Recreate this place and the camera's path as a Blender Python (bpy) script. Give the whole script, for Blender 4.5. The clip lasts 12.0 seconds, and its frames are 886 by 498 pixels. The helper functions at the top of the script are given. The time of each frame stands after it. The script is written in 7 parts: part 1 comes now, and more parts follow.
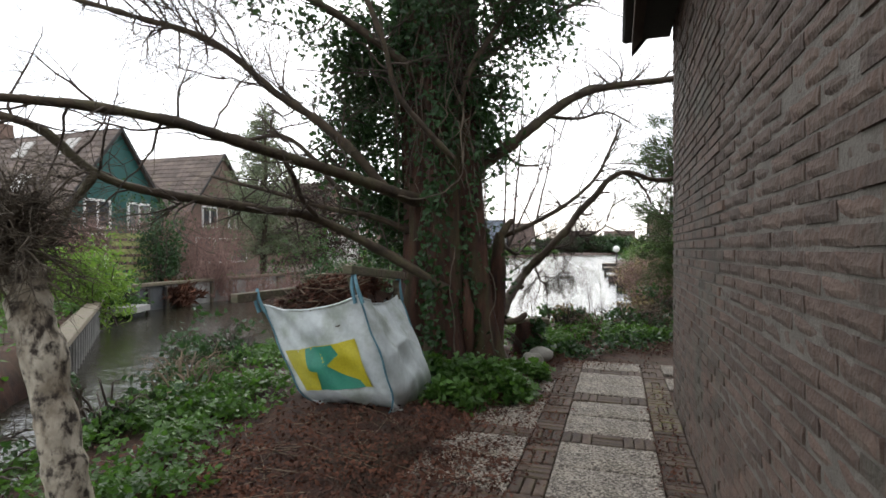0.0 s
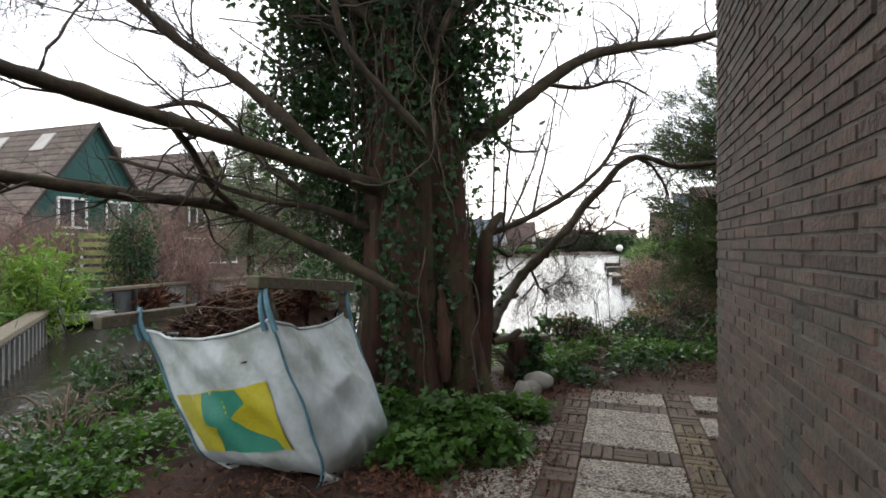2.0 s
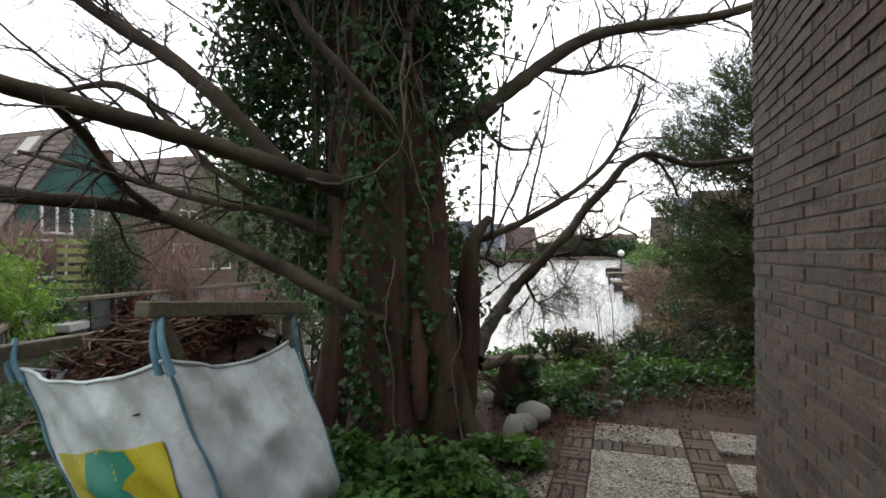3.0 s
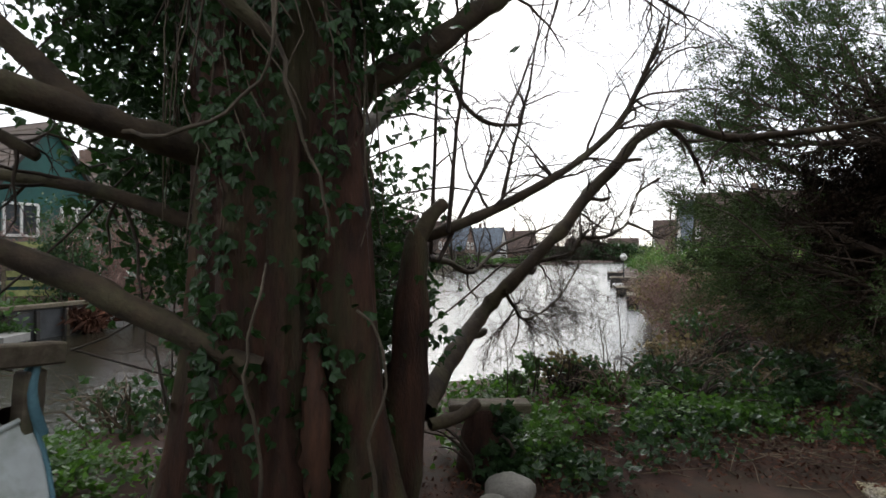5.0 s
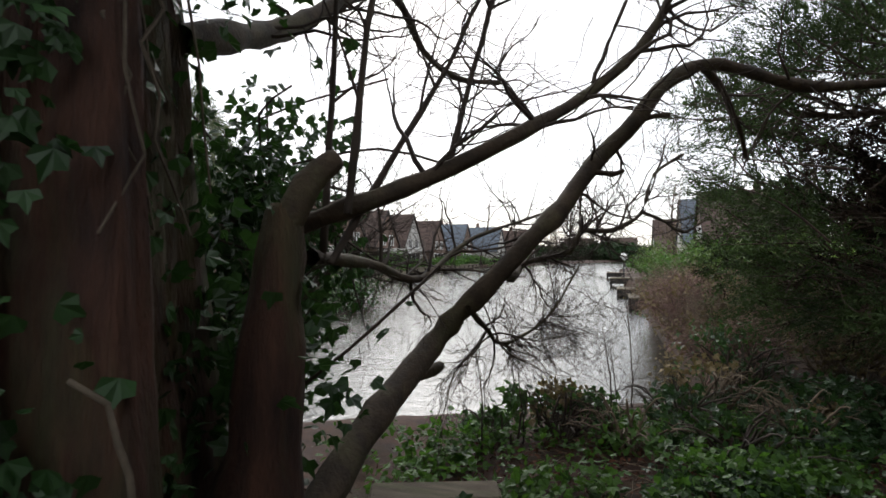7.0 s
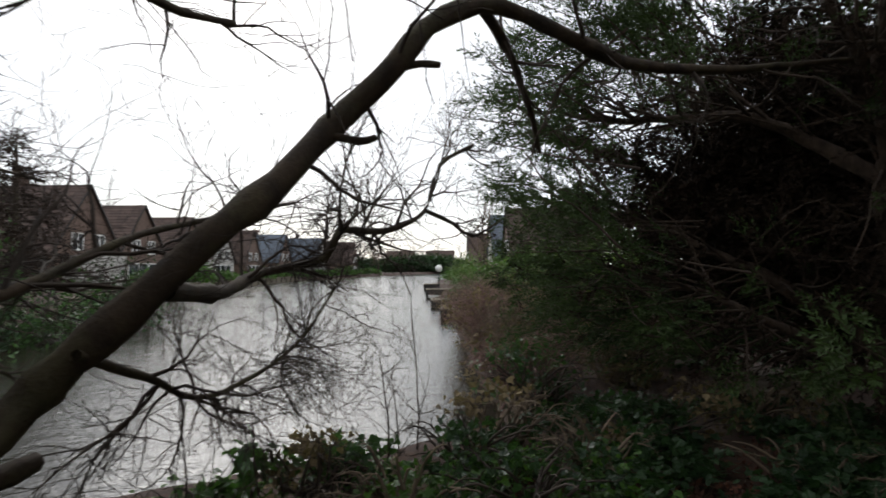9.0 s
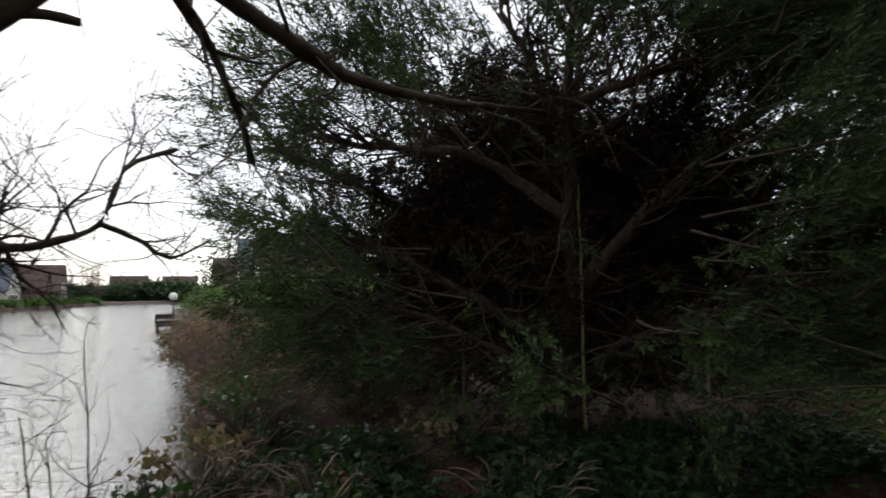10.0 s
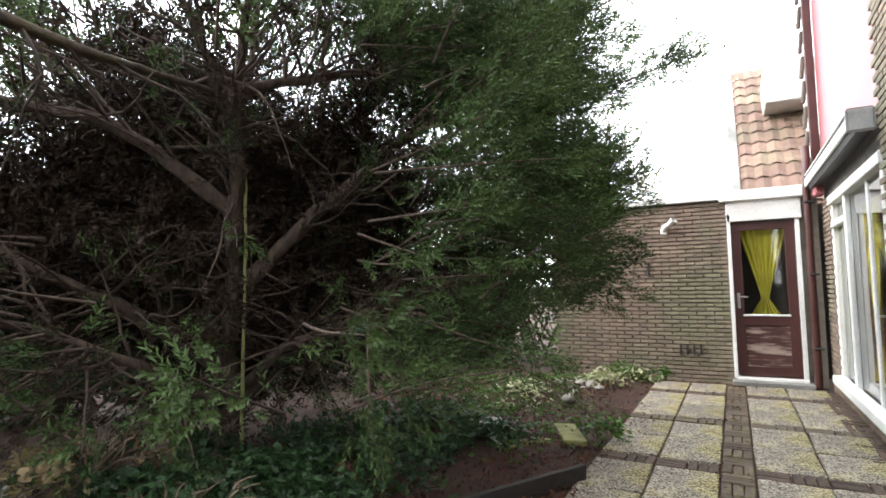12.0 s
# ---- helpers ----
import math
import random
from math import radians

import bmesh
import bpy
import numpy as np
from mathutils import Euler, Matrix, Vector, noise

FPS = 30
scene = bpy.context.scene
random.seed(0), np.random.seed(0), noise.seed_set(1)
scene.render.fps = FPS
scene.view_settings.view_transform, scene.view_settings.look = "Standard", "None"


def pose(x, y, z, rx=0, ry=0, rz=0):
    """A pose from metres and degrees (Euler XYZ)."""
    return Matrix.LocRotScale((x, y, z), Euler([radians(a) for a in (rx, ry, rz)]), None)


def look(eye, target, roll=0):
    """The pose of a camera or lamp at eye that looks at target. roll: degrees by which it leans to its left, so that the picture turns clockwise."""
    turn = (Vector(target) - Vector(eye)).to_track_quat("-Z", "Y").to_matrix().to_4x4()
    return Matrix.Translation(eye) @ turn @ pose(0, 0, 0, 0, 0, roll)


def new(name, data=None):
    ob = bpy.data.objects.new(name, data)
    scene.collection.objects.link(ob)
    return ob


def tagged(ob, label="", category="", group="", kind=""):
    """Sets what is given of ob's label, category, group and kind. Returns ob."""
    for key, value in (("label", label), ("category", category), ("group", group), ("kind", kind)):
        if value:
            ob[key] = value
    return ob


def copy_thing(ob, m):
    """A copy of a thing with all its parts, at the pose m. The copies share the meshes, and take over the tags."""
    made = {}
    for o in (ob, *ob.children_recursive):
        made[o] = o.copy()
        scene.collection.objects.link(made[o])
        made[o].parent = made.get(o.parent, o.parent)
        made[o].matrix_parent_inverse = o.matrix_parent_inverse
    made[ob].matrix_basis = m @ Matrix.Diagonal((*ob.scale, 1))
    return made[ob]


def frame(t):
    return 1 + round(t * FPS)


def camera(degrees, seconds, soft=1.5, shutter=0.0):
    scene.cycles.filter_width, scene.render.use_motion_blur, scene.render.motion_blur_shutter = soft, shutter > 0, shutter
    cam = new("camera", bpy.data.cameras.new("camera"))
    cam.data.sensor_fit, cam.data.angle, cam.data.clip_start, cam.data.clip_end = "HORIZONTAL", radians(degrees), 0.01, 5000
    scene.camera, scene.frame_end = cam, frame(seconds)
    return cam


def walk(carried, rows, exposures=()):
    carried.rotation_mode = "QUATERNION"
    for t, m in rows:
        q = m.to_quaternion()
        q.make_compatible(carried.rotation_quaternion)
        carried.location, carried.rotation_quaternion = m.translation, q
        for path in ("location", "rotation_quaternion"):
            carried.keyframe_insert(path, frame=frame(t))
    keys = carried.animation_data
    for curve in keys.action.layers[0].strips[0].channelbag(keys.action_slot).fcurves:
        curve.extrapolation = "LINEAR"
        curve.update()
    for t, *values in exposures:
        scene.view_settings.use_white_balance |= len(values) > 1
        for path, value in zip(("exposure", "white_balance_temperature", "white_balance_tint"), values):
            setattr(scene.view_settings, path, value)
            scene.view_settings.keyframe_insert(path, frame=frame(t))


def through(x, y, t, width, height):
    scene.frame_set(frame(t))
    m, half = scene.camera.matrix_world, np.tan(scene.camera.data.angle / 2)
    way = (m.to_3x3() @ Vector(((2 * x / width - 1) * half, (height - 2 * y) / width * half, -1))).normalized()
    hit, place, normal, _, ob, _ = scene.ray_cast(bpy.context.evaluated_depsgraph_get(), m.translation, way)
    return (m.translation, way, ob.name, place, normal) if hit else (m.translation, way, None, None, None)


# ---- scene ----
cam = camera(79.4, 12.0, soft=1.6, shutter=0.2)
METRES, EYE, TILT, LEAN, TURN = 6.3, 1.28, 0.0, 0.0, 18.0
ROWS = [
    (0.0, 0.0, 0.0, 0.0, 0.0, 0.0, -0.0),
    (0.5, 0.0072, 0.0387, -0.0011, 0.03, -0.0, 0.08),
    (1.0, 0.0157, 0.086, -0.0004, 0.07, -0.09, 0.14),
    (1.5, 0.026, 0.139, 0.0003, 0.12, -0.1, 0.18),
    (2.0, 0.0412, 0.1923, 0.0024, 0.11, -0.06, 0.2),
    (2.5, 0.0568, 0.2449, 0.0058, 0.14, 0.24, 0.34),
    (3.0, 0.0682, 0.3002, 0.0086, 0.17, 0.46, 0.27),
    (5.0, 0.1248, 0.5146, 0.0062, 0.27, 0.89, 0.3),
    (5.5, 0.1354, 0.5633, 0.0063, 0.33, 0.86, 0.31),
    (6.0, 0.1444, 0.6131, 0.0075, 0.34, 0.87, 0.3),
    (6.5, 0.156, 0.6651, 0.0069, 0.3, 0.89, 0.32),
    (8.5, 0.2353, 0.8316, 0.0031, -9.34, 1.39, 0.46),
    (9.0, 0.262, 0.8584, 0.0022, -18.63, 2.06, 0.49),
    (9.5, 0.293, 0.8758, 0.0009, -31.13, 3.14, 0.61),
    (10.0, 0.3157, 0.8841, 0.0027, -44.41, 4.61, 0.86),
    (10.5, 0.3296, 0.8891, 0.0023, -56.36, 5.19, 0.88),
    (11.0, 0.3376, 0.8943, 0.0017, -66.84, 5.11, 0.85),
    (11.5, 0.3395, 0.8994, 0.0029, -74.8, 4.84, 0.8),
    (12.0, 0.3411, 0.9014, 0.0024, -79.42, 4.27, 0.89),
]
walk(cam, [(t, pose(0, 0, EYE, TILT, LEAN, TURN) @ pose(METRES * x, METRES * y, METRES * z, 90 + pitch, roll, yaw)) for t, x, y, z, yaw, pitch, roll in ROWS],
     exposures=[(0.0, 1.45), (3.0, 1.3), (5.0, 1.0), (6.5, 0.9), (8.5, 0.5), (9.5, 0.4), (10.0, 0.6), (10.5, 1.3), (11.0, 2.3), (12.0, 2.75)])

# world: an overcast winter sky and a weak, wide sun
world = bpy.data.worlds.new("overcast_sky")
scene.world = world
world.use_nodes = True
wn, wl = world.node_tree.nodes, world.node_tree.links
sky = wn.new("ShaderNodeTexSky")
sky.sky_type, sky.sun_disc = "NISHITA", False
sky.sun_elevation, sky.sun_rotation = radians(32), radians(-20)
sky.air_density, sky.dust_density = 1.0, 1.0
veil = wn.new("ShaderNodeMix")
veil.data_type = "RGBA"
veil.inputs[0].default_value = 0.8
veil.inputs[7].default_value = (7.6, 7.7, 7.9, 1)
wl.new(sky.outputs[0], veil.inputs[6])
wl.new(veil.outputs[2], wn["Background"].inputs[0])
wn["Background"].inputs[1].default_value = 0.12
sun = new("sun", bpy.data.lights.new("sun", "SUN"))
sun.data.energy, sun.data.angle, sun.data.color = 0.7, radians(30), (1.0, 0.98, 0.95)
sun.matrix_basis = look((-10, 30, 20), (0, 0, 0))

# ---- materials ----
def surface(name, dark, light, scale=8.0, rough=0.8, bump=0.3, grain=60.0, metal=0.0, stain=None, stain_scale=1.2, amount=0.5,
            per_object=0.0, per_island=0.0, stretch=(1, 1, 1), spec=0.4, wet=0.78):
    """A weathered surface: two noises mix dark and light, a third lays stains with their own outline, fine grain gives relief."""
    # winter damp plus contrast with the sky, put into every porous colour alike; paint and plastic take wet=1
    dark, light = (tuple(wet * c for c in k) for k in (dark, light))
    stain = tuple(wet * c for c in stain) if stain else None
    m = bpy.data.materials.new(name)
    m.use_nodes = True
    n, l = m.node_tree.nodes, m.node_tree.links
    b = n["Principled BSDF"]
    at = n.new("ShaderNodeTexCoord")
    mp = n.new("ShaderNodeMapping")
    mp.inputs["Scale"].default_value = stretch
    l.new(at.outputs["Object"], mp.inputs[0])
    shift = None
    if per_object or per_island:
        info = n.new("ShaderNodeObjectInfo" if per_object else "ShaderNodeNewGeometry")
        shift = info.outputs["Random"] if per_object else info.outputs["Random Per Island"]

    def noise_at(s, detail=4.0, rgh=0.6):
        t = n.new("ShaderNodeTexNoise")
        t.inputs["Scale"].default_value, t.inputs["Detail"].default_value, t.inputs["Roughness"].default_value = s, detail, rgh
        l.new(mp.outputs[0], t.inputs["Vector"])
        return t

    def blend(fac, a, c):
        x = n.new("ShaderNodeMix")
        x.data_type = "RGBA"
        for socket, v in ((x.inputs[0], fac), (x.inputs[6], a), (x.inputs[7], c)):
            if isinstance(v, (int, float)):
                socket.default_value = v
            elif isinstance(v, tuple):
                socket.default_value = (*v, 1)
            else:
                l.new(v, socket)
        return x.outputs[2]

    def ramp(fac, a, c):
        r = n.new("ShaderNodeMapRange")
        r.inputs[1].default_value, r.inputs[2].default_value = a, c
        l.new(fac, r.inputs[0])
        return r.outputs[0]

    big, fine = noise_at(scale), noise_at(grain, 3.0)
    col = blend(ramp(big.outputs[0], 0.3, 0.7), dark, light)
    if stain:
        spots = noise_at(stain_scale, 6.0, 0.65)
        k = n.new("ShaderNodeMath")
        k.operation = "MULTIPLY"
        k.inputs[1].default_value = amount
        l.new(ramp(spots.outputs[0], 0.48, 0.62), k.inputs[0])
        col = blend(k.outputs[0], col, stain)
    hsv = n.new("ShaderNodeHueSaturation")
    l.new(col, hsv.inputs["Color"])
    mixv = n.new("ShaderNodeMath")
    mixv.operation = "MULTIPLY_ADD"
    mixv.inputs[1].default_value, mixv.inputs[2].default_value = 0.5, 0.75
    l.new(fine.outputs[0], mixv.inputs[0])
    value = mixv.outputs[0]
    if shift is not None:
        k2 = n.new("ShaderNodeMath")
        k2.operation = "MULTIPLY_ADD"
        k2.inputs[1].default_value = per_object or per_island
        l.new(shift, k2.inputs[0])
        off = n.new("ShaderNodeMath")
        off.operation = "SUBTRACT"
        off.inputs[1].default_value = (per_object or per_island) / 2
        l.new(value, k2.inputs[2])
        l.new(k2.outputs[0], off.inputs[0])
        value = off.outputs[0]
    l.new(value, hsv.inputs["Value"])
    l.new(hsv.outputs[0], b.inputs["Base Color"])
    b.inputs["Metallic"].default_value = metal
    b.inputs["Specular IOR Level"].default_value = spec
    rr = n.new("ShaderNodeMapRange")
    rr.inputs[3].default_value, rr.inputs[4].default_value = max(0.03, rough - 0.12), min(1, rough + 0.12)
    l.new(big.outputs[0], rr.inputs[0])
    l.new(rr.outputs[0], b.inputs["Roughness"])
    if bump:
        bp = n.new("ShaderNodeBump")
        bp.inputs["Strength"].default_value, bp.inputs["Distance"].default_value = bump, 0.01
        add = n.new("ShaderNodeMath")
        add.operation = "ADD"
        l.new(big.outputs[0], add.inputs[0])
        l.new(fine.outputs[0], add.inputs[1])
        l.new(add.outputs[0], bp.inputs["Height"])
        l.new(bp.outputs[0], b.inputs["Normal"])
    return m


def leaf_surface(name, dark, light, rough=0.45, through=0.25, spread=0.5):
    """Leaves: each its own tone, a little light let through."""
    m = surface(name, dark, light, 3.0, rough, 0.0, 90.0, per_island=spread, spec=0.25)
    b = m.node_tree.nodes["Principled BSDF"]
    b.inputs["Subsurface Weight"].default_value = 0.0
    if through:
        n, l = m.node_tree.nodes, m.node_tree.links
        tr = n.new("ShaderNodeBsdfTranslucent")
        tr.inputs[0].default_value = (light[0] * 1.3, light[1] * 1.5, light[2] * 0.8, 1)
        mx = n.new("ShaderNodeMixShader")
        mx.inputs[0].default_value = through
        l.new(b.outputs[0], mx.inputs[1])
        l.new(tr.outputs[0], mx.inputs[2])
        l.new(mx.outputs[0], n["Material Output"].inputs[0])
    return m


def water_surface():
    m = bpy.data.materials.new("canal_water")
    m.use_nodes = True
    n, l = m.node_tree.nodes, m.node_tree.links
    b = n["Principled BSDF"]
    b.inputs["Base Color"].default_value = (0.018, 0.016, 0.010, 1)
    b.inputs["Roughness"].default_value = 0.14
    b.inputs["Specular IOR Level"].default_value = 0.9
    b.inputs["IOR"].default_value = 1.33
    at = n.new("ShaderNodeTexCoord")
    hs = []
    for sx, sy, s, d in ((1.0, 1.7, 2.6, 2.0), (1.2, 2.4, 9.0, 2.0)):
        mp = n.new("ShaderNodeMapping")
        mp.inputs["Scale"].default_value = (sx, sy, 1)
        mp.inputs["Rotation"].default_value = (0, 0, 0.25)
        l.new(at.outputs["Object"], mp.inputs[0])
        t = n.new("ShaderNodeTexNoise")
        t.inputs["Scale"].default_value, t.inputs["Detail"].default_value = s, d
        l.new(mp.outputs[0], t.inputs["Vector"])
        hs.append(t.outputs[0])
    mx = n.new("ShaderNodeMath")
    mx.operation = "MULTIPLY_ADD"
    mx.inputs[1].default_value = 0.7
    l.new(hs[1], mx.inputs[0])
    l.new(hs[0], mx.inputs[2])
    bp = n.new("ShaderNodeBump")
    bp.inputs["Strength"].default_value, bp.inputs["Distance"].default_value = 0.5, 0.03
    l.new(mx.outputs[0], bp.inputs["Height"])
    l.new(bp.outputs[0], b.inputs["Normal"])
    return m


def glass_surface():
    m = bpy.data.materials.new("window_glass")
    m.use_nodes = True
    b = m.node_tree.nodes["Principled BSDF"]
    b.inputs["Base Color"].default_value = (0.9, 0.95, 0.94, 1)
    b.inputs["Roughness"].default_value = 0.02
    b.inputs["Transmission Weight"].default_value = 1.0
    b.inputs["IOR"].default_value = 1.45
    return m


BARK = surface("reddish_bark", (0.018, 0.008, 0.006), (0.085, 0.036, 0.021), 5.0, 0.9, 0.9, 40.0, stain=(0.07, 0.075, 0.03), amount=0.6, stretch=(3, 3, 0.6))
LIMB_BARK = surface("limb_bark", (0.026, 0.018, 0.012), (0.092, 0.065, 0.040), 9.0, 0.85, 0.6, 60.0, stain=(0.11, 0.105, 0.05), amount=0.5, stain_scale=4.0)
TWIG_BARK = surface("twig_bark", (0.028, 0.019, 0.014), (0.085, 0.062, 0.045), 6.0, 0.85, 0.0, 60.0)
PALE_TWIG = surface("dry_twig", (0.10, 0.07, 0.045), (0.26, 0.20, 0.14), 6.0, 0.9, 0.0, 60.0, per_island=0.5)
RED_TWIG = surface("red_brown_twig", (0.13, 0.07, 0.055), (0.33, 0.21, 0.18), 4.0, 0.9, 0.0, 60.0, per_island=0.5)
BIRCH = surface("birch_bark", (0.20, 0.16, 0.11), (0.62, 0.56, 0.45), 11.0, 0.85, 1.0, 28.0, stain=(0.035, 0.025, 0.018), amount=1.0, stain_scale=19.0, stretch=(1, 1, 0.7))
IVY = leaf_surface("ivy_leaf", (0.022, 0.055, 0.016), (0.075, 0.15, 0.045), 0.35, 0.2)
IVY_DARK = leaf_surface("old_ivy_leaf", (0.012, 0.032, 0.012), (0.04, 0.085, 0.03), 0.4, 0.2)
GROUND_LEAF = leaf_surface("ground_cover_leaf", (0.022, 0.055, 0.013), (0.095, 0.19, 0.04), 0.45, 0.25)
# wide spread: lit tufts and shaded gaps are put into the needle colour
NEEDLE = leaf_surface("juniper_needle", (0.007, 0.014, 0.005), (0.085, 0.138, 0.040), 0.75, 0.08, 0.5)
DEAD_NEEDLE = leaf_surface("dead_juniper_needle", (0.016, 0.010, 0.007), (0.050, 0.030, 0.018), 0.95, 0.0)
LAUREL = leaf_surface("laurel_leaf", (0.06, 0.13, 0.02), (0.20, 0.30, 0.06), 0.35, 0.25)
EVERGREEN = leaf_surface("evergreen_leaf", (0.035, 0.075, 0.018), (0.14, 0.20, 0.055), 0.4, 0.2)
LITTER = leaf_surface("leaf_litter", (0.035, 0.014, 0.009), (0.15, 0.064, 0.038), 0.95, 0.0, 0.8)
PALE_LEAF = leaf_surface("pale_pebble_leaf", (0.25, 0.27, 0.14), (0.5, 0.5, 0.33), 0.6, 0.1)
SOIL = surface("leaf_mould", (0.024, 0.011, 0.007), (0.085, 0.040, 0.025), 7.0, 0.95, 0.9, 70.0, stain=(0.045, 0.045, 0.018), amount=0.35)
WATER = water_surface()
GLASS = glass_surface()
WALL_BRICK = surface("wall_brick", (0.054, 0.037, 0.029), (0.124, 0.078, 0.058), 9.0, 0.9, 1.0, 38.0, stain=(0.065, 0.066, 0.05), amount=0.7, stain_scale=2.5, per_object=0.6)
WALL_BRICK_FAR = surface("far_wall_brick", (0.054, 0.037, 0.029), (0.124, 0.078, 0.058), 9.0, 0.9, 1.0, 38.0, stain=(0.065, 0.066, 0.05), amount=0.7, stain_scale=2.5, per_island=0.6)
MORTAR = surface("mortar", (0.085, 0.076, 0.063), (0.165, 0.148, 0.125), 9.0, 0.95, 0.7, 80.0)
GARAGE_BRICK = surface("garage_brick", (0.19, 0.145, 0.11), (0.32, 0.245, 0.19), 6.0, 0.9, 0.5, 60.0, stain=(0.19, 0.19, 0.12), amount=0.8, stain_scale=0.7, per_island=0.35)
GARAGE_MORTAR = surface("garage_mortar", (0.17, 0.15, 0.12), (0.27, 0.24, 0.20), 9.0, 0.95, 0.7, 80.0)
PAVER = surface("brick_paver", (0.055, 0.036, 0.029), (0.125, 0.082, 0.064), 9.0, 0.85, 0.6, 60.0, stain=(0.10, 0.11, 0.035), amount=0.55, per_object=0.7)
WHITE_PAINT = surface("white_paint", (0.66, 0.66, 0.63), (0.8, 0.8, 0.78), 2.0, 0.45, 0.05, 40.0, stain=(0.5, 0.48, 0.42), amount=0.3, wet=0.95)
BROWN_PAINT = surface("brown_paint", (0.055, 0.018, 0.016), (0.085, 0.028, 0.024), 4.0, 0.4, 0.1, 60.0)
RED_PANEL = surface("red_cladding", (0.36, 0.10, 0.11), (0.46, 0.15, 0.16), 1.5, 0.45, 0.05, 30.0)
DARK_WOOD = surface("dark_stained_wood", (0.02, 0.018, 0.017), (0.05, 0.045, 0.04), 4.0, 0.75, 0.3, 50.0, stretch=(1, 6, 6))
OLD_WOOD = surface("weathered_wood", (0.085, 0.065, 0.045), (0.22, 0.18, 0.13), 4.0, 0.85, 0.5, 60.0, stain=(0.10, 0.12, 0.05), amount=0.5, stretch=(1.5, 8, 8))
MOSS_WOOD = surface("mossy_wood", (0.16, 0.17, 0.06), (0.36, 0.37, 0.15), 5.0, 0.9, 0.5, 60.0)
ROOF_TILE = surface("roof_tile", (0.085, 0.065, 0.055), (0.17, 0.13, 0.11), 3.0, 0.85, 0.4, 40.0, stain=(0.16, 0.13, 0.09), amount=0.4, per_island=0.5)
ORANGE_TILE = surface("clay_roof_tile", (0.17, 0.10, 0.075), (0.28, 0.18, 0.135), 4.0, 0.8, 0.3, 40.0, stain=(0.2, 0.2, 0.12), amount=0.4, per_island=0.5)
GREEN_CLAD = surface("green_cladding", (0.012, 0.07, 0.062), (0.02, 0.10, 0.088), 2.0, 0.6, 0.1, 30.0)
CONCRETE = surface("grey_concrete", (0.20, 0.195, 0.185), (0.36, 0.35, 0.33), 2.0, 0.9, 0.4, 50.0, stain=(0.12, 0.12, 0.10), amount=0.5)
BAG_CLOTH = surface("white_woven_plastic", (0.44, 0.49, 0.49), (0.66, 0.71, 0.71), 2.2, 0.5, 0.35, 18.0, stain=(0.27, 0.31, 0.23), amount=0.6, stain_scale=2.8, wet=0.9)
METAL = surface("dull_aluminium", (0.42, 0.42, 0.42), (0.58, 0.58, 0.58), 4.0, 0.4, 0.05, 40.0, metal=0.8)
DARK_METAL = surface("dark_steel", (0.03, 0.03, 0.032), (0.07, 0.07, 0.07), 5.0, 0.5, 0.1, 40.0, metal=0.5)
STONE = surface("field_stone", (0.17, 0.16, 0.14), (0.36, 0.34, 0.30), 6.0, 0.85, 0.5, 50.0, stain=(0.16, 0.17, 0.10), amount=0.4)


# ---- mesh tools ----
def tip(a, b):
    """Rotation axis pair: a unit frame along b."""
    return a - b * a.dot(b)


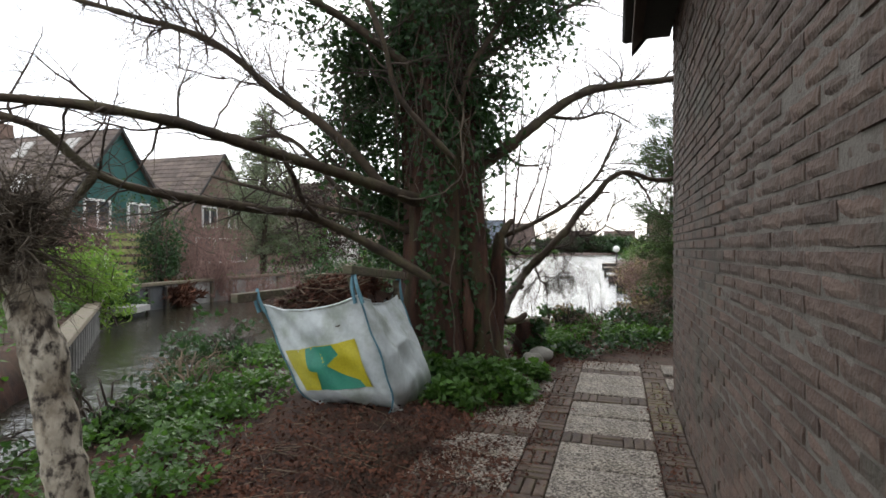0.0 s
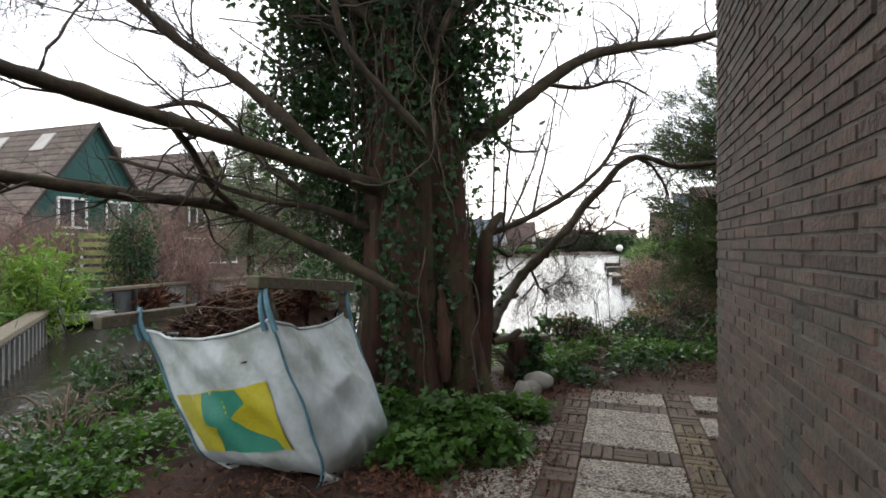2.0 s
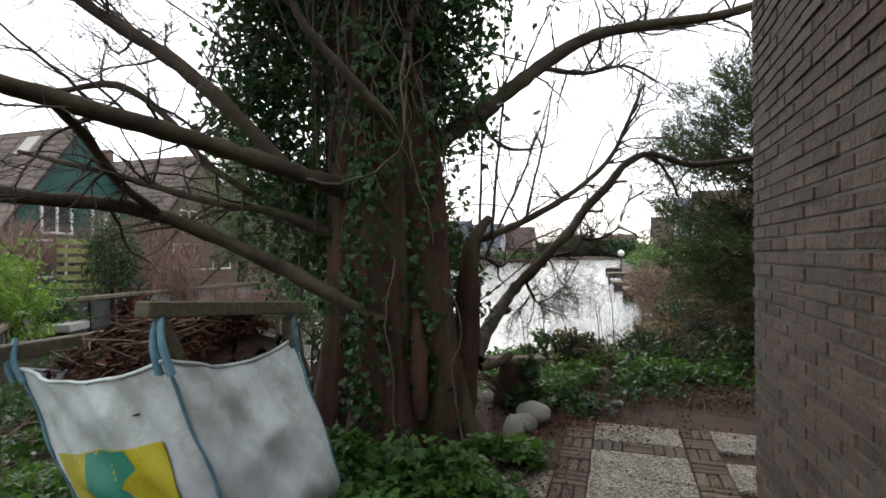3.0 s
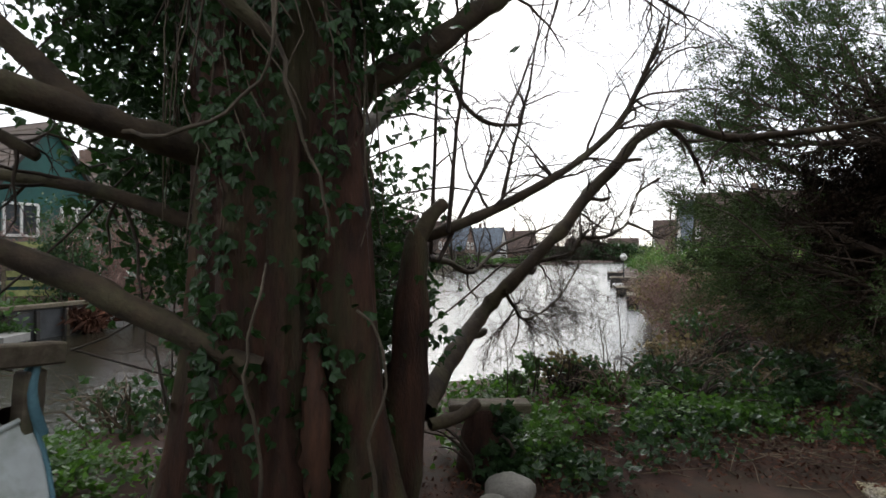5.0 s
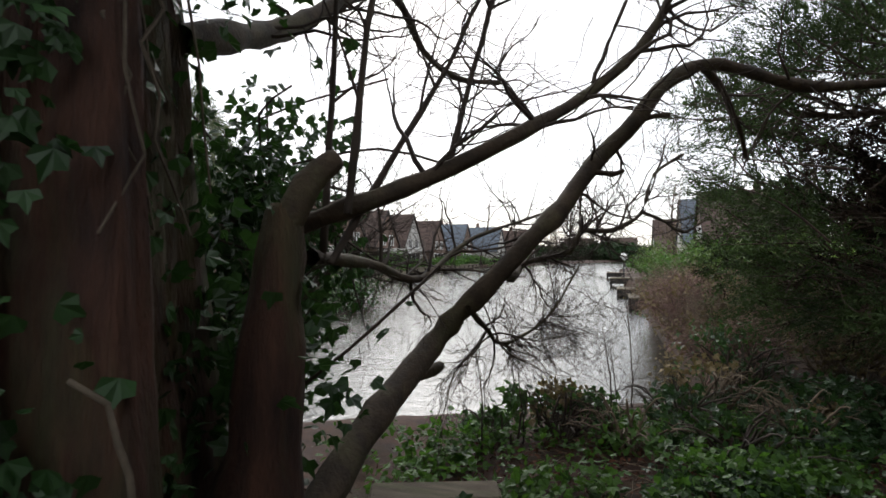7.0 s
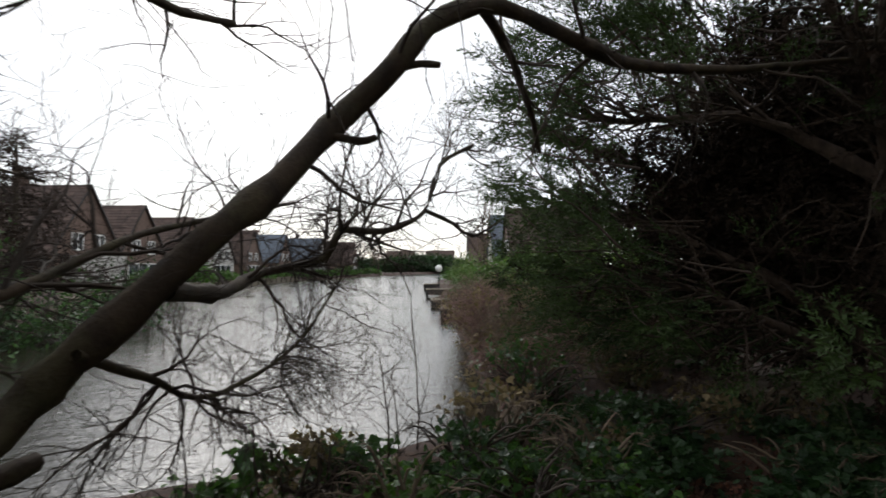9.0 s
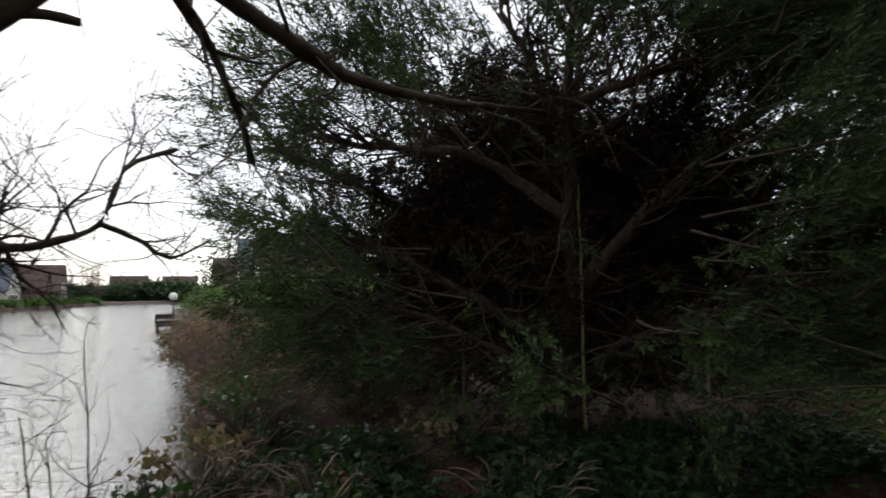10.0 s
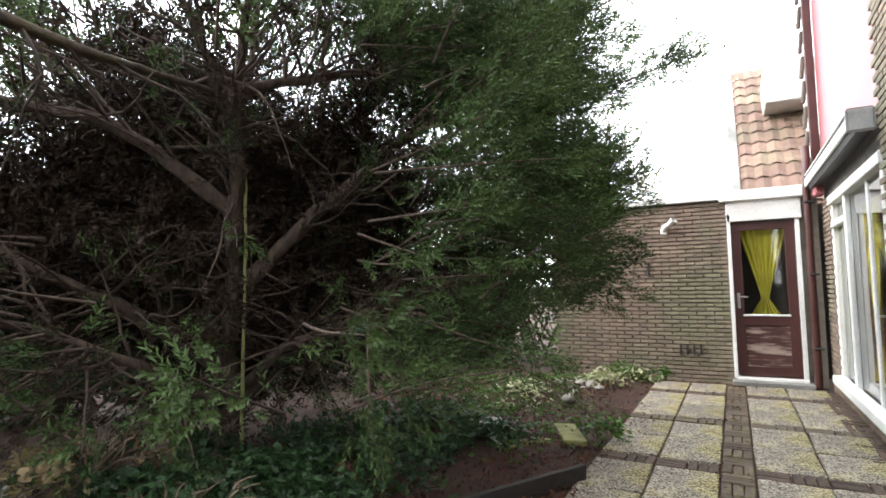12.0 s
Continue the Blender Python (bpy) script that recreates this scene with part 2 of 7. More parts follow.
class Soup:
    """Gathers quads and triangles from many small shapes into one mesh."""

    def __init__(self):
        self.v, self.q, self.t, self.n = [], [], [], 0

    def add(self, verts, quads=None, tris=None):
        verts = np.asarray(verts, dtype=np.float64).reshape(-1, 3)
        if quads is not None and len(quads):
            self.q.append(np.asarray(quads, dtype=np.int64) + self.n)
        if tris is not None and len(tris):
            self.t.append(np.asarray(tris, dtype=np.int64) + self.n)
        self.v.append(verts)
        self.n += len(verts)

    def box(self, c, s, rz=0.0):
        x, y, z = (0.5 * k for k in s)
        p = np.array([(-x, -y, -z), (x, -y, -z), (x, y, -z), (-x, y, -z), (-x, -y, z), (x, -y, z), (x, y, z), (-x, y, z)])
        ca, sa = math.cos(rz), math.sin(rz)
        p = np.stack([p[:, 0] * ca - p[:, 1] * sa, p[:, 0] * sa + p[:, 1] * ca, p[:, 2]], 1) + np.array(c)
        self.add(p, [(0, 3, 2, 1), (4, 5, 6, 7), (0, 1, 5, 4), (1, 2, 6, 5), (2, 3, 7, 6), (3, 0, 4, 7)])

    def tube(self, pts, radii, sides=6, rough=0.0, rng=None):
        pts = np.asarray(pts, dtype=np.float64)
        n = len(pts)
        d = np.gradient(pts, axis=0)
        d /= np.linalg.norm(d, axis=1)[:, None] + 1e-9
        ref = np.array([0.31, 0.17, 0.93]) if abs(d[:, 2]).mean() < 0.85 else np.array([0.95, 0.2, 0.1])
        r = np.cross(d, ref)
        r /= np.linalg.norm(r, axis=1)[:, None] + 1e-9
        u = np.cross(r, d)
        a = np.arange(sides) * 2 * math.pi / sides
        rad = np.asarray(radii, dtype=np.float64)[:, None] * np.ones((1, sides))
        if rough and rng is not None:
            rad = rad * (1 + rough * rng.normal(size=rad.shape))
        ring = pts[:, None, :] + rad[..., None] * (np.cos(a)[None, :, None] * r[:, None, :] + np.sin(a)[None, :, None] * u[:, None, :])
        i, k = np.meshgrid(np.arange(n - 1), np.arange(sides), indexing="ij")
        k2 = (k + 1) % sides
        quads = np.stack([i * sides + k, i * sides + k2, (i + 1) * sides + k2, (i + 1) * sides + k], -1).reshape(-1, 4)
        self.add(ring.reshape(-1, 3), quads)

    def scatter(self, base, faces, p, d, up, s):
        """A copy of the small shape base at every place p, its y along d, its z near up."""
        p, d, up, s = (np.asarray(k, dtype=np.float64) for k in (p, d, up, s))
        if not len(p):
            return
        d = d / (np.linalg.norm(d, axis=1)[:, None] + 1e-9)
        r = np.cross(d, up)
        r /= np.linalg.norm(r, axis=1)[:, None] + 1e-9
        u = np.cross(r, d)
        base = np.asarray(base, dtype=np.float64)
        v = p[:, None, :] + s[:, None, None] * (base[None, :, 0:1] * r[:, None, :] + base[None, :, 1:2] * d[:, None, :] + base[None, :, 2:3] * u[:, None, :])
        k = len(base)
        for size in (3, 4):
            f = np.array([q for q in faces if len(q) == size], dtype=np.int64)
            if len(f):
                g = (f[None] + (np.arange(len(p)) * k)[:, None, None]).reshape(-1, size) + self.n
                (self.t if size == 3 else self.q).append(g)
        self.v.append(v.reshape(-1, 3))
        self.n += len(p) * k

    def mesh(self, name, material, smooth=True):
        me = bpy.data.meshes.new(name)
        v = np.concatenate(self.v)
        q = np.concatenate(self.q) if self.q else np.zeros((0, 4), dtype=np.int64)
        t = np.concatenate(self.t) if self.t else np.zeros((0, 3), dtype=np.int64)
        me.vertices.add(len(v))
        me.vertices.foreach_set("co", v.ravel())
        loops = np.concatenate([q.ravel(), t.ravel()])
        me.loops.add(len(loops))
        me.loops.foreach_set("vertex_index", loops.astype(np.int32))
        starts = np.concatenate([np.arange(len(q)) * 4, len(q) * 4 + np.arange(len(t)) * 3])
        me.polygons.add(len(starts))
        me.polygons.foreach_set("loop_start", starts.astype(np.int32))
        me.polygons.foreach_set("use_smooth", np.full(len(starts), smooth))
        me.update(calc_edges=True)
        me.validate()
        me.materials.append(material)
        return me


def thing(name, at=(0, 0, 0), label="", category="", group="", kind=""):
    ob = new(name)
    ob.empty_display_size = 0.2
    ob.location = at
    return tagged(ob, label, category, group, kind)


def part(name, shape, material, parent=None, label="", smooth=False, kind=""):
    """Links a bmesh, a Soup or a mesh as one object, under parent where one is given; the shape's own places stay as they are in the world."""
    if isinstance(shape, Soup):
        me = shape.mesh(name, material, smooth)
    elif isinstance(shape, bmesh.types.BMesh):
        me = bpy.data.meshes.new(name)
        shape.normal_update()
        shape.to_mesh(me)
        shape.free()
        me.materials.append(material)
        if smooth:
            me.polygons.foreach_set("use_smooth", [True] * len(me.polygons))
    else:
        me = shape
    ob = new(name, me)
    if parent is not None:
        ob.parent = parent
        if parent.parent is None:
            ob.matrix_parent_inverse = Matrix.Translation(-Vector(parent.location))
    return tagged(ob, label, kind=kind)


def box(c, s, bevel=0.0, rz=0.0, rx=0.0, ry=0.0, seg=1):
    """A bevelled block as a bmesh: middle, size, degrees of turn."""
    bm = bmesh.new()
    bmesh.ops.create_cube(bm, size=1)
    bmesh.ops.scale(bm, vec=s, verts=bm.verts)
    if bevel:
        bmesh.ops.bevel(bm, geom=list(bm.edges), offset=bevel, segments=seg, affect="EDGES")
    bmesh.ops.transform(bm, matrix=pose(*c, rx, ry, rz), verts=bm.verts)
    return bm


def prism(poly, axis, lo, hi):
    """A polygon in the plane across axis, drawn out from lo to hi."""
    bm = bmesh.new()
    put = {"x": lambda a, b, c: (c, a, b), "y": lambda a, b, c: (a, c, b), "z": lambda a, b, c: (a, b, c)}[axis]
    lower = [bm.verts.new(put(a, b, lo)) for a, b in poly]
    upper = [bm.verts.new(put(a, b, hi)) for a, b in poly]
    bm.faces.new(lower)
    bm.faces.new(upper[::-1])
    for i in range(len(poly)):
        k = (i + 1) % len(poly)
        bm.faces.new((lower[i], upper[i], upper[k], lower[k]))
    bmesh.ops.recalc_face_normals(bm, faces=bm.faces)
    return bm


def joined(*shapes):
    """Several bmeshes as one."""
    out = bmesh.new()
    for b in shapes:
        me = bpy.data.meshes.new("tmp")
        b.to_mesh(me)
        b.free()
        out.from_mesh(me)
        bpy.data.meshes.remove(me)
    return out


def spline(ctrl, step=0.12):
    """A smooth line through a few places."""
    c = np.asarray(ctrl, dtype=np.float64)
    c = np.concatenate([2 * c[:1] - c[1:2], c, 2 * c[-1:] - c[-2:-1]])
    out = []
    for i in range(1, len(c) - 2):
        k = max(2, int(np.linalg.norm(c[i + 1, :3] - c[i, :3]) / step))
        for t in np.arange(k) / k:
            a, b, g, e = c[i - 1], c[i], c[i + 1], c[i + 2]
            out.append(0.5 * (2 * b + (g - a) * t + (2 * a - 5 * b + 4 * g - e) * t * t + (3 * b - a - 3 * g + e) * t ** 3))
    out.append(c[-2])
    return np.array(out)


def limb(soup, ctrl, r0, r1, rng, sides=8, wob=0.012, step=0.12):
    p = spline(ctrl, step)
    k = len(p)
    drift = np.cumsum(rng.normal(size=(k, 3)), 0)
    drift -= np.linspace(0, 1, k)[:, None] * drift[-1:]
    p = p + wob * drift * np.minimum(1, np.arange(k) / 3)[:, None]
    r = r0 + (r1 - r0) * np.linspace(0, 1, k) ** 0.8
    r = r * (1 + 0.09 * rng.normal(size=k))
    end = p[-1] + 0.4 * r[-1] * (p[-1] - p[-2]) / (np.linalg.norm(p[-1] - p[-2]) + 1e-9)
    soup.tube(np.concatenate([p, [end, end + (end - p[-1]) * 0.05]]), np.concatenate([r, [r[-1] * 0.75, 0.0005]]), sides, 0.05, rng)
    return p, r


def twigs(soup, p, r, rng, count, length, depth=2, spread=0.9, droop=0.0, rise=0.25, lo=0.25, rmax=0.02, ends=None):
    """Thin crooked side shoots along a line p, and shoots on those."""
    for _ in range(count):
        i = rng.integers(int(lo * len(p)), len(p))
        along = p[min(i + 1, len(p) - 1)] - p[max(i - 1, 0)]
        along = along / (np.linalg.norm(along) + 1e-9)
        d = along * 0.7 + spread * rng.normal(size=3) * 0.7
        d[2] += rise
        d /= np.linalg.norm(d) + 1e-9
        ln = length * rng.uniform(0.45, 1.2)
        k = max(4, int(ln / 0.07))
        q = [p[i]]
        for _j in range(k):
            d = d + 0.22 * rng.normal(size=3) + np.array([0, 0, 0.05 * rise - droop * 0.12])
            d /= np.linalg.norm(d)
            q.append(q[-1] + d * ln / k)
        q = np.array(q)
        ra = min(rmax, r[i] * 0.55)
        rr = np.linspace(ra, max(0.0012, ra * 0.18), len(q))
        soup.tube(q, rr, 4 if ra < 0.006 else 5)
        if ends is not None:
            ends.append(q[-1])
        if depth > 1:
            twigs(soup, q, rr, rng, max(2, int(count * 0.35)), length * 0.5, depth - 1, spread, droop, rise, 0.25, rmax * 0.5, ends)


IVY_LEAF = ([(0, 0, 0), (-0.42, 0.05, 0.06), (-0.5, 0.42, 0.0), (-0.2, 0.55, 0.05), (0, 1.0, -0.08), (0.2, 0.55, 0.05), (0.5, 0.42, 0.0), (0.42, 0.05, 0.06)],
            [(0, 1, 2, 3), (0, 3, 4, 5), (0, 5, 6, 7)])
PLAIN_LEAF = ([(0, 0, 0), (-0.25, 0.4, 0.07), (0, 1, -0.1), (0.25, 0.4, 0.07), (0, 0.5, 0.0)], [(0, 4, 1), (1, 4, 2), (2, 4, 3), (3, 4, 0)])
LONG_LEAF = ([(0, 0, 0), (-0.15, 0.35, 0.05), (0, 1, -0.12), (0.15, 0.35, 0.05)], [(0, 3, 2, 1)])


def spray_shape(seed, shoots=9, fat=0.05, reach=0.42):
    """A juniper shoot: a stem with short forward scales on all sides."""
    g = np.random.default_rng(seed)
    v, f = [], []
    for i in range(shoots):
        y = i / shoots
        a = i * 2.4 + g.uniform(-0.3, 0.3)
        ln = reach * (1 - 0.6 * y) * g.uniform(0.7, 1.2)
        c, s = math.cos(a), math.sin(a)
        b = np.array([0, y, -0.12 * y * y])
        t = b + np.array([c * ln * 0.75, ln * 0.8, s * ln * 0.75])
        m = (b + t) / 2
        side = np.array([-s, 0, c]) * fat
        k = len(v)
        v += [b, m + side, t, m - side]
        f += [(k, k + 1, k + 2, k + 3)]
    return np.array(v), f


def unit(rng, n):
    d = rng.normal(size=(n, 3))
    return d / (np.linalg.norm(d, axis=1)[:, None] + 1e-9)

# ---- ground and water ----
def smooth(a, lo, hi):
    k = np.clip((a - lo) / (hi - lo), 0, 1)
    return k * k * (3 - 2 * k)


def line_x(y, pts):
    return np.interp(y, [p[0] for p in pts], [p[1] for p in pts])


NEAR_BANK = [(-30, 2.0), (-6, -0.4), (-2, -2.2), (1.5, -3.45), (3.5, -4.1), (6.3, -4.6), (7.6, -4.1), (8.6, -3.0), (9.4, -1.2), (10.2, 0.1), (12, 0.5), (16, 0.4), (60, -0.6), (130, 4.0), (185, 14.0)]
FAR_BANK = [(-30, -2.5), (-6, -4.2), (-2, -4.8), (1.5, -5.6), (4.0, -6.2), (5.4, -7.2), (10.6, -12.6), (20, -13.2), (26, -14.5), (48, -20.5), (90, -22.0), (130, -16.0), (185, 0.0)]


def land(x, y):
    """The ground's height: a garden at 0, banks that fall to the bed of the canal."""
    near = x - line_x(y, NEAR_BANK)
    far = line_x(y, FAR_BANK) - x
    wet = np.minimum(-near, -far)
    end = smooth(y, 183, 188) + smooth(-y, 28, 30)
    h = -1.5 * smooth(wet, -0.55, 0.5) * (1 - np.clip(end, 0, 1))
    yard = np.exp(-((x + 2.6) ** 2 + (y - 4.2) ** 2) / 2.4)
    lumps = 0.035 * np.sin(2.1 * x + 0.7 * y) * np.sin(1.3 * y - 0.4 * x)
    paved = smooth(np.maximum(np.abs(x + 0.2 + 0.07 * np.sin(3.1 * y) + 0.05 * np.sin(7.7 * y)) - 0.8, np.abs(y - 1.0) - 5.3), 0.0, 0.45)
    patio = smooth(np.maximum(np.abs(x - 4.5) - 4.0, np.abs(y - 5.9) - 1.0), 0.0, 0.6)
    return h + (0.02 * yard + lumps + 0.012) * paved * patio * (np.abs(x) < 30) - 0.03 * (1 - paved * patio)


def steps(*runs):
    out = []
    for lo, hi, d in runs:
        out += list(np.arange(lo, hi, d))
    return np.array(out + [runs[-1][1]])


gx = steps((-2500, -500, 500), (-500, -100, 80), (-100, -30, 10), (-30, -14, 1.0), (-14, -6, 0.4), (-6, 3, 0.14), (3, 10, 0.3), (10, 30, 2), (30, 100, 10), (100, 500, 80), (500, 2500, 500))
gy = steps((-2500, -500, 500), (-500, -100, 80), (-100, -20, 10), (-20, -2, 1.0), (-2, 12, 0.14), (12, 20, 0.5), (20, 60, 2), (60, 200, 5), (200, 500, 60), (500, 2500, 500))
GX, GY = np.meshgrid(gx, gy, indexing="ij")
GZ = land(GX, GY)
ground_soup = Soup()
gi, gk = np.meshgrid(np.arange(len(gx) - 1), np.arange(len(gy) - 1), indexing="ij")
gn = len(gy)
ground_soup.add(np.stack([GX, GY, GZ], -1).reshape(-1, 3), np.stack([gi * gn + gk, (gi + 1) * gn + gk, (gi + 1) * gn + gk + 1, gi * gn + gk + 1], -1).reshape(-1, 4))
tagged(part("ground", ground_soup, SOIL, smooth=True), "bare brown soil with rotting leaf litter", "ground", kind="structure")
WATER_Z = -0.5
water_soup = Soup()
water_soup.add([(-60, -40, WATER_Z), (40, -40, WATER_Z), (40, 200, WATER_Z), (-60, 200, WATER_Z)], [(0, 1, 2, 3)])
tagged(part("water", water_soup, WATER), "rippled canal water that mirrors the white sky", "water", kind="structure")


# ---- the house beside the path ----
WALL_X, CORNER_Y, EAVE_Z = 0.47, 4.9, 3.27
FAR_X = 8.35
house = thing("house", (4.4, 2.0, 0), "brick house with a red gable and tiled roof", "house")
ROW, LEN = 0.0565, 0.213


def brick_wall(lo, hi, place, z0, z1, seed, parted=None, skip=None):
    """Running-bond bricks between two distances along a wall, as joined bricks; those for which parted() holds come back as a list."""
    rng = np.random.default_rng(seed)
    rest, single = [], []
    for k in range(int((z1 - z0) / ROW)):
        z = z0 + (k + 0.5) * ROW
        a = lo - (k % 2) * LEN / 2
        while a < hi:
            b0, b1 = max(a, lo) + 0.005, min(a + LEN, hi) - 0.005
            a += LEN
            if b1 - b0 < 0.03 or (skip and skip((b0 + b1) / 2, z)):
                continue
            c = ((b0 + b1) / 2, z, b1 - b0, rng.normal(0, 0.0022), rng.normal(0, 0.008))
            (single if parted and parted(c[0], z) else rest).append(c)
    return rest, single


BRICK_V = np.array([(sx * (0.5 - bx), sy * 0.5, sz * (0.5 - bz)) for sy, bx, bz in ((1, 0.012, 0.045), (-1, 0, 0)) for sx, sz in ((-1, -1), (1, -1), (1, 1), (-1, 1))])
BRICK_Q = [(0, 1, 2, 3), (4, 5, 1, 0), (5, 6, 2, 1), (6, 7, 3, 2), (7, 4, 0, 3)]


def brick_mesh(name, seed, material, length, height=ROW - 0.011, depth=0.03):
    """One brick face with chipped edges; y is outwards."""
    g = np.random.default_rng(seed)
    s = Soup()
    n = 5
    pts = []
    for i, ax in enumerate(np.linspace(-0.5, 0.5, n)):
        for k, az in enumerate((-0.5, -0.1, 0.5)):
            rim = i in (0, n - 1) or k in (0, 2)
            pts.append((ax * length, (0.0 if not rim else -0.005) + g.normal(0, 0.002), az * height * g.uniform(0.93, 1.03)))
    for i, ax in enumerate(np.linspace(-0.5, 0.5, n)):
        for az in (-0.5, 0.5):
            pts.append((ax * (length + 0.006), -depth, az * (height + 0.004)))
    q = [(i * 3 + k, (i + 1) * 3 + k, (i + 1) * 3 + k + 1, i * 3 + k + 1) for i in range(n - 1) for k in range(2)]
    o = n * 3
    for i in range(n - 1):
        q += [(o + i * 2, o + i * 2 + 2, (i + 1) * 3, i * 3), (i * 3 + 2, (i + 1) * 3 + 2, o + i * 2 + 3, o + i * 2 + 1)]
    q += [(o, 0, 1, 1), (o, 1, 2, o + 1)]
    s.add(pts, [f for f in q if len(set(f)) == 4], [(o, 0, 1)] + [(o + 2 * (n - 1), 3 * n - 2, 3 * n - 3)])
    return s.mesh(name, material, False)


wall_west = tagged(part("wall_west", box((WALL_X + 0.112, (CORNER_Y - 8) / 2, EAVE_Z / 2 - 0.1), (0.24, CORNER_Y + 8, EAVE_Z + 0.4)), MORTAR),
                   "weathered grey-brown brick side wall of the house", "wall", kind="structure")
ROOF_OVER = 0.3
rest, single = brick_wall(-8, CORNER_Y, WALL_X, -0.02, EAVE_Z + 0.1, 3, lambda a, z: 1.2 < a < 2.7 and 0.5 < z < 2.8)
far_bricks = Soup()
V = np.array(BRICK_V)
for a, z, ln, out, tilt in rest:
    v = V * np.array((ln, 0.03, ROW - 0.011))
    far_bricks.add(np.stack([WALL_X - out - v[:, 1], a - v[:, 0], z + v[:, 2] + tilt * v[:, 0]], -1), BRICK_Q)
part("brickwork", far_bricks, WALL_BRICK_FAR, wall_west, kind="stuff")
brick_shapes = [brick_mesh("brick", 50 + i, WALL_BRICK, LEN - 0.01) for i in range(6)]
wall_rng = np.random.default_rng(8)
for a, z, ln, out, tilt in single:
    ob = new("brick", brick_shapes[wall_rng.integers(6)])
    ob.parent = wall_west
    ob.matrix_basis = pose(WALL_X - 0.015 - out, a, z, 0, 0, 90) @ pose(0, 0, 0, 0, math.degrees(tilt), 0) @ Matrix.Diagonal((ln / (LEN - 0.01), 1, 1, 1))

# garden front: a pier at the corner, the wall set back a little, a wide opening for the sliding doors
FRONT_Y = 5.06
OPEN_A, OPEN_B, OPEN_LO, OPEN_HI = 5.3, 7.78, 0.16, 2.28
wall_north = tagged(part("wall_north", joined(
    box((0.85, CORNER_Y - 0.15, 1.5), (0.5, 0.24, 3.0)), box((3.2, FRONT_Y - 0.15, 3.0), (4.2, 0.24, 6.0)), box((8.06, FRONT_Y - 0.15, 1.5), (0.56, 0.24, 3.0)),
    box(((OPEN_A + OPEN_B) / 2, FRONT_Y - 0.15, 0.06), (OPEN_B - OPEN_A, 0.24, 0.2)), box(((OPEN_A + OPEN_B) / 2, FRONT_Y - 0.15, 2.65), (OPEN_B - OPEN_A, 0.24, 0.74))), MORTAR),
    "brick garden front of the house", "wall", kind="structure")
front = Soup()
for lo, hi, y, z1 in ((0.62, 1.1, CORNER_Y, 2.98), (1.1, FAR_X, FRONT_Y, 5.8)):
    for a, z, ln, out, tilt in brick_wall(lo, hi, 0, -0.02, z1, 5, None, lambda a, z: (OPEN_A < a < OPEN_B and OPEN_LO < z) or (a > OPEN_A and z > 2.3))[0]:
        v = V * np.array((ln, 0.03, ROW - 0.011))
        front.add(np.stack([a + v[:, 0], y + out + v[:, 1] - 0.012, z + v[:, 2]], -1), BRICK_Q)
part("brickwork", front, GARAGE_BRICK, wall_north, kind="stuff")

# low eaves over the side wall
ex, ez = WALL_X - 0.34, EAVE_Z - 0.22
part("roof", prism([(ex, ez), (2.6, ez + 2.9), (2.6, ez + 3.1), (ex, ez + 0.2)], "y", -8, CORNER_Y + 0.2), ROOF_TILE, house)
part("verge_board", prism([(ex, ez - 0.04), (2.6, ez + 2.86), (2.6, ez + 3.12), (ex, ez + 0.22)], "y", CORNER_Y + 0.203, CORNER_Y + 0.23), DARK_WOOD, house)
part("soffit", box((WALL_X - 0.17, (CORNER_Y - 8) / 2 + 0.1, EAVE_Z - 0.1), (0.30, CORNER_Y + 8.2, 0.03)), DARK_WOOD, house)
part("gutter", box((WALL_X - 0.37, (CORNER_Y - 8) / 2 + 0.1, EAVE_Z - 0.04), (0.1, CORNER_Y + 8.4, 0.13), 0.02), DARK_WOOD, house)
part("gable_cladding", box(((OPEN_A + FAR_X) / 2, FRONT_Y - 0.08, 4.2), (FAR_X - OPEN_A, 0.1, 3.2)), RED_PANEL, house, "red painted gable boards")
part("corner_board", box((FAR_X - 0.02, FRONT_Y + 0.03, 4.1), (0.06, 0.10, 3.3), 0.01), BROWN_PAINT, house, "brown painted edge board")
for k in range(9):
    part("edge_tile", box((FAR_X + 0.05, FRONT_Y + 0.10, 2.75 + k * 0.33), (0.05, 0.05, 0.3), 0.015, 0, 6), ROOF_TILE, house)
up_win = part("window_2", joined(box((5.62, FRONT_Y - 0.005, 4.45), (0.75, 0.06, 0.07)), box((5.25, FRONT_Y - 0.005, 4.95), (0.07, 0.06, 1.0)), box((5.98, FRONT_Y - 0.005, 4.95), (0.07, 0.06, 1.0))), WHITE_PAINT, house, "white window frame in the gable")
part("back_wall", box((4.4, -4.0, 2.9), (7.6, 0.2, 5.8)), MORTAR, house)
part("east_wall", box((FAR_X - 0.12, 0.5, 2.9), (0.2, 9.0, 5.8)), MORTAR, house)
part("top", box((5.4, 0.5, 5.82), (6.0, 9.2, 0.1)), DARK_WOOD, house)
part("room_floor", box((4.4, 0.5, 0.1), (7.6, 8.8, 0.1)), OLD_WOOD, house)

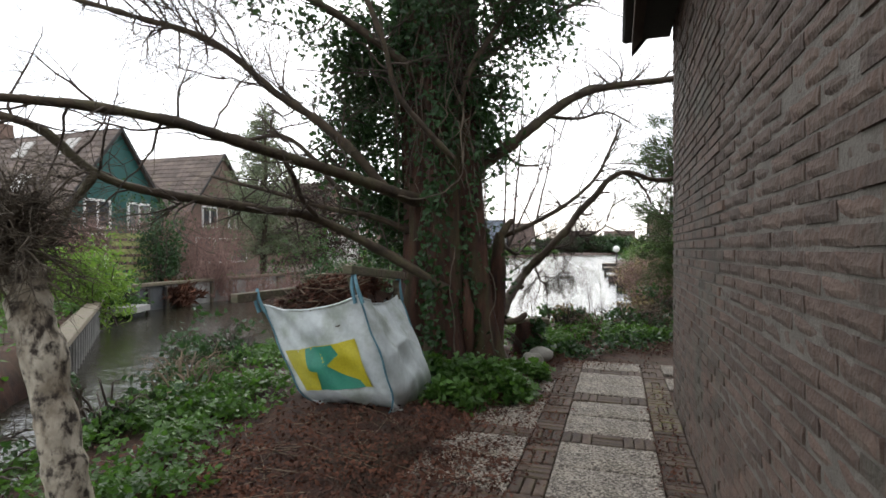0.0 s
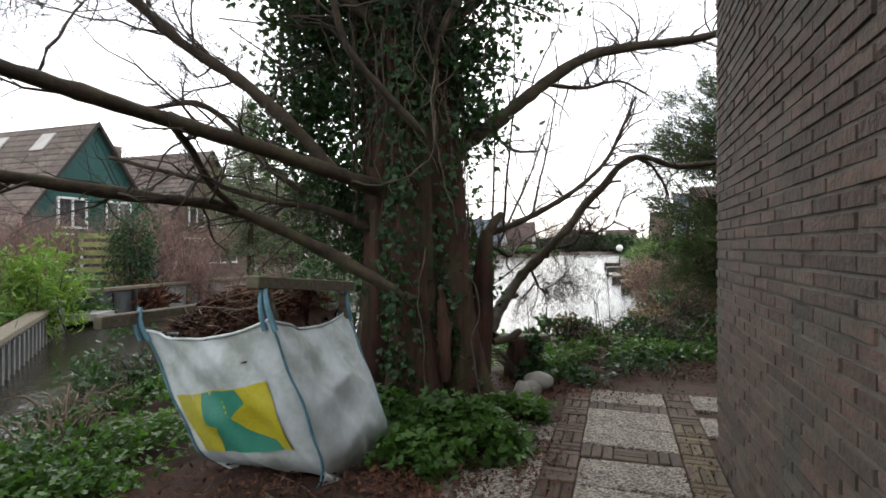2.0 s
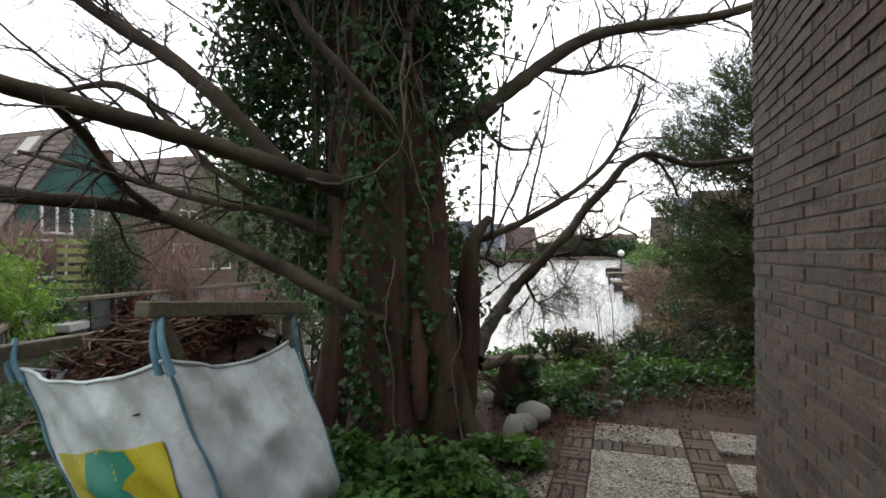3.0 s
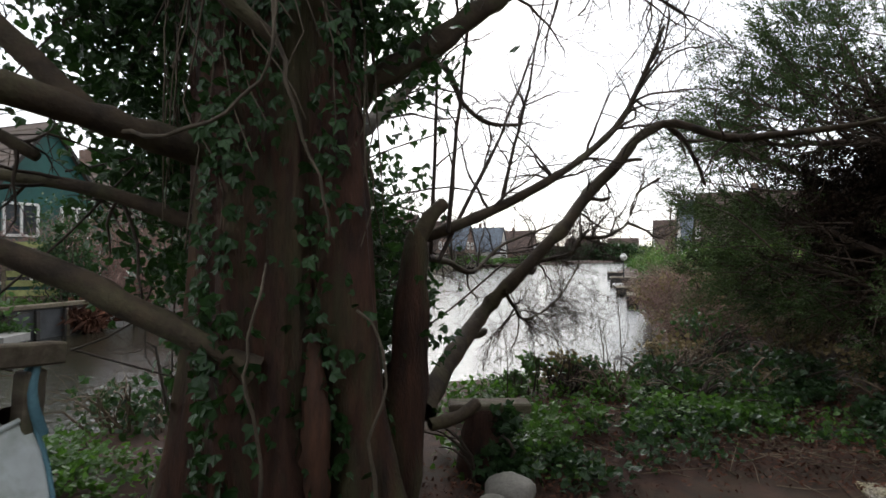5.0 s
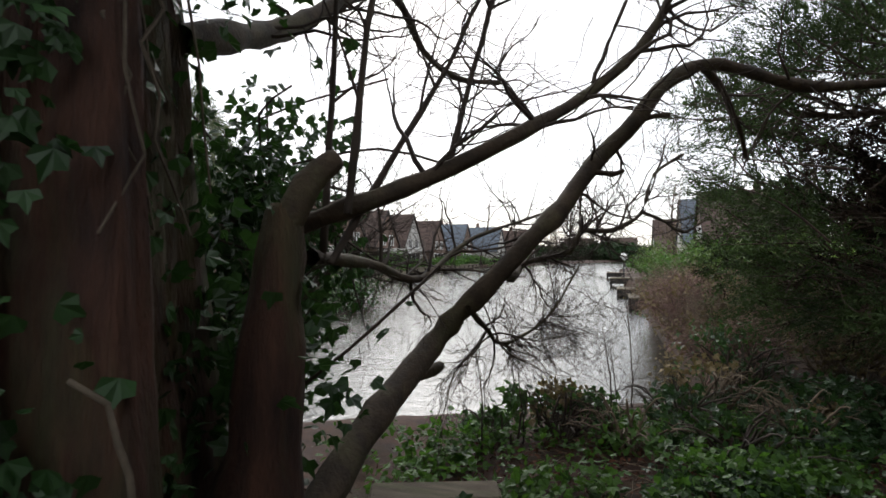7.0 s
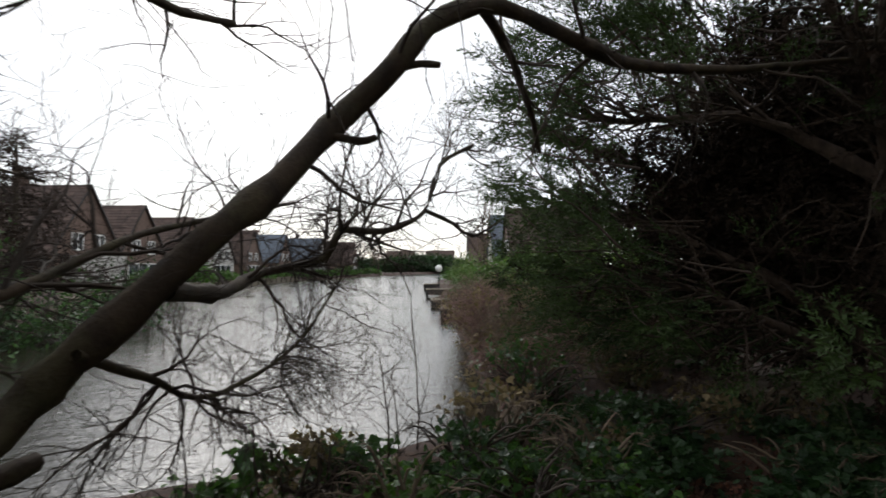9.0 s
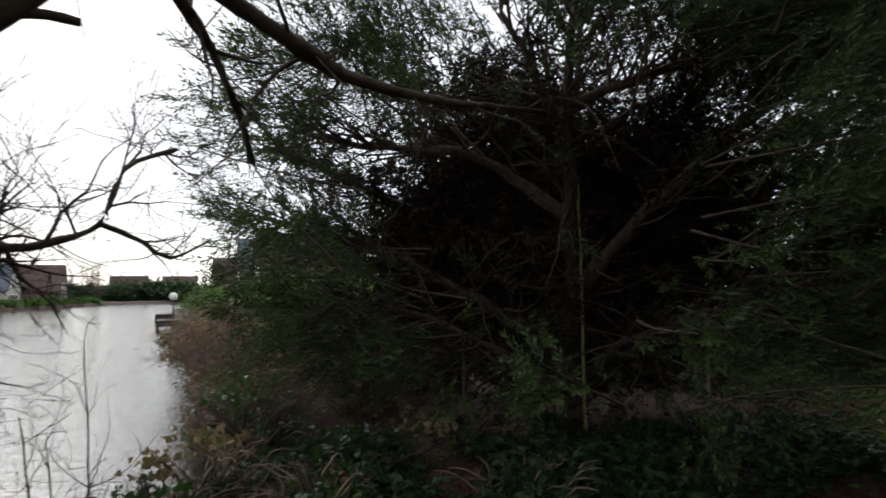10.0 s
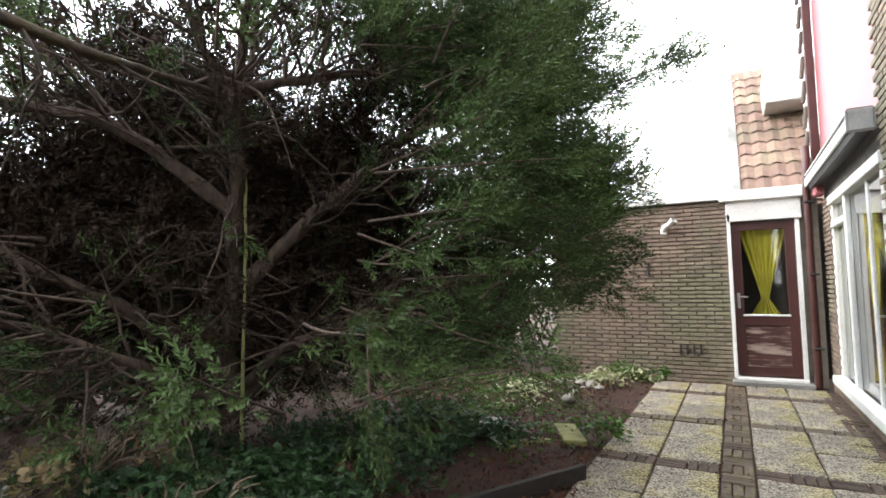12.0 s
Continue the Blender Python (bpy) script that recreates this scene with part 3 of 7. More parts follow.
# sliding doors
slider = thing("sliding_door", (6.5, FRONT_Y, 0.2), "white sliding glass doors with yellow curtains behind", "door")
fw = OPEN_B - OPEN_A
for nm, c, s3 in (("sill", ((OPEN_A + OPEN_B) / 2, FRONT_Y + 0.02, OPEN_LO + 0.05), (fw, 0.12, 0.09)), ("head", ((OPEN_A + OPEN_B) / 2, FRONT_Y - 0.04, OPEN_HI - 0.05), (fw, 0.12, 0.1)),
                  ("jamb", (OPEN_A + 0.05, FRONT_Y - 0.04, 1.22), (0.1, 0.07, 2.0)), ("jamb", (OPEN_B - 0.05, FRONT_Y - 0.04, 1.22), (0.1, 0.07, 2.0)),
                  ("mullion", (6.95, FRONT_Y - 0.03, 1.22), (0.08, 0.05, 2.0)), ("mullion", (6.1, FRONT_Y - 0.06, 1.22), (0.07, 0.035, 2.0)),
                  ("transom", (7.35, FRONT_Y - 0.03, 1.95), (0.72, 0.08, 0.07))):
    part(nm, box(c, s3, 0.008), WHITE_PAINT, slider)
for a, b in ((5.4, 6.07), (6.13, 6.91), (6.99, 7.68)):
    pane = part("pane", box(((a + b) / 2, FRONT_Y - 0.06, 1.23), (b - a, 0.012, 1.96)), GLASS, slider)
    pane.visible_shadow = False
# ---- the garage that closes the patio ----
GAR_Y1 = 8.5
garage = thing("garage", (10.5, 6.8, 0), "flat-roofed brick garage with a white roof edge", "garage")
for c, s3 in (((FAR_X + 0.15, (6.1 + GAR_Y1) / 2, 1.2), (0.24, GAR_Y1 - 6.1, 2.4)), ((FAR_X + 0.15, 5.2, 1.2), (0.24, 0.2, 2.4)), ((10.5, GAR_Y1 - 0.12, 1.2), (4.04, 0.24, 2.4)), ((12.7, 6.8, 1.2), (0.24, 3.5, 2.4))):
    part("wall", box(c, s3), GARAGE_MORTAR, garage)
side_rows = Soup()
for a, z, ln, out, tilt in brick_wall(FAR_X + 0.02, 12.6, 0, -0.02, 2.42, 9)[0]:
    v = V * np.array((ln, 0.03, ROW - 0.011))
    side_rows.add(np.stack([a + v[:, 0], GAR_Y1 + out + v[:, 1] - 0.01, z + v[:, 2]], -1), BRICK_Q)
part("brickwork", side_rows, GARAGE_BRICK, garage, kind="stuff")
gb = Soup()
for a, z, ln, out, tilt in brick_wall(6.1, GAR_Y1, 0, -0.02, 2.42, 7)[0]:
    v = V * np.array((ln, 0.03, ROW - 0.011))
    gb.add(np.stack([FAR_X - out - v[:, 1] + 0.012, a - v[:, 0], z + v[:, 2]], -1), BRICK_Q)
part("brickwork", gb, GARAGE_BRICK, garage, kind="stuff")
part("roof_edge", box((FAR_X + 0.1, (5.16 + GAR_Y1) / 2, 2.47), (0.32, GAR_Y1 - 5.1, 0.09), 0.01), WHITE_PAINT, garage)
part("flat_roof", box((10.6, 6.85, 2.47), (4.6, 3.45, 0.08)), DARK_METAL, garage)


# ---- axes of the walk: x to the right of the first view, y ahead ----
CA, SA = math.cos(radians(TURN)), math.sin(radians(TURN))


def g(x, y, z=0.0):
    return (x * CA - y * SA, x * SA + y * CA, z)


def gs(*pts):
    return [g(*p) for p in pts]


def height_at(p):
    return land(np.asarray(p)[:, 0], np.asarray(p)[:, 1])


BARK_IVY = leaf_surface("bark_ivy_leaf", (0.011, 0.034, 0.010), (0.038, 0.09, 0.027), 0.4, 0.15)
SCAR_WOOD = surface("bare_red_wood", (0.048, 0.021, 0.012), (0.115, 0.048, 0.026), 9.0, 0.85, 0.8, 50.0, stain=(0.05, 0.03, 0.02), amount=0.6, stain_scale=5.0, stretch=(3, 3, 0.5))
VINE_BARK = surface("vine_bark", (0.05, 0.038, 0.026), (0.15, 0.12, 0.085), 9.0, 0.9, 0.4, 70.0)


# ---- the great tree ----
def great_tree():
    rng = np.random.default_rng(11)
    base = np.array(g(0.03, 5.78, 0))
    tree = thing("tree", tuple(base), "old ivy-clad tree with a fluted reddish trunk and bare limbs", "tree")
    # fluted trunk: fused stems make ribs that swell to the ground
    s = Soup()
    zs = np.concatenate([np.linspace(-0.15, 1.2, 16), np.linspace(1.35, 7.0, 26)])
    sides = 120
    a = np.arange(sides) * 2 * math.pi / sides
    rows = []
    for z in zs:
        flare = 0.20 * math.exp(-max(z, 0) / 0.45)
        r = 0.40 - 0.022 * z + flare
        ribs = 1 + (0.20 - 0.012 * z) * np.cos(5 * a + 0.5 + 0.18 * z) + 0.11 * np.cos(9 * a + 1.7 - 0.3 * z) + 0.035 * np.sin(23 * a + 1.2 * z + 2 * np.sin(3 * a)) + 0.02 * np.sin(41 * a - 2 * z)
        ribs = ribs + 0.010 * rng.normal(size=sides)
        off = np.array([-0.03 * z + 0.02 * math.sin(z * 1.3), 0.012 * z])
        rows.append(np.stack([base[0] + off[0] + r * ribs * np.cos(a), base[1] + off[1] + r * ribs * np.sin(a), np.full(sides, z)], -1))
    v = np.concatenate(rows)
    n = len(zs)
    i, k = np.meshgrid(np.arange(n - 1), np.arange(sides), indexing="ij")
    k2 = (k + 1) % sides
    s.add(v, np.stack([i * sides + k, i * sides + k2, (i + 1) * sides + k2, (i + 1) * sides + k], -1).reshape(-1, 4))
    part("trunk", s, BARK, tree, "fluted reddish-brown trunk", True)
    # side stem that leans from the foot, cut short at its top
    s = Soup()
    limb(s, gs((0.44, 5.85, -0.15), (0.53, 5.92, 0.4), (0.60, 5.98, 0.95), (0.64, 6.0, 1.45)), 0.21, 0.05, rng, 14, 0.006)
    part("side_stem", s, BARK, tree, "", True)
    s = Soup()
    limb(s, gs((0.63, 6.0, 1.38), (0.70, 6.0, 1.52), (0.78, 6.02, 1.6)), 0.045, 0.032, rng, 10, 0.002)
    part("cut_stub", s, LIMB_BARK, tree, "", True)
    s = Soup()
    scar = spline(gs((0.27, 5.40, 0.25), (0.26, 5.41, 0.5), (0.25, 5.44, 0.75), (0.23, 5.48, 1.0)), 0.05)
    s.tube(scar, 0.052 * np.sin(np.linspace(0.5, 3.05, len(scar))) ** 0.7 + 0.004, 12, 0.10, rng)
    part("bare_scar", s, SCAR_WOOD, tree, "orange-brown bare wood where bark is lost", True)
    fine = Soup()
    limbs = [
        # low limb to the left, towards the walker
        (((0.03, 5.36, 0.87), (-0.46, 5.2, 1.19), (-0.6, 5.15, 1.27), (-1.15, 4.8, 1.56), (-1.49, 4.2, 1.6), (-2.04, 3.6, 1.68), (-2.25, 3.35, 1.8), (-2.45, 3.15, 2.03), (-3.0, 2.8, 2.1)), 0.052, 0.024, 10, 0.7, 0.1),
        (((-2.2, 3.4, 1.78), (-2.28, 3.35, 1.62), (-2.38, 3.3, 1.42), (-2.42, 3.28, 1.3)), 0.028, 0.016, 2, 0.3, 0.0),
        # upper limb to the left
        (((-0.25, 5.6, 1.78), (-0.6, 5.15, 1.87), (-0.95, 4.65, 1.95), (-1.25, 4.13, 2.0), (-1.5, 3.65, 2.05), (-1.72, 3.3, 2.08), (-2.02, 2.9, 2.07), (-2.5, 2.4, 2.0)), 0.07, 0.022, 10, 0.8, 0.25),
        (((-0.55, 5.25, 1.85), (-0.85, 5.1, 2.2), (-1.2, 5.0, 2.5), (-1.55, 4.9, 2.72), (-1.86, 4.85, 3.0), (-2.2, 4.8, 3.2), (-2.65, 4.75, 3.32), (-3.3, 4.7, 3.5)), 0.055, 0.02, 16, 1.0, 0.2),
        # hooked limb that joins the two
        (((-1.25, 4.13, 2.0), (-1.23, 4.35, 1.88), (-1.2, 4.55, 1.7), (-1.13, 4.78, 1.57)), 0.02, 0.024, 3, 0.4, 0.0),
        (((-1.9, 5.05, 2.3), (-1.55, 5.1, 2.36), (-1.3, 5.15, 2.2), (-1.05, 5.2, 1.9), (-0.8, 5.3, 1.72)), 0.02, 0.026, 5, 0.5, 0.1),
        (((-0.3, 5.75, 1.45), (-0.75, 5.6, 1.62), (-1.2, 5.5, 1.7), (-1.7, 5.4, 1.85), (-2.3, 5.3, 2.0)), 0.04, 0.015, 8, 0.7, 0.1),
        # high limb to the right, forked
        (((0.28, 5.85, 2.08), (0.66, 5.98, 2.37), (1.05, 6.1, 2.70), (1.49, 6.25, 3.03), (1.85, 6.3, 3.17), (2.3, 6.3, 3.24), (2.75, 6.3, 3.3), (3.4, 6.4, 3.55)), 0.075, 0.03, 9, 1.0, 0.1),
        (((1.49, 6.2, 3.01), (1.75, 6.4, 3.22), (2.2, 6.6, 3.3), (2.7, 6.7, 3.38)), 0.03, 0.012, 9, 0.8, 0.1),
        (((1.2, 6.12, 2.8), (1.6, 6.3, 2.82), (2.0, 6.5, 2.95), (2.3, 6.6, 2.85)), 0.025, 0.01, 9, 0.7, 0.0),
        # crooked middle limb
        (((0.3, 6.1, 1.98), (0.37, 6.76, 2.28), (0.6, 7.4, 2.75), (0.78, 7.88, 2.97), (0.95, 8.1, 2.72), (1.2, 8.25, 2.58), (1.5, 8.4, 2.6)), 0.06, 0.018, 10, 0.9, 0.1),
        # thin limb from the side stem that climbs over the water
        (((0.64, 6.1, 1.41), (0.96, 6.2, 1.54), (1.35, 6.32, 1.75), (1.655, 6.5, 1.95), (1.91, 6.6, 2.2), (2.08, 6.7, 2.5), (2.3, 6.9, 2.9)), 0.036, 0.012, 9, 0.8, 0.2),
        # long bent limb out of the foot, over the bank
        (((0.66, 6.1, 0.5), (0.8, 6.5, 0.68), (0.95, 6.85, 0.82), (1.07, 7.05, 0.94), (1.17, 7.07, 1.05), (1.36, 7.08, 1.23), (1.5, 7.1, 1.38), (1.63, 7.15, 1.5), (1.77, 7.25, 1.66), (1.94, 7.32, 1.85), (2.12, 7.28, 2.03),
          (2.24, 7.29, 2.2), (2.47, 7.33, 2.33), (2.65, 7.3, 2.3), (2.92, 7.3, 2.22), (3.44, 7.6, 2.3), (4.2, 7.7, 2.4), (5.2, 7.75, 2.6)), 0.068, 0.016, 7, 0.6, 0.1),
        (((2.12, 7.28, 2.03), (2.2, 7.28, 2.05), (2.27, 7.27, 2.05)), 0.018, 0.013, 0, 0.2, 0.0),
        (((2.47, 7.33, 2.33), (2.8, 7.7, 2.28), (3.05, 8.0, 2.12), (3.2, 8.2, 1.98)), 0.026, 0.014, 4, 0.4, -0.1),
        (((0.95, 6.9, 0.80), (1.0, 7.05, 0.77), (1.07, 7.15, 0.78)), 0.035, 0.03, 0, 0.2, 0.0),
        (((1.87, 7.28, 1.76), (1.97, 7.28, 1.75), (2.03, 7.29, 1.765)), 0.016, 0.013, 0, 0.2, 0.0),
        # crooked branch that lies out over the water
        (((1.38, 7.1, 1.24), (1.5, 7.65, 1.21), (1.66, 8.15, 1.28), (1.95, 8.12, 1.34), (2.02, 8.11, 1.48), (2.3, 8.3, 1.5), (2.61, 8.57, 1.65), (2.71, 8.58, 1.94), (2.99, 8.72, 2.12)), 0.036, 0.011, 14, 0.6, 0.15),
        (((2.61, 8.57, 1.65), (2.8, 8.6, 1.58), (2.95, 8.65, 1.5), (3.2, 8.75, 1.62)), 0.014, 0.006, 5, 0.4, 0.1),
        (((0.68, 6.15, 1.32), (0.8, 6.6, 1.3), (0.98, 7.0, 1.22), (1.25, 7.5, 1.42), (1.8, 8.1, 1.62)), 0.026, 0.008, 10, 0.6, 0.1),
        (((1.2, 7.0, 1.08), (1.3, 7.35, 0.95), (1.45, 7.7, 0.80), (1.8, 8.1, 0.92), (2.05, 8.3, 1.25)), 0.018, 0.006, 16, 0.55, -0.2),
        (((0.7, 6.02, 0.45), (0.85, 6.1, 0.47), (0.95, 6.15, 0.53)), 0.04, 0.03, 0, 0.3, 0.0),
        (((0.25, 6.2, 1.0), (0.42, 6.9, 1.12), (0.62, 7.3, 1.35), (0.6, 7.8, 1.2), (0.85, 8.2, 1.3)), 0.022, 0.008, 12, 0.6, 0.1),
        (((0.15, 6.3, 1.3), (0.1, 7.0, 1.5), (0.3, 7.5, 1.62), (0.25, 8.0, 1.8), (0.6, 8.6, 1.75)), 0.022, 0.008, 12, 0.6, 0.1),
        # cross limb in front of the trunk
        (((0.1, 5.38, 2.2), (-0.15, 5.2, 2.42), (-0.45, 5.05, 2.78), (-0.55, 4.95, 3.2), (-0.85, 4.8, 3.9)), 0.03, 0.025, 6, 0.8, 0.2),
        (((0.05, 5.65, 2.3), (0.28, 5.5, 3.1), (0.75, 5.7, 3.9), (1.2, 5.9, 4.6)), 0.045, 0.02, 12, 1.0, 0.1),
        (((-0.2, 5.6, 3.1), (-1.2, 5.3, 3.7), (-2.4, 4.9, 4.2), (-3.4, 4.7, 4.5)), 0.05, 0.02, 14, 1.2, 0.0),
        (((0.2, 5.9, 3.2), (1.0, 6.3, 3.9), (1.9, 6.8, 4.5)), 0.05, 0.02, 12, 1.2, 0.1),
    ]
    for ctrl, r0, r1, count, ln, rise in limbs:
        s = Soup()
        p, r = limb(s, gs(*ctrl), r0, r1, rng, 10 if r0 > 0.04 else 7, 0.0016, 0.08)
        part("limb", s, LIMB_BARK, tree, "", True)
        twigs(fine, p, r, rng, int(count * 2.2), ln, 3 if count > 8 else 2, 0.9, 0.05, rise, 0.2, 0.010)
    # straight water shoots
    for x0, y0, z0, x1, y1, z1 in ((0.8, 6.1, 1.45, 0.95, 6.3, 3.6), (0.75, 6.1, 1.3, 1.5, 6.9, 3.0), (0.7, 6.2, 1.3, 0.72, 6.4, 3.9), (1.1, 6.3, 1.6, 1.45, 6.6, 3.1)):
        p, r = limb(fine, gs((x0, y0, z0), ((x0 + x1) / 2 + 0.03, (y0 + y1) / 2, (z0 + z1) / 2), (x1, y1, z1)), 0.014, 0.005, rng, 5, 0.004)
        twigs(fine, p, r, rng, 9, 0.45, 2, 0.9, 0, 0.4, 0.2, 0.006)
    part("twig_mass", fine, TWIG_BARK, tree, "fine dark bare twigs", True, "stuff")
    # pale climbing stems on the bark
    s = Soup()
    for _ in range(34):
        a0 = rng.uniform(0, 2 * math.pi)
        z0, z1 = rng.uniform(1.3, 2.3), rng.uniform(2.5, 4.6)
        zz = np.linspace(z0, z1, 14)
        aa = a0 + np.cumsum(rng.normal(0, 0.11, 14))
        rad = 0.45 - 0.022 * zz + 0.18 * np.exp(-zz / 0.45) + 0.04 + 0.05 * rng.random()
        s.tube(np.stack([base[0] - 0.03 * zz + rad * np.cos(aa), base[1] + rad * np.sin(aa), zz], -1), np.linspace(0.003, 0.008, 14), 5)
    part("climber", s, VINE_BARK, tree, "pale dry ivy stems", True, "stuff")
    for ctrl in (((0.08, 5.22, 0.0), (0.13, 5.2, 0.5), (0.1, 5.2, 0.9), (0.12, 5.22, 1.3)), ((0.55, 5.35, 0.05), (0.48, 5.42, 0.45), (0.52, 5.45, 0.8), (0.42, 5.45, 1.1)),
                 ((-0.62, 5.35, 1.83), (-0.2, 5.2, 1.80), (0.15, 5.1, 1.95), (0.2, 5.1, 2.3)), ((0.2, 5.1, 2.6), (0.22, 5.12, 2.1), (0.3, 5.18, 1.75), (0.36, 5.2, 1.4))):
        s = Soup()
        limb(s, gs(*ctrl), 0.010, 0.005, rng, 6, 0.012, 0.07)
        part("vine", s, VINE_BARK, tree, "pale woody vine", True)
    # ivy that clings to the bark: strips on the near side, thick higher up
    pts, nrm = [], []
    for k in range(19000):
        z = rng.uniform(0.15, 6.5)
        a0 = rng.uniform(0, 2 * math.pi)
        turn = (math.degrees(a0) + 72 + 12 * math.sin(1.7 * z) + 180) % 360 - 180
        near = max(math.exp(-((turn + 4) / 17) ** 2), 0.6 * math.exp(-((turn - 48) / 12) ** 2), 0.5 * math.exp(-((turn + 95) / 25) ** 2), 0.4 * math.exp(-((turn - 150) / 40) ** 2))
        if rng.random() > 0.95 * near + 0.28 * max(0, z - 1.9):
            continue
        rad = (0.43 - 0.022 * z + 0.20 * math.exp(-z / 0.45)) * (1 + (0.16 - 0.012 * z) * math.cos(5 * a0 + 0.5 + 0.18 * z)) + rng.uniform(0.01, 0.06) + max(0, z - 2.2) * 0.05 * rng.random()
        pts.append((base[0] - 0.03 * z + rad * math.cos(a0), base[1] + rad * math.sin(a0), z))
        nrm.append((math.cos(a0), math.sin(a0), 0.3))
    pts, nrm = np.array(pts), np.array(nrm)
    d = np.array([0, 0, -1.0]) + 0.55 * rng.normal(size=pts.shape)
    s = Soup()
    s.scatter(*IVY_LEAF, pts, d, nrm + 0.5 * rng.normal(size=pts.shape), rng.uniform(0.03, 0.075, len(pts)))
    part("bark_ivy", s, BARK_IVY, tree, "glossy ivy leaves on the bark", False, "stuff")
    # bushy ivy crown: clumps of leaves on short shoots
    s, st = Soup(), Soup()
    clumps = []
    for c, rad, k in (((-0.95, 6.3, 2.6), (0.65, 0.6, 1.0), 84), ((-0.45, 6.1, 3.5), (0.7, 0.6, 0.6), 44), ((-0.95, 5.95, 3.3), (0.5, 0.4, 0.8), 44), ((0.15, 5.75, 4.3), (0.95, 0.9, 1.1), 96), ((-0.6, 6.2, 1.7), (0.42, 0.4, 0.6), 44),
                      ((0.45, 6.0, 2.9), (0.35, 0.45, 0.8), 52), ((0.9, 6.0, 4.0), (0.6, 0.6, 0.5), 40), ((-1.7, 5.3, 3.9), (0.8, 0.6, 0.5), 20), ((0.6, 6.15, 1.0), (0.15, 0.2, 0.3), 6), ((0.15, 7.1, 1.4), (0.35, 0.45, 0.8), 60), ((-0.1, 6.8, 0.6), (0.4, 0.4, 0.5), 30)):
        q = unit(rng, k) * (rng.random(k) ** 0.45)[:, None] * np.array(rad) + np.array(c)
        clumps.append(np.array([g(*e) for e in q]))
    for c in np.concatenate(clumps):
        k = rng.integers(34, 64)
        p = c + rng.normal(size=(k, 3)) * np.array([0.13, 0.13, 0.15])
        s.scatter(*IVY_LEAF, p, np.array([0, 0, -0.5]) + rng.normal(size=(k, 3)), np.array([0, 0, 0.8]) + rng.normal(size=(k, 3)), rng.uniform(0.035, 0.075, k))
        if rng.random() < 0.4:
            e = c + rng.normal(size=3) * 0.4
            sp = spline([e, (e + c) / 2 + rng.normal(size=3) * 0.05, c])
            st.tube(sp, np.full(len(sp), 0.006), 4)
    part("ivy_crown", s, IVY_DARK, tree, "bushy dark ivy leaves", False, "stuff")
    part("shoot_mass", st, TWIG_BARK, tree, "", True, "stuff")
    return tree


great_tree()


# ---- juniper ----
JUNIPER_BARK = surface("juniper_bark", (0.036, 0.025, 0.018), (0.13, 0.09, 0.066), 8.0, 0.9, 0.5, 60.0, stretch=(3, 3, 1))


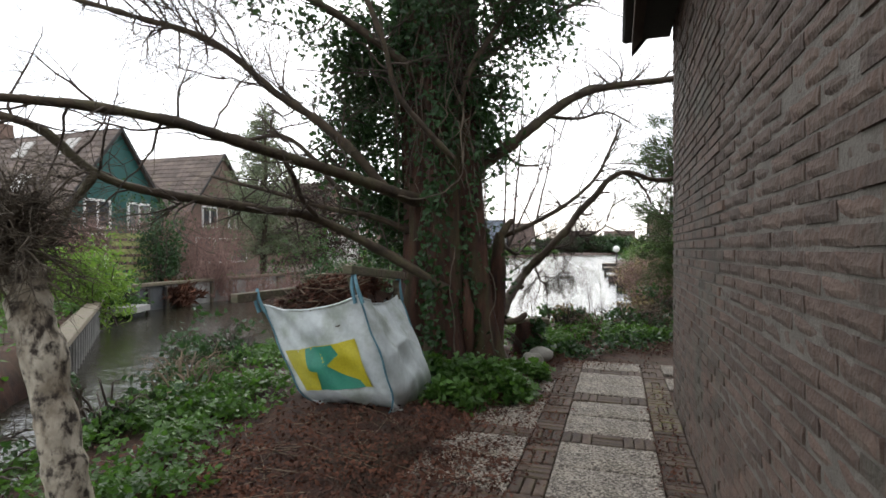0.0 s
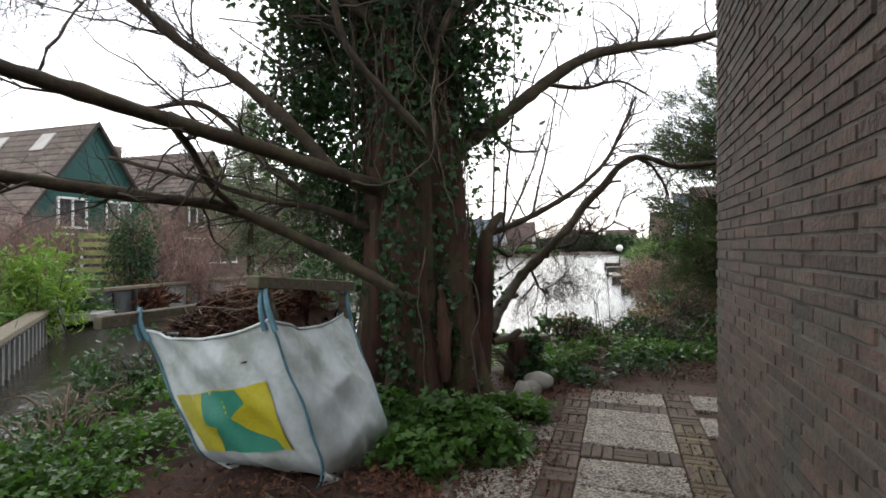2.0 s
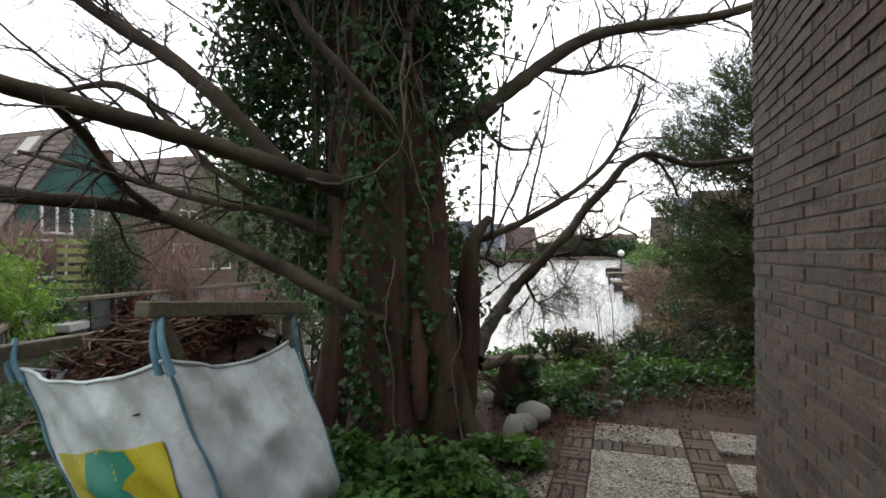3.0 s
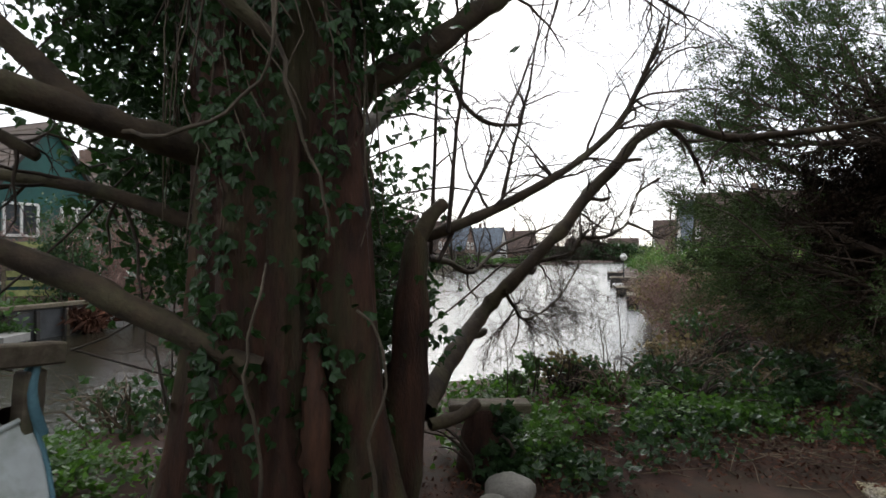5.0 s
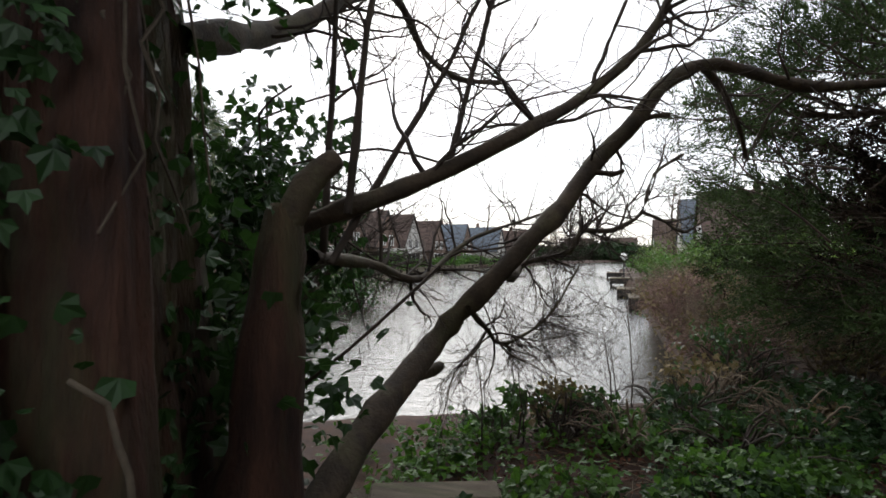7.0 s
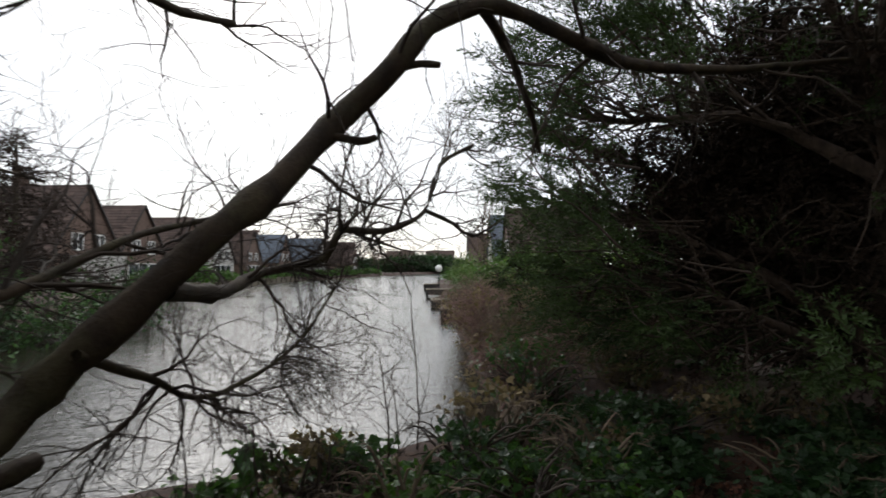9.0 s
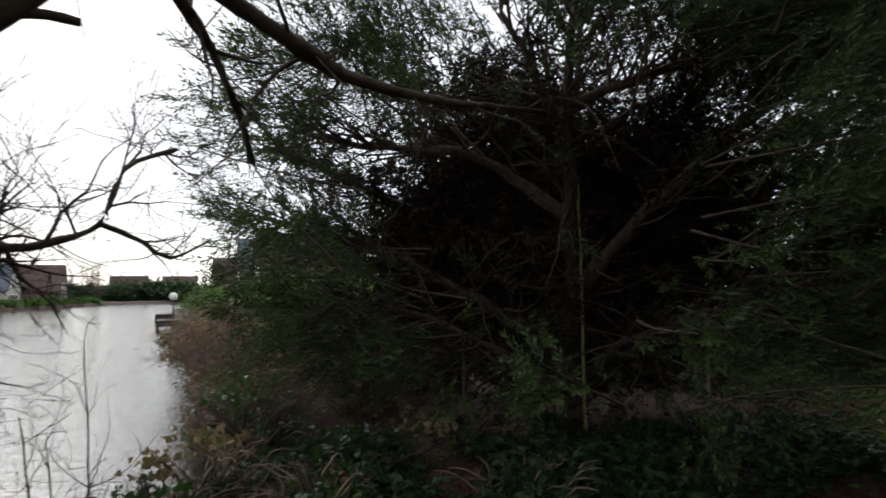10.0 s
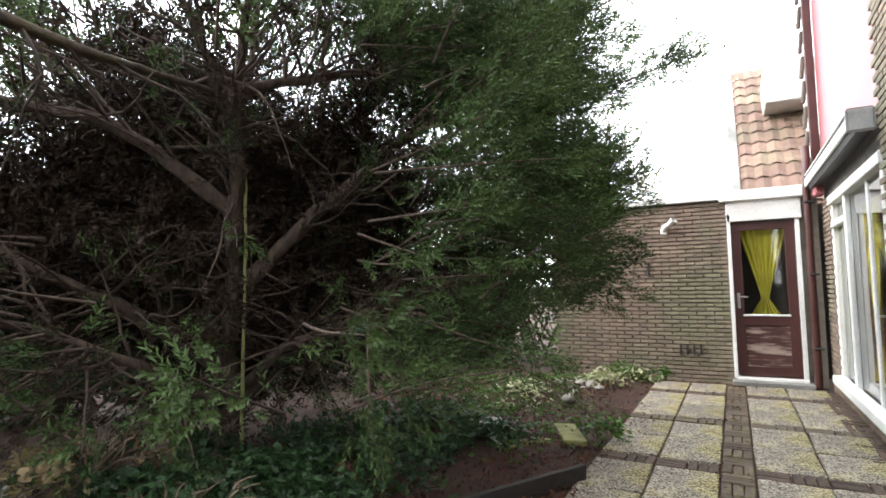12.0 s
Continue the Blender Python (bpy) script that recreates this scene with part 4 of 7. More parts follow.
def juniper():
    rng = np.random.default_rng(21)
    root = np.array(g(6.3, 8.3, 0))
    bush = thing("juniper", tuple(root), "large dark spreading juniper with dead inner branches", "tree")
    leaf, dead, wood = Soup(), Soup(), Soup()
    mid0 = np.array(g(6.2, 8.5, 2.1))
    shapes = [spray_shape(k, 15, 0.032, 0.34) for k in range(4)]
    stems = []
    for ctrl, r0 in ((((6.3, 8.3, 0), (6.15, 8.2, 1.0), (5.65, 7.9, 2.05), (5.4, 7.75, 2.67), (5.35, 7.6, 3.4), (5.35, 7.5, 4.0)), 0.10),
                     (((5.4, 7.75, 2.67), (5.9, 7.2, 2.9), (6.6, 6.5, 3.1), (7.3, 5.9, 3.3)), 0.045), (((5.75, 7.95, 1.9), (5.2, 8.5, 2.4), (4.7, 9.3, 2.6), (4.4, 9.9, 2.8)), 0.06),
                     (((6.2, 8.25, 0.6), (5.6, 8.7, 1.2), (4.9, 9.4, 1.7), (4.2, 10.2, 2.0)), 0.07), (((6.25, 8.3, 0.8), (5.9, 9.2, 1.8), (5.2, 10.3, 2.5), (4.7, 11.0, 3.0)), 0.08),
                     (((6.3, 8.3, 0.4), (6.9, 7.4, 1.1), (7.4, 6.4, 1.9), (7.6, 5.6, 2.7)), 0.07), (((6.1, 8.1, 1.3), (6.7, 7.2, 2.4), (7.2, 6.2, 3.2), (7.6, 5.3, 3.6)), 0.07),
                     (((6.2, 8.3, 1.2), (6.4, 8.4, 2.6), (6.5, 8.3, 3.4), (6.6, 8.2, 4.3)), 0.08), (((6.3, 8.3, 1.0), (7.0, 8.0, 2.4), (7.6, 7.4, 3.3), (7.9, 7.0, 4.0)), 0.07),
                     (((6.3, 8.4, 1.0), (6.3, 9.4, 2.6), (6.2, 10.0, 3.4), (6.2, 10.4, 4.0)), 0.07), (((6.4, 8.4, 0.6), (7.6, 8.8, 1.6), (8.6, 9.0, 2.8)), 0.07), (((6.3, 8.5, 0.8), (6.8, 9.8, 2.0), (7.0, 10.8, 3.4)), 0.07),
                     (((6.3, 8.2, 0.5), (6.2, 7.5, 0.9), (6.4, 6.8, 1.2), (6.7, 6.2, 1.4)), 0.05), (((6.2, 8.3, 0.4), (5.4, 8.4, 0.8), (4.8, 8.7, 1.1), (4.3, 9.2, 1.3)), 0.05),
                     (((5.5, 7.8, 2.4), (5.1, 7.8, 2.9), (4.9, 7.9, 3.3)), 0.04), (((6.4, 8.3, 0.8), (7.2, 8.0, 1.3), (7.8, 7.5, 2.0), (8.1, 6.9, 2.9)), 0.06),
                     (((6.35, 8.3, 0.4), (6.9, 7.9, 0.8), (7.2, 7.3, 1.0), (7.3, 6.6, 1.1)), 0.05)):
        s = Soup()
        p, r = limb(s, gs(*ctrl), r0, 0.02, rng, 9, 0.012)
        part("stem", s, JUNIPER_BARK, bush, "", True)
        stems.append((p, r))
    for p, r in stems:
        k = len(p)
        for _ in range(int(k * 2.3)):
            i = rng.integers(int(k * 0.18), k)
            out = p[i] - root - np.array([0, 0, 1.4])
            out /= np.linalg.norm(out) + 1e-9
            d = out * 0.9 + 0.75 * rng.normal(size=3)
            d[2] = d[2] * 0.6 + 0.15
            d /= np.linalg.norm(d)
            ln = rng.uniform(0.5, 1.15)
            q = [p[i]]
            for _j in range(7):
                d = d + 0.17 * rng.normal(size=3)
                d /= np.linalg.norm(d)
                q.append(q[-1] + d * ln / 7)
            q = np.array(q)
            wood.tube(q, np.linspace(min(0.014, r[i] * 0.6), 0.003, 8), 5)
            # foliage towards the outside; the inside holds brown dead shoots
            bare = np.dot(q[4] - mid0, np.array(g(0.71, 0.70))) < 0.2 and np.dot(q[4] - mid0, np.array(g(0.70, -0.71))) < 0.7
            for j in range(2, 8):
                if bare and j < 6 and rng.random() < 0.75:
                    continue
                shell = np.linalg.norm((q[j] - mid0) / np.array([2.6, 2.5, 2.4]))
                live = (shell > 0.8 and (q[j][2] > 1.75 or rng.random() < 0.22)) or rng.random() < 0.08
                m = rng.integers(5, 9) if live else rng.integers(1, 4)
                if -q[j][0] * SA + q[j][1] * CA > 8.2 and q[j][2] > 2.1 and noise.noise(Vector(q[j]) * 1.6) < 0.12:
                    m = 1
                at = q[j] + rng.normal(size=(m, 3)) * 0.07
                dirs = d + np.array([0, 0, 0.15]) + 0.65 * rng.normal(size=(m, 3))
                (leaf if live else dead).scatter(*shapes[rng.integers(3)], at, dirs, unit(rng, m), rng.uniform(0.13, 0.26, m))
    # outer shell of foliage: plumes that point outwards and up, thick towards the house, open and bare on the canal side
    mid = np.array(g(5.75, 7.75, 2.1))
    along, across = np.array(g(0.70, -0.71)), np.array(g(0.71, 0.70))
    for e in unit(rng, 2300):
        wide = 2.75 if e[0] > 0 else 2.45
        k = rng.uniform(0.74, 1.10)
        c = mid + k * (along * e[0] * wide + across * e[1] * 1.75 + np.array([0, 0, e[2] * 2.35]))
        gap = noise.noise(Vector(c) * 1.2) + 0.6 * noise.noise(Vector(c) * 2.7)
        side = e[0] * wide
        front = e[1] < -0.15
        if c[2] < 0.75 or gap < -0.27 or (side < -0.9 and c[2] > 2.75 + 1.0 * (side + 2.45)) or (side > 0.9 and c[2] < 1.5 - 0.9 * max(0, -e[1])):
            continue
        # the inside shows on the canal side; sky shows through above it
        if front and side < -0.2 and c[2] < 1.9 and rng.random() < 0.45:
            continue
        edge = side + 0.9 * noise.noise(Vector(c) * 0.9 + Vector((7, 0, 0)))
        if front and edge < 0.25 and c[2] < 2.7 + 0.5 * gap and gap < 0.45 - 0.45 * (side < -1.6):
            continue
        if side < 0.3 and c[2] > 1.9 and gap < (0.16 if not front else 0.02):
            continue
        u = along * e[0] + across * e[1] + np.array([0, 0, e[2] * 0.7 + 0.35])
        u = u / np.linalg.norm(u) + 0.35 * rng.normal(size=3)
        u /= np.linalg.norm(u)
        ln = rng.uniform(0.3, 0.7)
        m = rng.integers(24, 36)
        f = rng.random(m)
        at = c + u * (f * ln)[:, None] + rng.normal(size=(m, 3)) * (0.02 + 0.11 * (1 - f))[:, None]
        leaf.scatter(*shapes[rng.integers(4)], at, u + 0.34 * rng.normal(size=(m, 3)), unit(rng, m), rng.uniform(0.11, 0.20, m))
        if rng.random() < 0.5:
            line = spline([c - u * 0.5 + rng.normal(size=3) * 0.08, c, c + u * ln * 0.8], 0.15)
            wood.tube(line, np.linspace(0.010, 0.003, len(line)), 4)
    # added dead brown sprays stand in for deep shade inside, looser above the canal side
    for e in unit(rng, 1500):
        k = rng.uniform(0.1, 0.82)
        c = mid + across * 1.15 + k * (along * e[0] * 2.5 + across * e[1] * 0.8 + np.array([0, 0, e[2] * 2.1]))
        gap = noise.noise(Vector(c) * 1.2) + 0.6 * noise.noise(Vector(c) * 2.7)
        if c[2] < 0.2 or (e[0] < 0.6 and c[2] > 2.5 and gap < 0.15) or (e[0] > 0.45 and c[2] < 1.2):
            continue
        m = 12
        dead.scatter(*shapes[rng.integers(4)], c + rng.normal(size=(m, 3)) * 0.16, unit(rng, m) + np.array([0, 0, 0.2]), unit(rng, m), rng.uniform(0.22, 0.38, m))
    # long plumes that reach out over the patio
    for ctrl in (((6.4, 6.0, 2.6), (6.6, 5.2, 2.9), (6.75, 4.7, 3.1), (6.9, 4.35, 3.3)), ((6.5, 5.8, 2.0), (6.8, 5.2, 2.1), (7.0, 4.85, 2.15)), ((6.2, 5.9, 3.2), (6.4, 5.2, 3.5), (6.5, 4.8, 3.8))):
        p = spline(gs(*ctrl), 0.12)
        wood.tube(p, np.linspace(0.016, 0.004, len(p)), 5)
        for q, d in zip(p[1:], np.diff(p, axis=0)):
            m = 26
            leaf.scatter(*shapes[rng.integers(4)], q + rng.normal(size=(m, 3)) * 0.09, d / np.linalg.norm(d) + np.array([0, 0, 0.3]) + 0.6 * rng.normal(size=(m, 3)), unit(rng, m), rng.uniform(0.12, 0.22, m))
    part("foliage", leaf, NEEDLE, bush, "dark green scale-leaved sprays", False, "stuff")
    part("dead_foliage", dead, DEAD_NEEDLE, bush, "brown dead inner sprays, thickened to stand in for inner shade", False, "stuff")
    part("branchlet_mass", wood, JUNIPER_BARK, bush, "", True, "stuff")


juniper()


# ---- woven bag of garden waste in its timber frame ----
def colour_mat(name, col, rough=0.6):
    return surface(name, tuple(c * 0.85 for c in col), col, 6.0, rough, 0.15, 60.0)


BAG_YELLOW = surface("printed_yellow", (0.50, 0.44, 0.02), (0.62, 0.55, 0.04), 5.0, 0.5, 0.1, 60.0, stain=(0.42, 0.42, 0.15), amount=0.4)
BAG_GREEN = surface("printed_green", (0.03, 0.22, 0.15), (0.05, 0.30, 0.20), 5.0, 0.5, 0.1, 60.0, stain=(0.10, 0.30, 0.25), amount=0.4)
STRAP_BLUE = surface("blue_strap", (0.08, 0.19, 0.25), (0.15, 0.32, 0.38), 12.0, 0.6, 0.2, 90.0)


def big_bag():
    rng = np.random.default_rng(31)
    bag = thing("waste_bag", (-2.1, 4.0, 0), "full white woven bulk bag with yellow and green print, leaning", "bag")
    top = [(-2.66, 3.57, 0.84), (-1.78, 3.50, 0.945), (-1.85, 4.42, 0.88), (-2.68, 4.45, 0.84)]
    foot = [(-2.33, 3.72, -0.01), (-1.54, 3.70, 0.01), (-1.46, 4.36, 0.01), (-2.30, 4.40, -0.01)]

    def at(face, u, h, out=0.0):
        """A place on the bag's skin: face, share along it, share of its height."""
        i, k = face, (face + 1) % 4
        a, b, c, e = (np.array(q) for q in (foot[i], foot[k], top[i], top[k]))
        lo, hi = a + (b - a) * u, c + (e - c) * u
        p = lo + (hi - lo) * h
        nrm = np.cross((b - a) + (e - c), hi - lo)
        nrm /= np.linalg.norm(nrm)
        belly = 0.045 * math.sin(math.pi * min(1, h ** 0.6)) * (4 * u * (1 - u)) ** 0.6 + 0.012 * math.sin(math.pi * h) ** 2
        crease = 0.010 * math.sin(23 * u + 9 * h + face) * math.sin(7 * h + 3 * u) + 0.012 * math.sin(11 * (u + h) + 2 * face) * (1 - abs(2 * u - 1))
        crease += (0.006 + 0.006 * face) * (1 - abs(2 * math.sin(3.1 * u + 9.5 * h + 1.2 * math.sin(6 * u + face)))) * math.sin(math.pi * u) * math.sin(math.pi * h)
        sag = np.array([0, 0, -0.075 * 4 * u * (1 - u) * h ** 3 + 0.02 * (1 - h) * math.sin(math.pi * u)])
        tuck = -0.13 * (max(0, 0.25 - h) / 0.25) ** 2
        return p + nrm * (belly + crease * 1.3 + tuck + out) + sag

    s = Soup()
    nu, nh = 36, 44
    ring = [(f, i / nu) for f in range(4) for i in range(nu)]
    v = []
    for k in range(nh + 1):
        for f, u in ring:
            q = at(f, u, k / nh)
            v.append(q if u else (q + at((f + 3) % 4, 1.0, k / nh)) / 2)
    m = len(ring)
    s.add(v, [(k * m + i, k * m + (i + 1) % m, (k + 1) * m + (i + 1) % m, (k + 1) * m + i) for k in range(nh) for i in range(m)])
    body = part("body", s, BAG_CLOTH, bag, "", True)

    def patch(name, mat, poly, out):
        """A printed patch that follows the front."""
        sp = Soup()
        n = 12
        (u0, h0), (u1, h1), (u2, h2), (u3, h3) = poly
        v = []
        for i in range(n + 1):
            for k in range(n + 1):
                a, b = i / n, k / n
                u = (u0 * (1 - a) + u1 * a) * (1 - b) + (u3 * (1 - a) + u2 * a) * b
                h = (h0 * (1 - a) + h1 * a) * (1 - b) + (h3 * (1 - a) + h2 * a) * b
                v.append(at(0, u, h, out))
        sp.add(v, [(i * (n + 1) + k, (i + 1) * (n + 1) + k, (i + 1) * (n + 1) + k + 1, i * (n + 1) + k + 1) for i in range(n) for k in range(n)])
        part(name, sp, mat, bag, "", True)

    patch("yellow_print", BAG_YELLOW, ((0.10, 0.20), (0.86, 0.27), (0.84, 0.68), (0.06, 0.58)), 0.004)
    patch("green_print", BAG_GREEN, ((0.24, 0.215), (0.78, 0.262), (0.60, 0.645), (0.30, 0.605)), 0.008)
    patch("yellow_print", BAG_YELLOW, ((0.47, 0.44), (0.865, 0.275), (0.845, 0.682), (0.475, 0.455)), 0.012)
    patch("yellow_print", BAG_YELLOW, ((0.10, 0.205), (0.30, 0.222), (0.36, 0.40), (0.08, 0.44)), 0.0115)
    # hem along the mouth, blue corner tapes and loops
    s = Soup()
    for f in range(4):
        s.tube([at(f, i / 16, 1.0) for i in range(17)], np.full(17, 0.009), 6)
    part("hem", s, BAG_CLOTH, bag, "", True)
    for f in range(4):
        s = Soup()
        s.tube([np.array(at(f, 0.0, h)) + np.array([0.004, -0.006, 0]) for h in np.linspace(0.04, 1, 18)], np.full(18, 0.007), 6, 0.1, rng)
        part("corner_tape", s, STRAP_BLUE, bag, "", True)
    for cx, cy, cz, tx, ty, tz in ((-2.66, 3.57, 0.84, -2.73, 3.60, 0.93), (-1.78, 3.50, 0.945, -1.85, 3.55, 1.11), (-1.85, 4.42, 0.88, -1.86, 4.44, 1.03)):
        for k in (-1, 1):
            s = Soup()
            c, t = np.array((cx, cy, cz - 0.06)), np.array((tx, ty, tz + 0.03))
            mid = (c + t) / 2 + np.array([0.02 * k, -0.03, 0.0])
            p = spline([c + np.array([0.03 * k, 0, 0]), mid, t], 0.03)
            s.tube(p, np.linspace(0.017, 0.012, len(p)), 5)
            part("lifting_loop", s, STRAP_BLUE, bag, "frayed blue lifting loop", True)
    # heap of leaves and twigs
    s = Soup()
    n = 22
    v = []
    for i in range(n + 1):
        for k in range(n + 1):
            a, b = i / n, k / n
            p = (np.array(top[0]) * (1 - a) + np.array(top[1]) * a) * (1 - b) + (np.array(top[3]) * (1 - a) + np.array(top[2]) * a) * b
            rim = min(a, 1 - a, b, 1 - b)
            p = np.array((-2.25, 4.0, p[2])) + (p - np.array((-2.25, 4.0, p[2]))) * 0.92
            v.append(p * np.array([1, 1, 1]) + np.array([0, 0.0, -0.11 + 0.17 * min(1, rim * 4) + 0.025 * rng.normal() + 0.09 * b - 0.11 * 4 * a * (1 - a) * (1 - b) ** 3]))
    s.add(v, [(i * (n + 1) + k, (i + 1) * (n + 1) + k, (i + 1) * (n + 1) + k + 1, i * (n + 1) + k + 1) for i in range(n) for k in range(n)])
    part("compost_fill", s, SOIL, bag, "heaped brown leaves and twigs", True)
    s = Soup()
    m = 3600
    a, b = 0.07 + 0.86 * rng.random(m), 0.08 + 0.84 * rng.random(m)
    t4 = np.array(top)
    p = (t4[0] * (1 - a)[:, None] + t4[1] * a[:, None]) * (1 - b)[:, None] + (t4[3] * (1 - a)[:, None] + t4[2] * a[:, None]) * b[:, None]
    rim = np.minimum(np.minimum(a, 1 - a), np.minimum(b, 1 - b))
    p[:, 2] += -0.07 + 0.17 * np.minimum(1, rim * 4) + 0.09 * b + 0.03 * rng.random(m) - 0.11 * 4 * a * (1 - a) * (1 - b) ** 3
    s.scatter(*PLAIN_LEAF, p, rng.normal(size=(m, 3)) * np.array([1, 1, 0.4]), np.array([0, 0, 1]) + 0.5 * rng.normal(size=(m, 3)), rng.uniform(0.025, 0.055, m))
    part("leaf_mass", s, LITTER, bag, "", False, "stuff")
    s = Soup()
    for i in range(60):
        c = p[rng.integers(m)] + np.array([0, 0, 0.02])
        d = rng.normal(size=3) * np.array([1, 1, 0.25])
        d /= np.linalg.norm(d)
        ln = rng.uniform(0.08, 0.22)
        sp = spline([c - d * ln, c + rng.normal(size=3) * 0.02, c + d * ln])
        s.tube(sp, np.full(len(sp), rng.uniform(0.002, 0.005)), 4)
    part("twig_mass", s, PALE_TWIG, bag, "", True, "stuff")

    rack = thing("timber_frame", (-2.3, 4.0, 0), "weathered timber frame that holds the bag up", "frame")
    part("top_rail", box((-1.86, 3.98, 1.085), (0.075, 1.04, 0.065), 0.006, 0.5, -5), OLD_WOOD, rack)
    part("side_rail", box((-2.72, 3.94, 0.905), (0.07, 1.18, 0.07), 0.006, -3), OLD_WOOD, rack, "mossy rail")
    for x, y, h, fx, fy in ((-1.87, 3.56, 1.10, -1.84, 4.12), (-1.87, 4.42, 1.03, -1.8, 4.3), (-2.74, 4.48, 0.88, -2.6, 4.5), (-2.70, 3.6, 0.88, -2.5, 4.0)):
        bm = box((0, 0, h / 2), (0.06, 0.06, h), 0.006)
        for q in bm.verts:
            k = q.co.z / h
            q.co = Vector((fx + (x - fx) * k + q.co.x, fy + (y - fy) * k + q.co.y, q.co.z - 0.03))
        part("post", bm, OLD_WOOD, rack)


big_bag()


# ---- ground cover, litter and sticks ----
def cover(name, label, material, base, n, spots, size, seed, lift=0.1, category="ground cover", tilt=0.6, thin=0.1, on_path=False):
    """Leaves of low plants over soft-edged patches of ground: (x, y, half-width, half-depth, height)."""
    rng = np.random.default_rng(seed)
    s = Soup()
    total = sum(a * b for _, _, a, b, _ in spots)
    for x, y, a, b, h in spots:
        k = int(n * a * b / total)
        rr = np.sqrt(rng.random(k)) * (1 + 0.25 * rng.normal(size=k))
        th = rng.random(k) * 2 * math.pi
        px, py = x + a * rr * np.cos(th), y + b * rr * np.sin(th)
        z = land(px, py)
        clump = np.array([noise.noise(Vector((1.9 * u, 1.9 * w, seed))) + 0.7 * noise.noise(Vector((5.3 * u, 5.3 * w, seed))) for u, w in zip(px, py)])
        ok = (z > -0.38) & (clump > thin - 0.5 * rng.random(k)) & (on_path | ~((px > -0.62) & (px < 0.5) & (py < 6.1)) & ~((px > 0.4) & (py < 6.9))) & ~((px > 0.42) & (py < 5.1))
        px, py, z, rr = px[ok], py[ok], z[ok], rr[ok]
        k = len(px)
        bump = 0.55 + 0.45 * np.sin(3.1 * px + 1.3 * py) * np.sin(2.7 * py - 1.1 * px)
        z = z + h * np.maximum(0.05, 1 - rr ** 2) * (0.5 + 0.5 * bump) * (0.55 + 0.45 * rng.random(k)) + 0.03 + lift * rng.random(k) ** 2
        p = np.stack([px, py, z], -1)
        s.scatter(*base, p, rng.normal(size=(k, 3)) * np.array([1, 1, 0.5]), np.array([0, 0, 1]) + tilt * rng.normal(size=(k, 3)), rng.uniform(*size, k))
    tagged(part(name, s, material), label, category, kind="stuff")


W = [g(*p)[:2] for p in ((0.35, 4.75), (0.75, 5.1), (-0.2, 4.95), (1.1, 5.35), (0.1, 4.4))]
cover("ground_ivy", "low bright green ivy at the foot of the tree", GROUND_LEAF, IVY_LEAF, 5200,
      [(*W[0], 0.45, 0.35, 0.28), (*W[1], 0.35, 0.3, 0.26), (*W[2], 0.35, 0.3, 0.22), (*W[3], 0.25, 0.2, 0.1), (*W[4], 0.25, 0.25, 0.12)], (0.04, 0.085), 41)
cover("bank_plants", "bright green leafy ground cover on the bank", GROUND_LEAF, IVY_LEAF, 21000,
      [(-4.0, 4.6, 0.7, 1.5, 0.12), (-3.5, 3.2, 0.75, 0.9, 0.12), (-3.2, 2.0, 0.7, 0.7, 0.1), (-2.5, 1.2, 0.55, 0.5, 0.08), (-3.3, 5.4, 0.6, 0.6, 0.16), (-2.9, 0.6, 0.5, 0.6, 0.1), (-2.75, 3.2, 0.3, 0.25, 0.1), (-2.75, 2.5, 0.4, 0.6, 0.08), (-3.0, 3.6, 0.4, 0.7, 0.1), (-2.2, 1.9, 0.3, 0.5, 0.05)], (0.028, 0.06), 42)
cover("shore_plants", "green leafy plants along the water's edge", GROUND_LEAF, IVY_LEAF, 9000,
      [(-0.5, 7.4, 0.55, 0.45, 0.12), (-0.9, 6.8, 0.5, 0.35, 0.1), (*g(1.6, 6.9)[:2], 0.4, 0.3, 0.08), (0.2, 7.9, 0.7, 0.5, 0.15), (-0.6, 8.5, 0.9, 0.4, 0.12), (0.6, 8.9, 0.7, 0.5, 0.12), (-1.6, 8.0, 0.6, 0.5, 0.15), (-1.25, 7.5, 0.55, 0.4, 0.1), (0.9, 8.2, 0.6, 0.5, 0.06)], (0.025, 0.065), 43, 0.1, "ground cover", 0.7, 0.22)
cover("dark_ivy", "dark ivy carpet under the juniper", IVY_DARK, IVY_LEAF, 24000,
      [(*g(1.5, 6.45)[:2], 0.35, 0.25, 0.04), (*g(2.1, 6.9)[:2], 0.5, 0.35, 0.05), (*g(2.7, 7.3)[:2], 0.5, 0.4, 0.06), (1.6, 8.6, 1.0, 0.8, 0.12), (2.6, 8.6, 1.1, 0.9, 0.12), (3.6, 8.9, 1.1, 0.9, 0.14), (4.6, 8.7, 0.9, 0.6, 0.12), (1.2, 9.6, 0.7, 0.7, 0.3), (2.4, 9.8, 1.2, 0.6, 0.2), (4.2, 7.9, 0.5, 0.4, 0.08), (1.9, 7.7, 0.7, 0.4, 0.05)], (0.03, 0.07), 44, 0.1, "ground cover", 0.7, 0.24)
cover("bed_weeds", "sparse low green weeds over the brown bed", GROUND_LEAF, PLAIN_LEAF, 2600,
      [(6.2, 8.3, 0.9, 0.6, 0.02), (7.6, 8.2, 0.6, 0.7, 0.03), (7.2, 9.3, 0.9, 0.6, 0.04), (5.6, 7.5, 0.7, 0.35, 0.02), (8.0, 7.3, 0.25, 0.3, 0.06)], (0.018, 0.045), 47, 0.04)
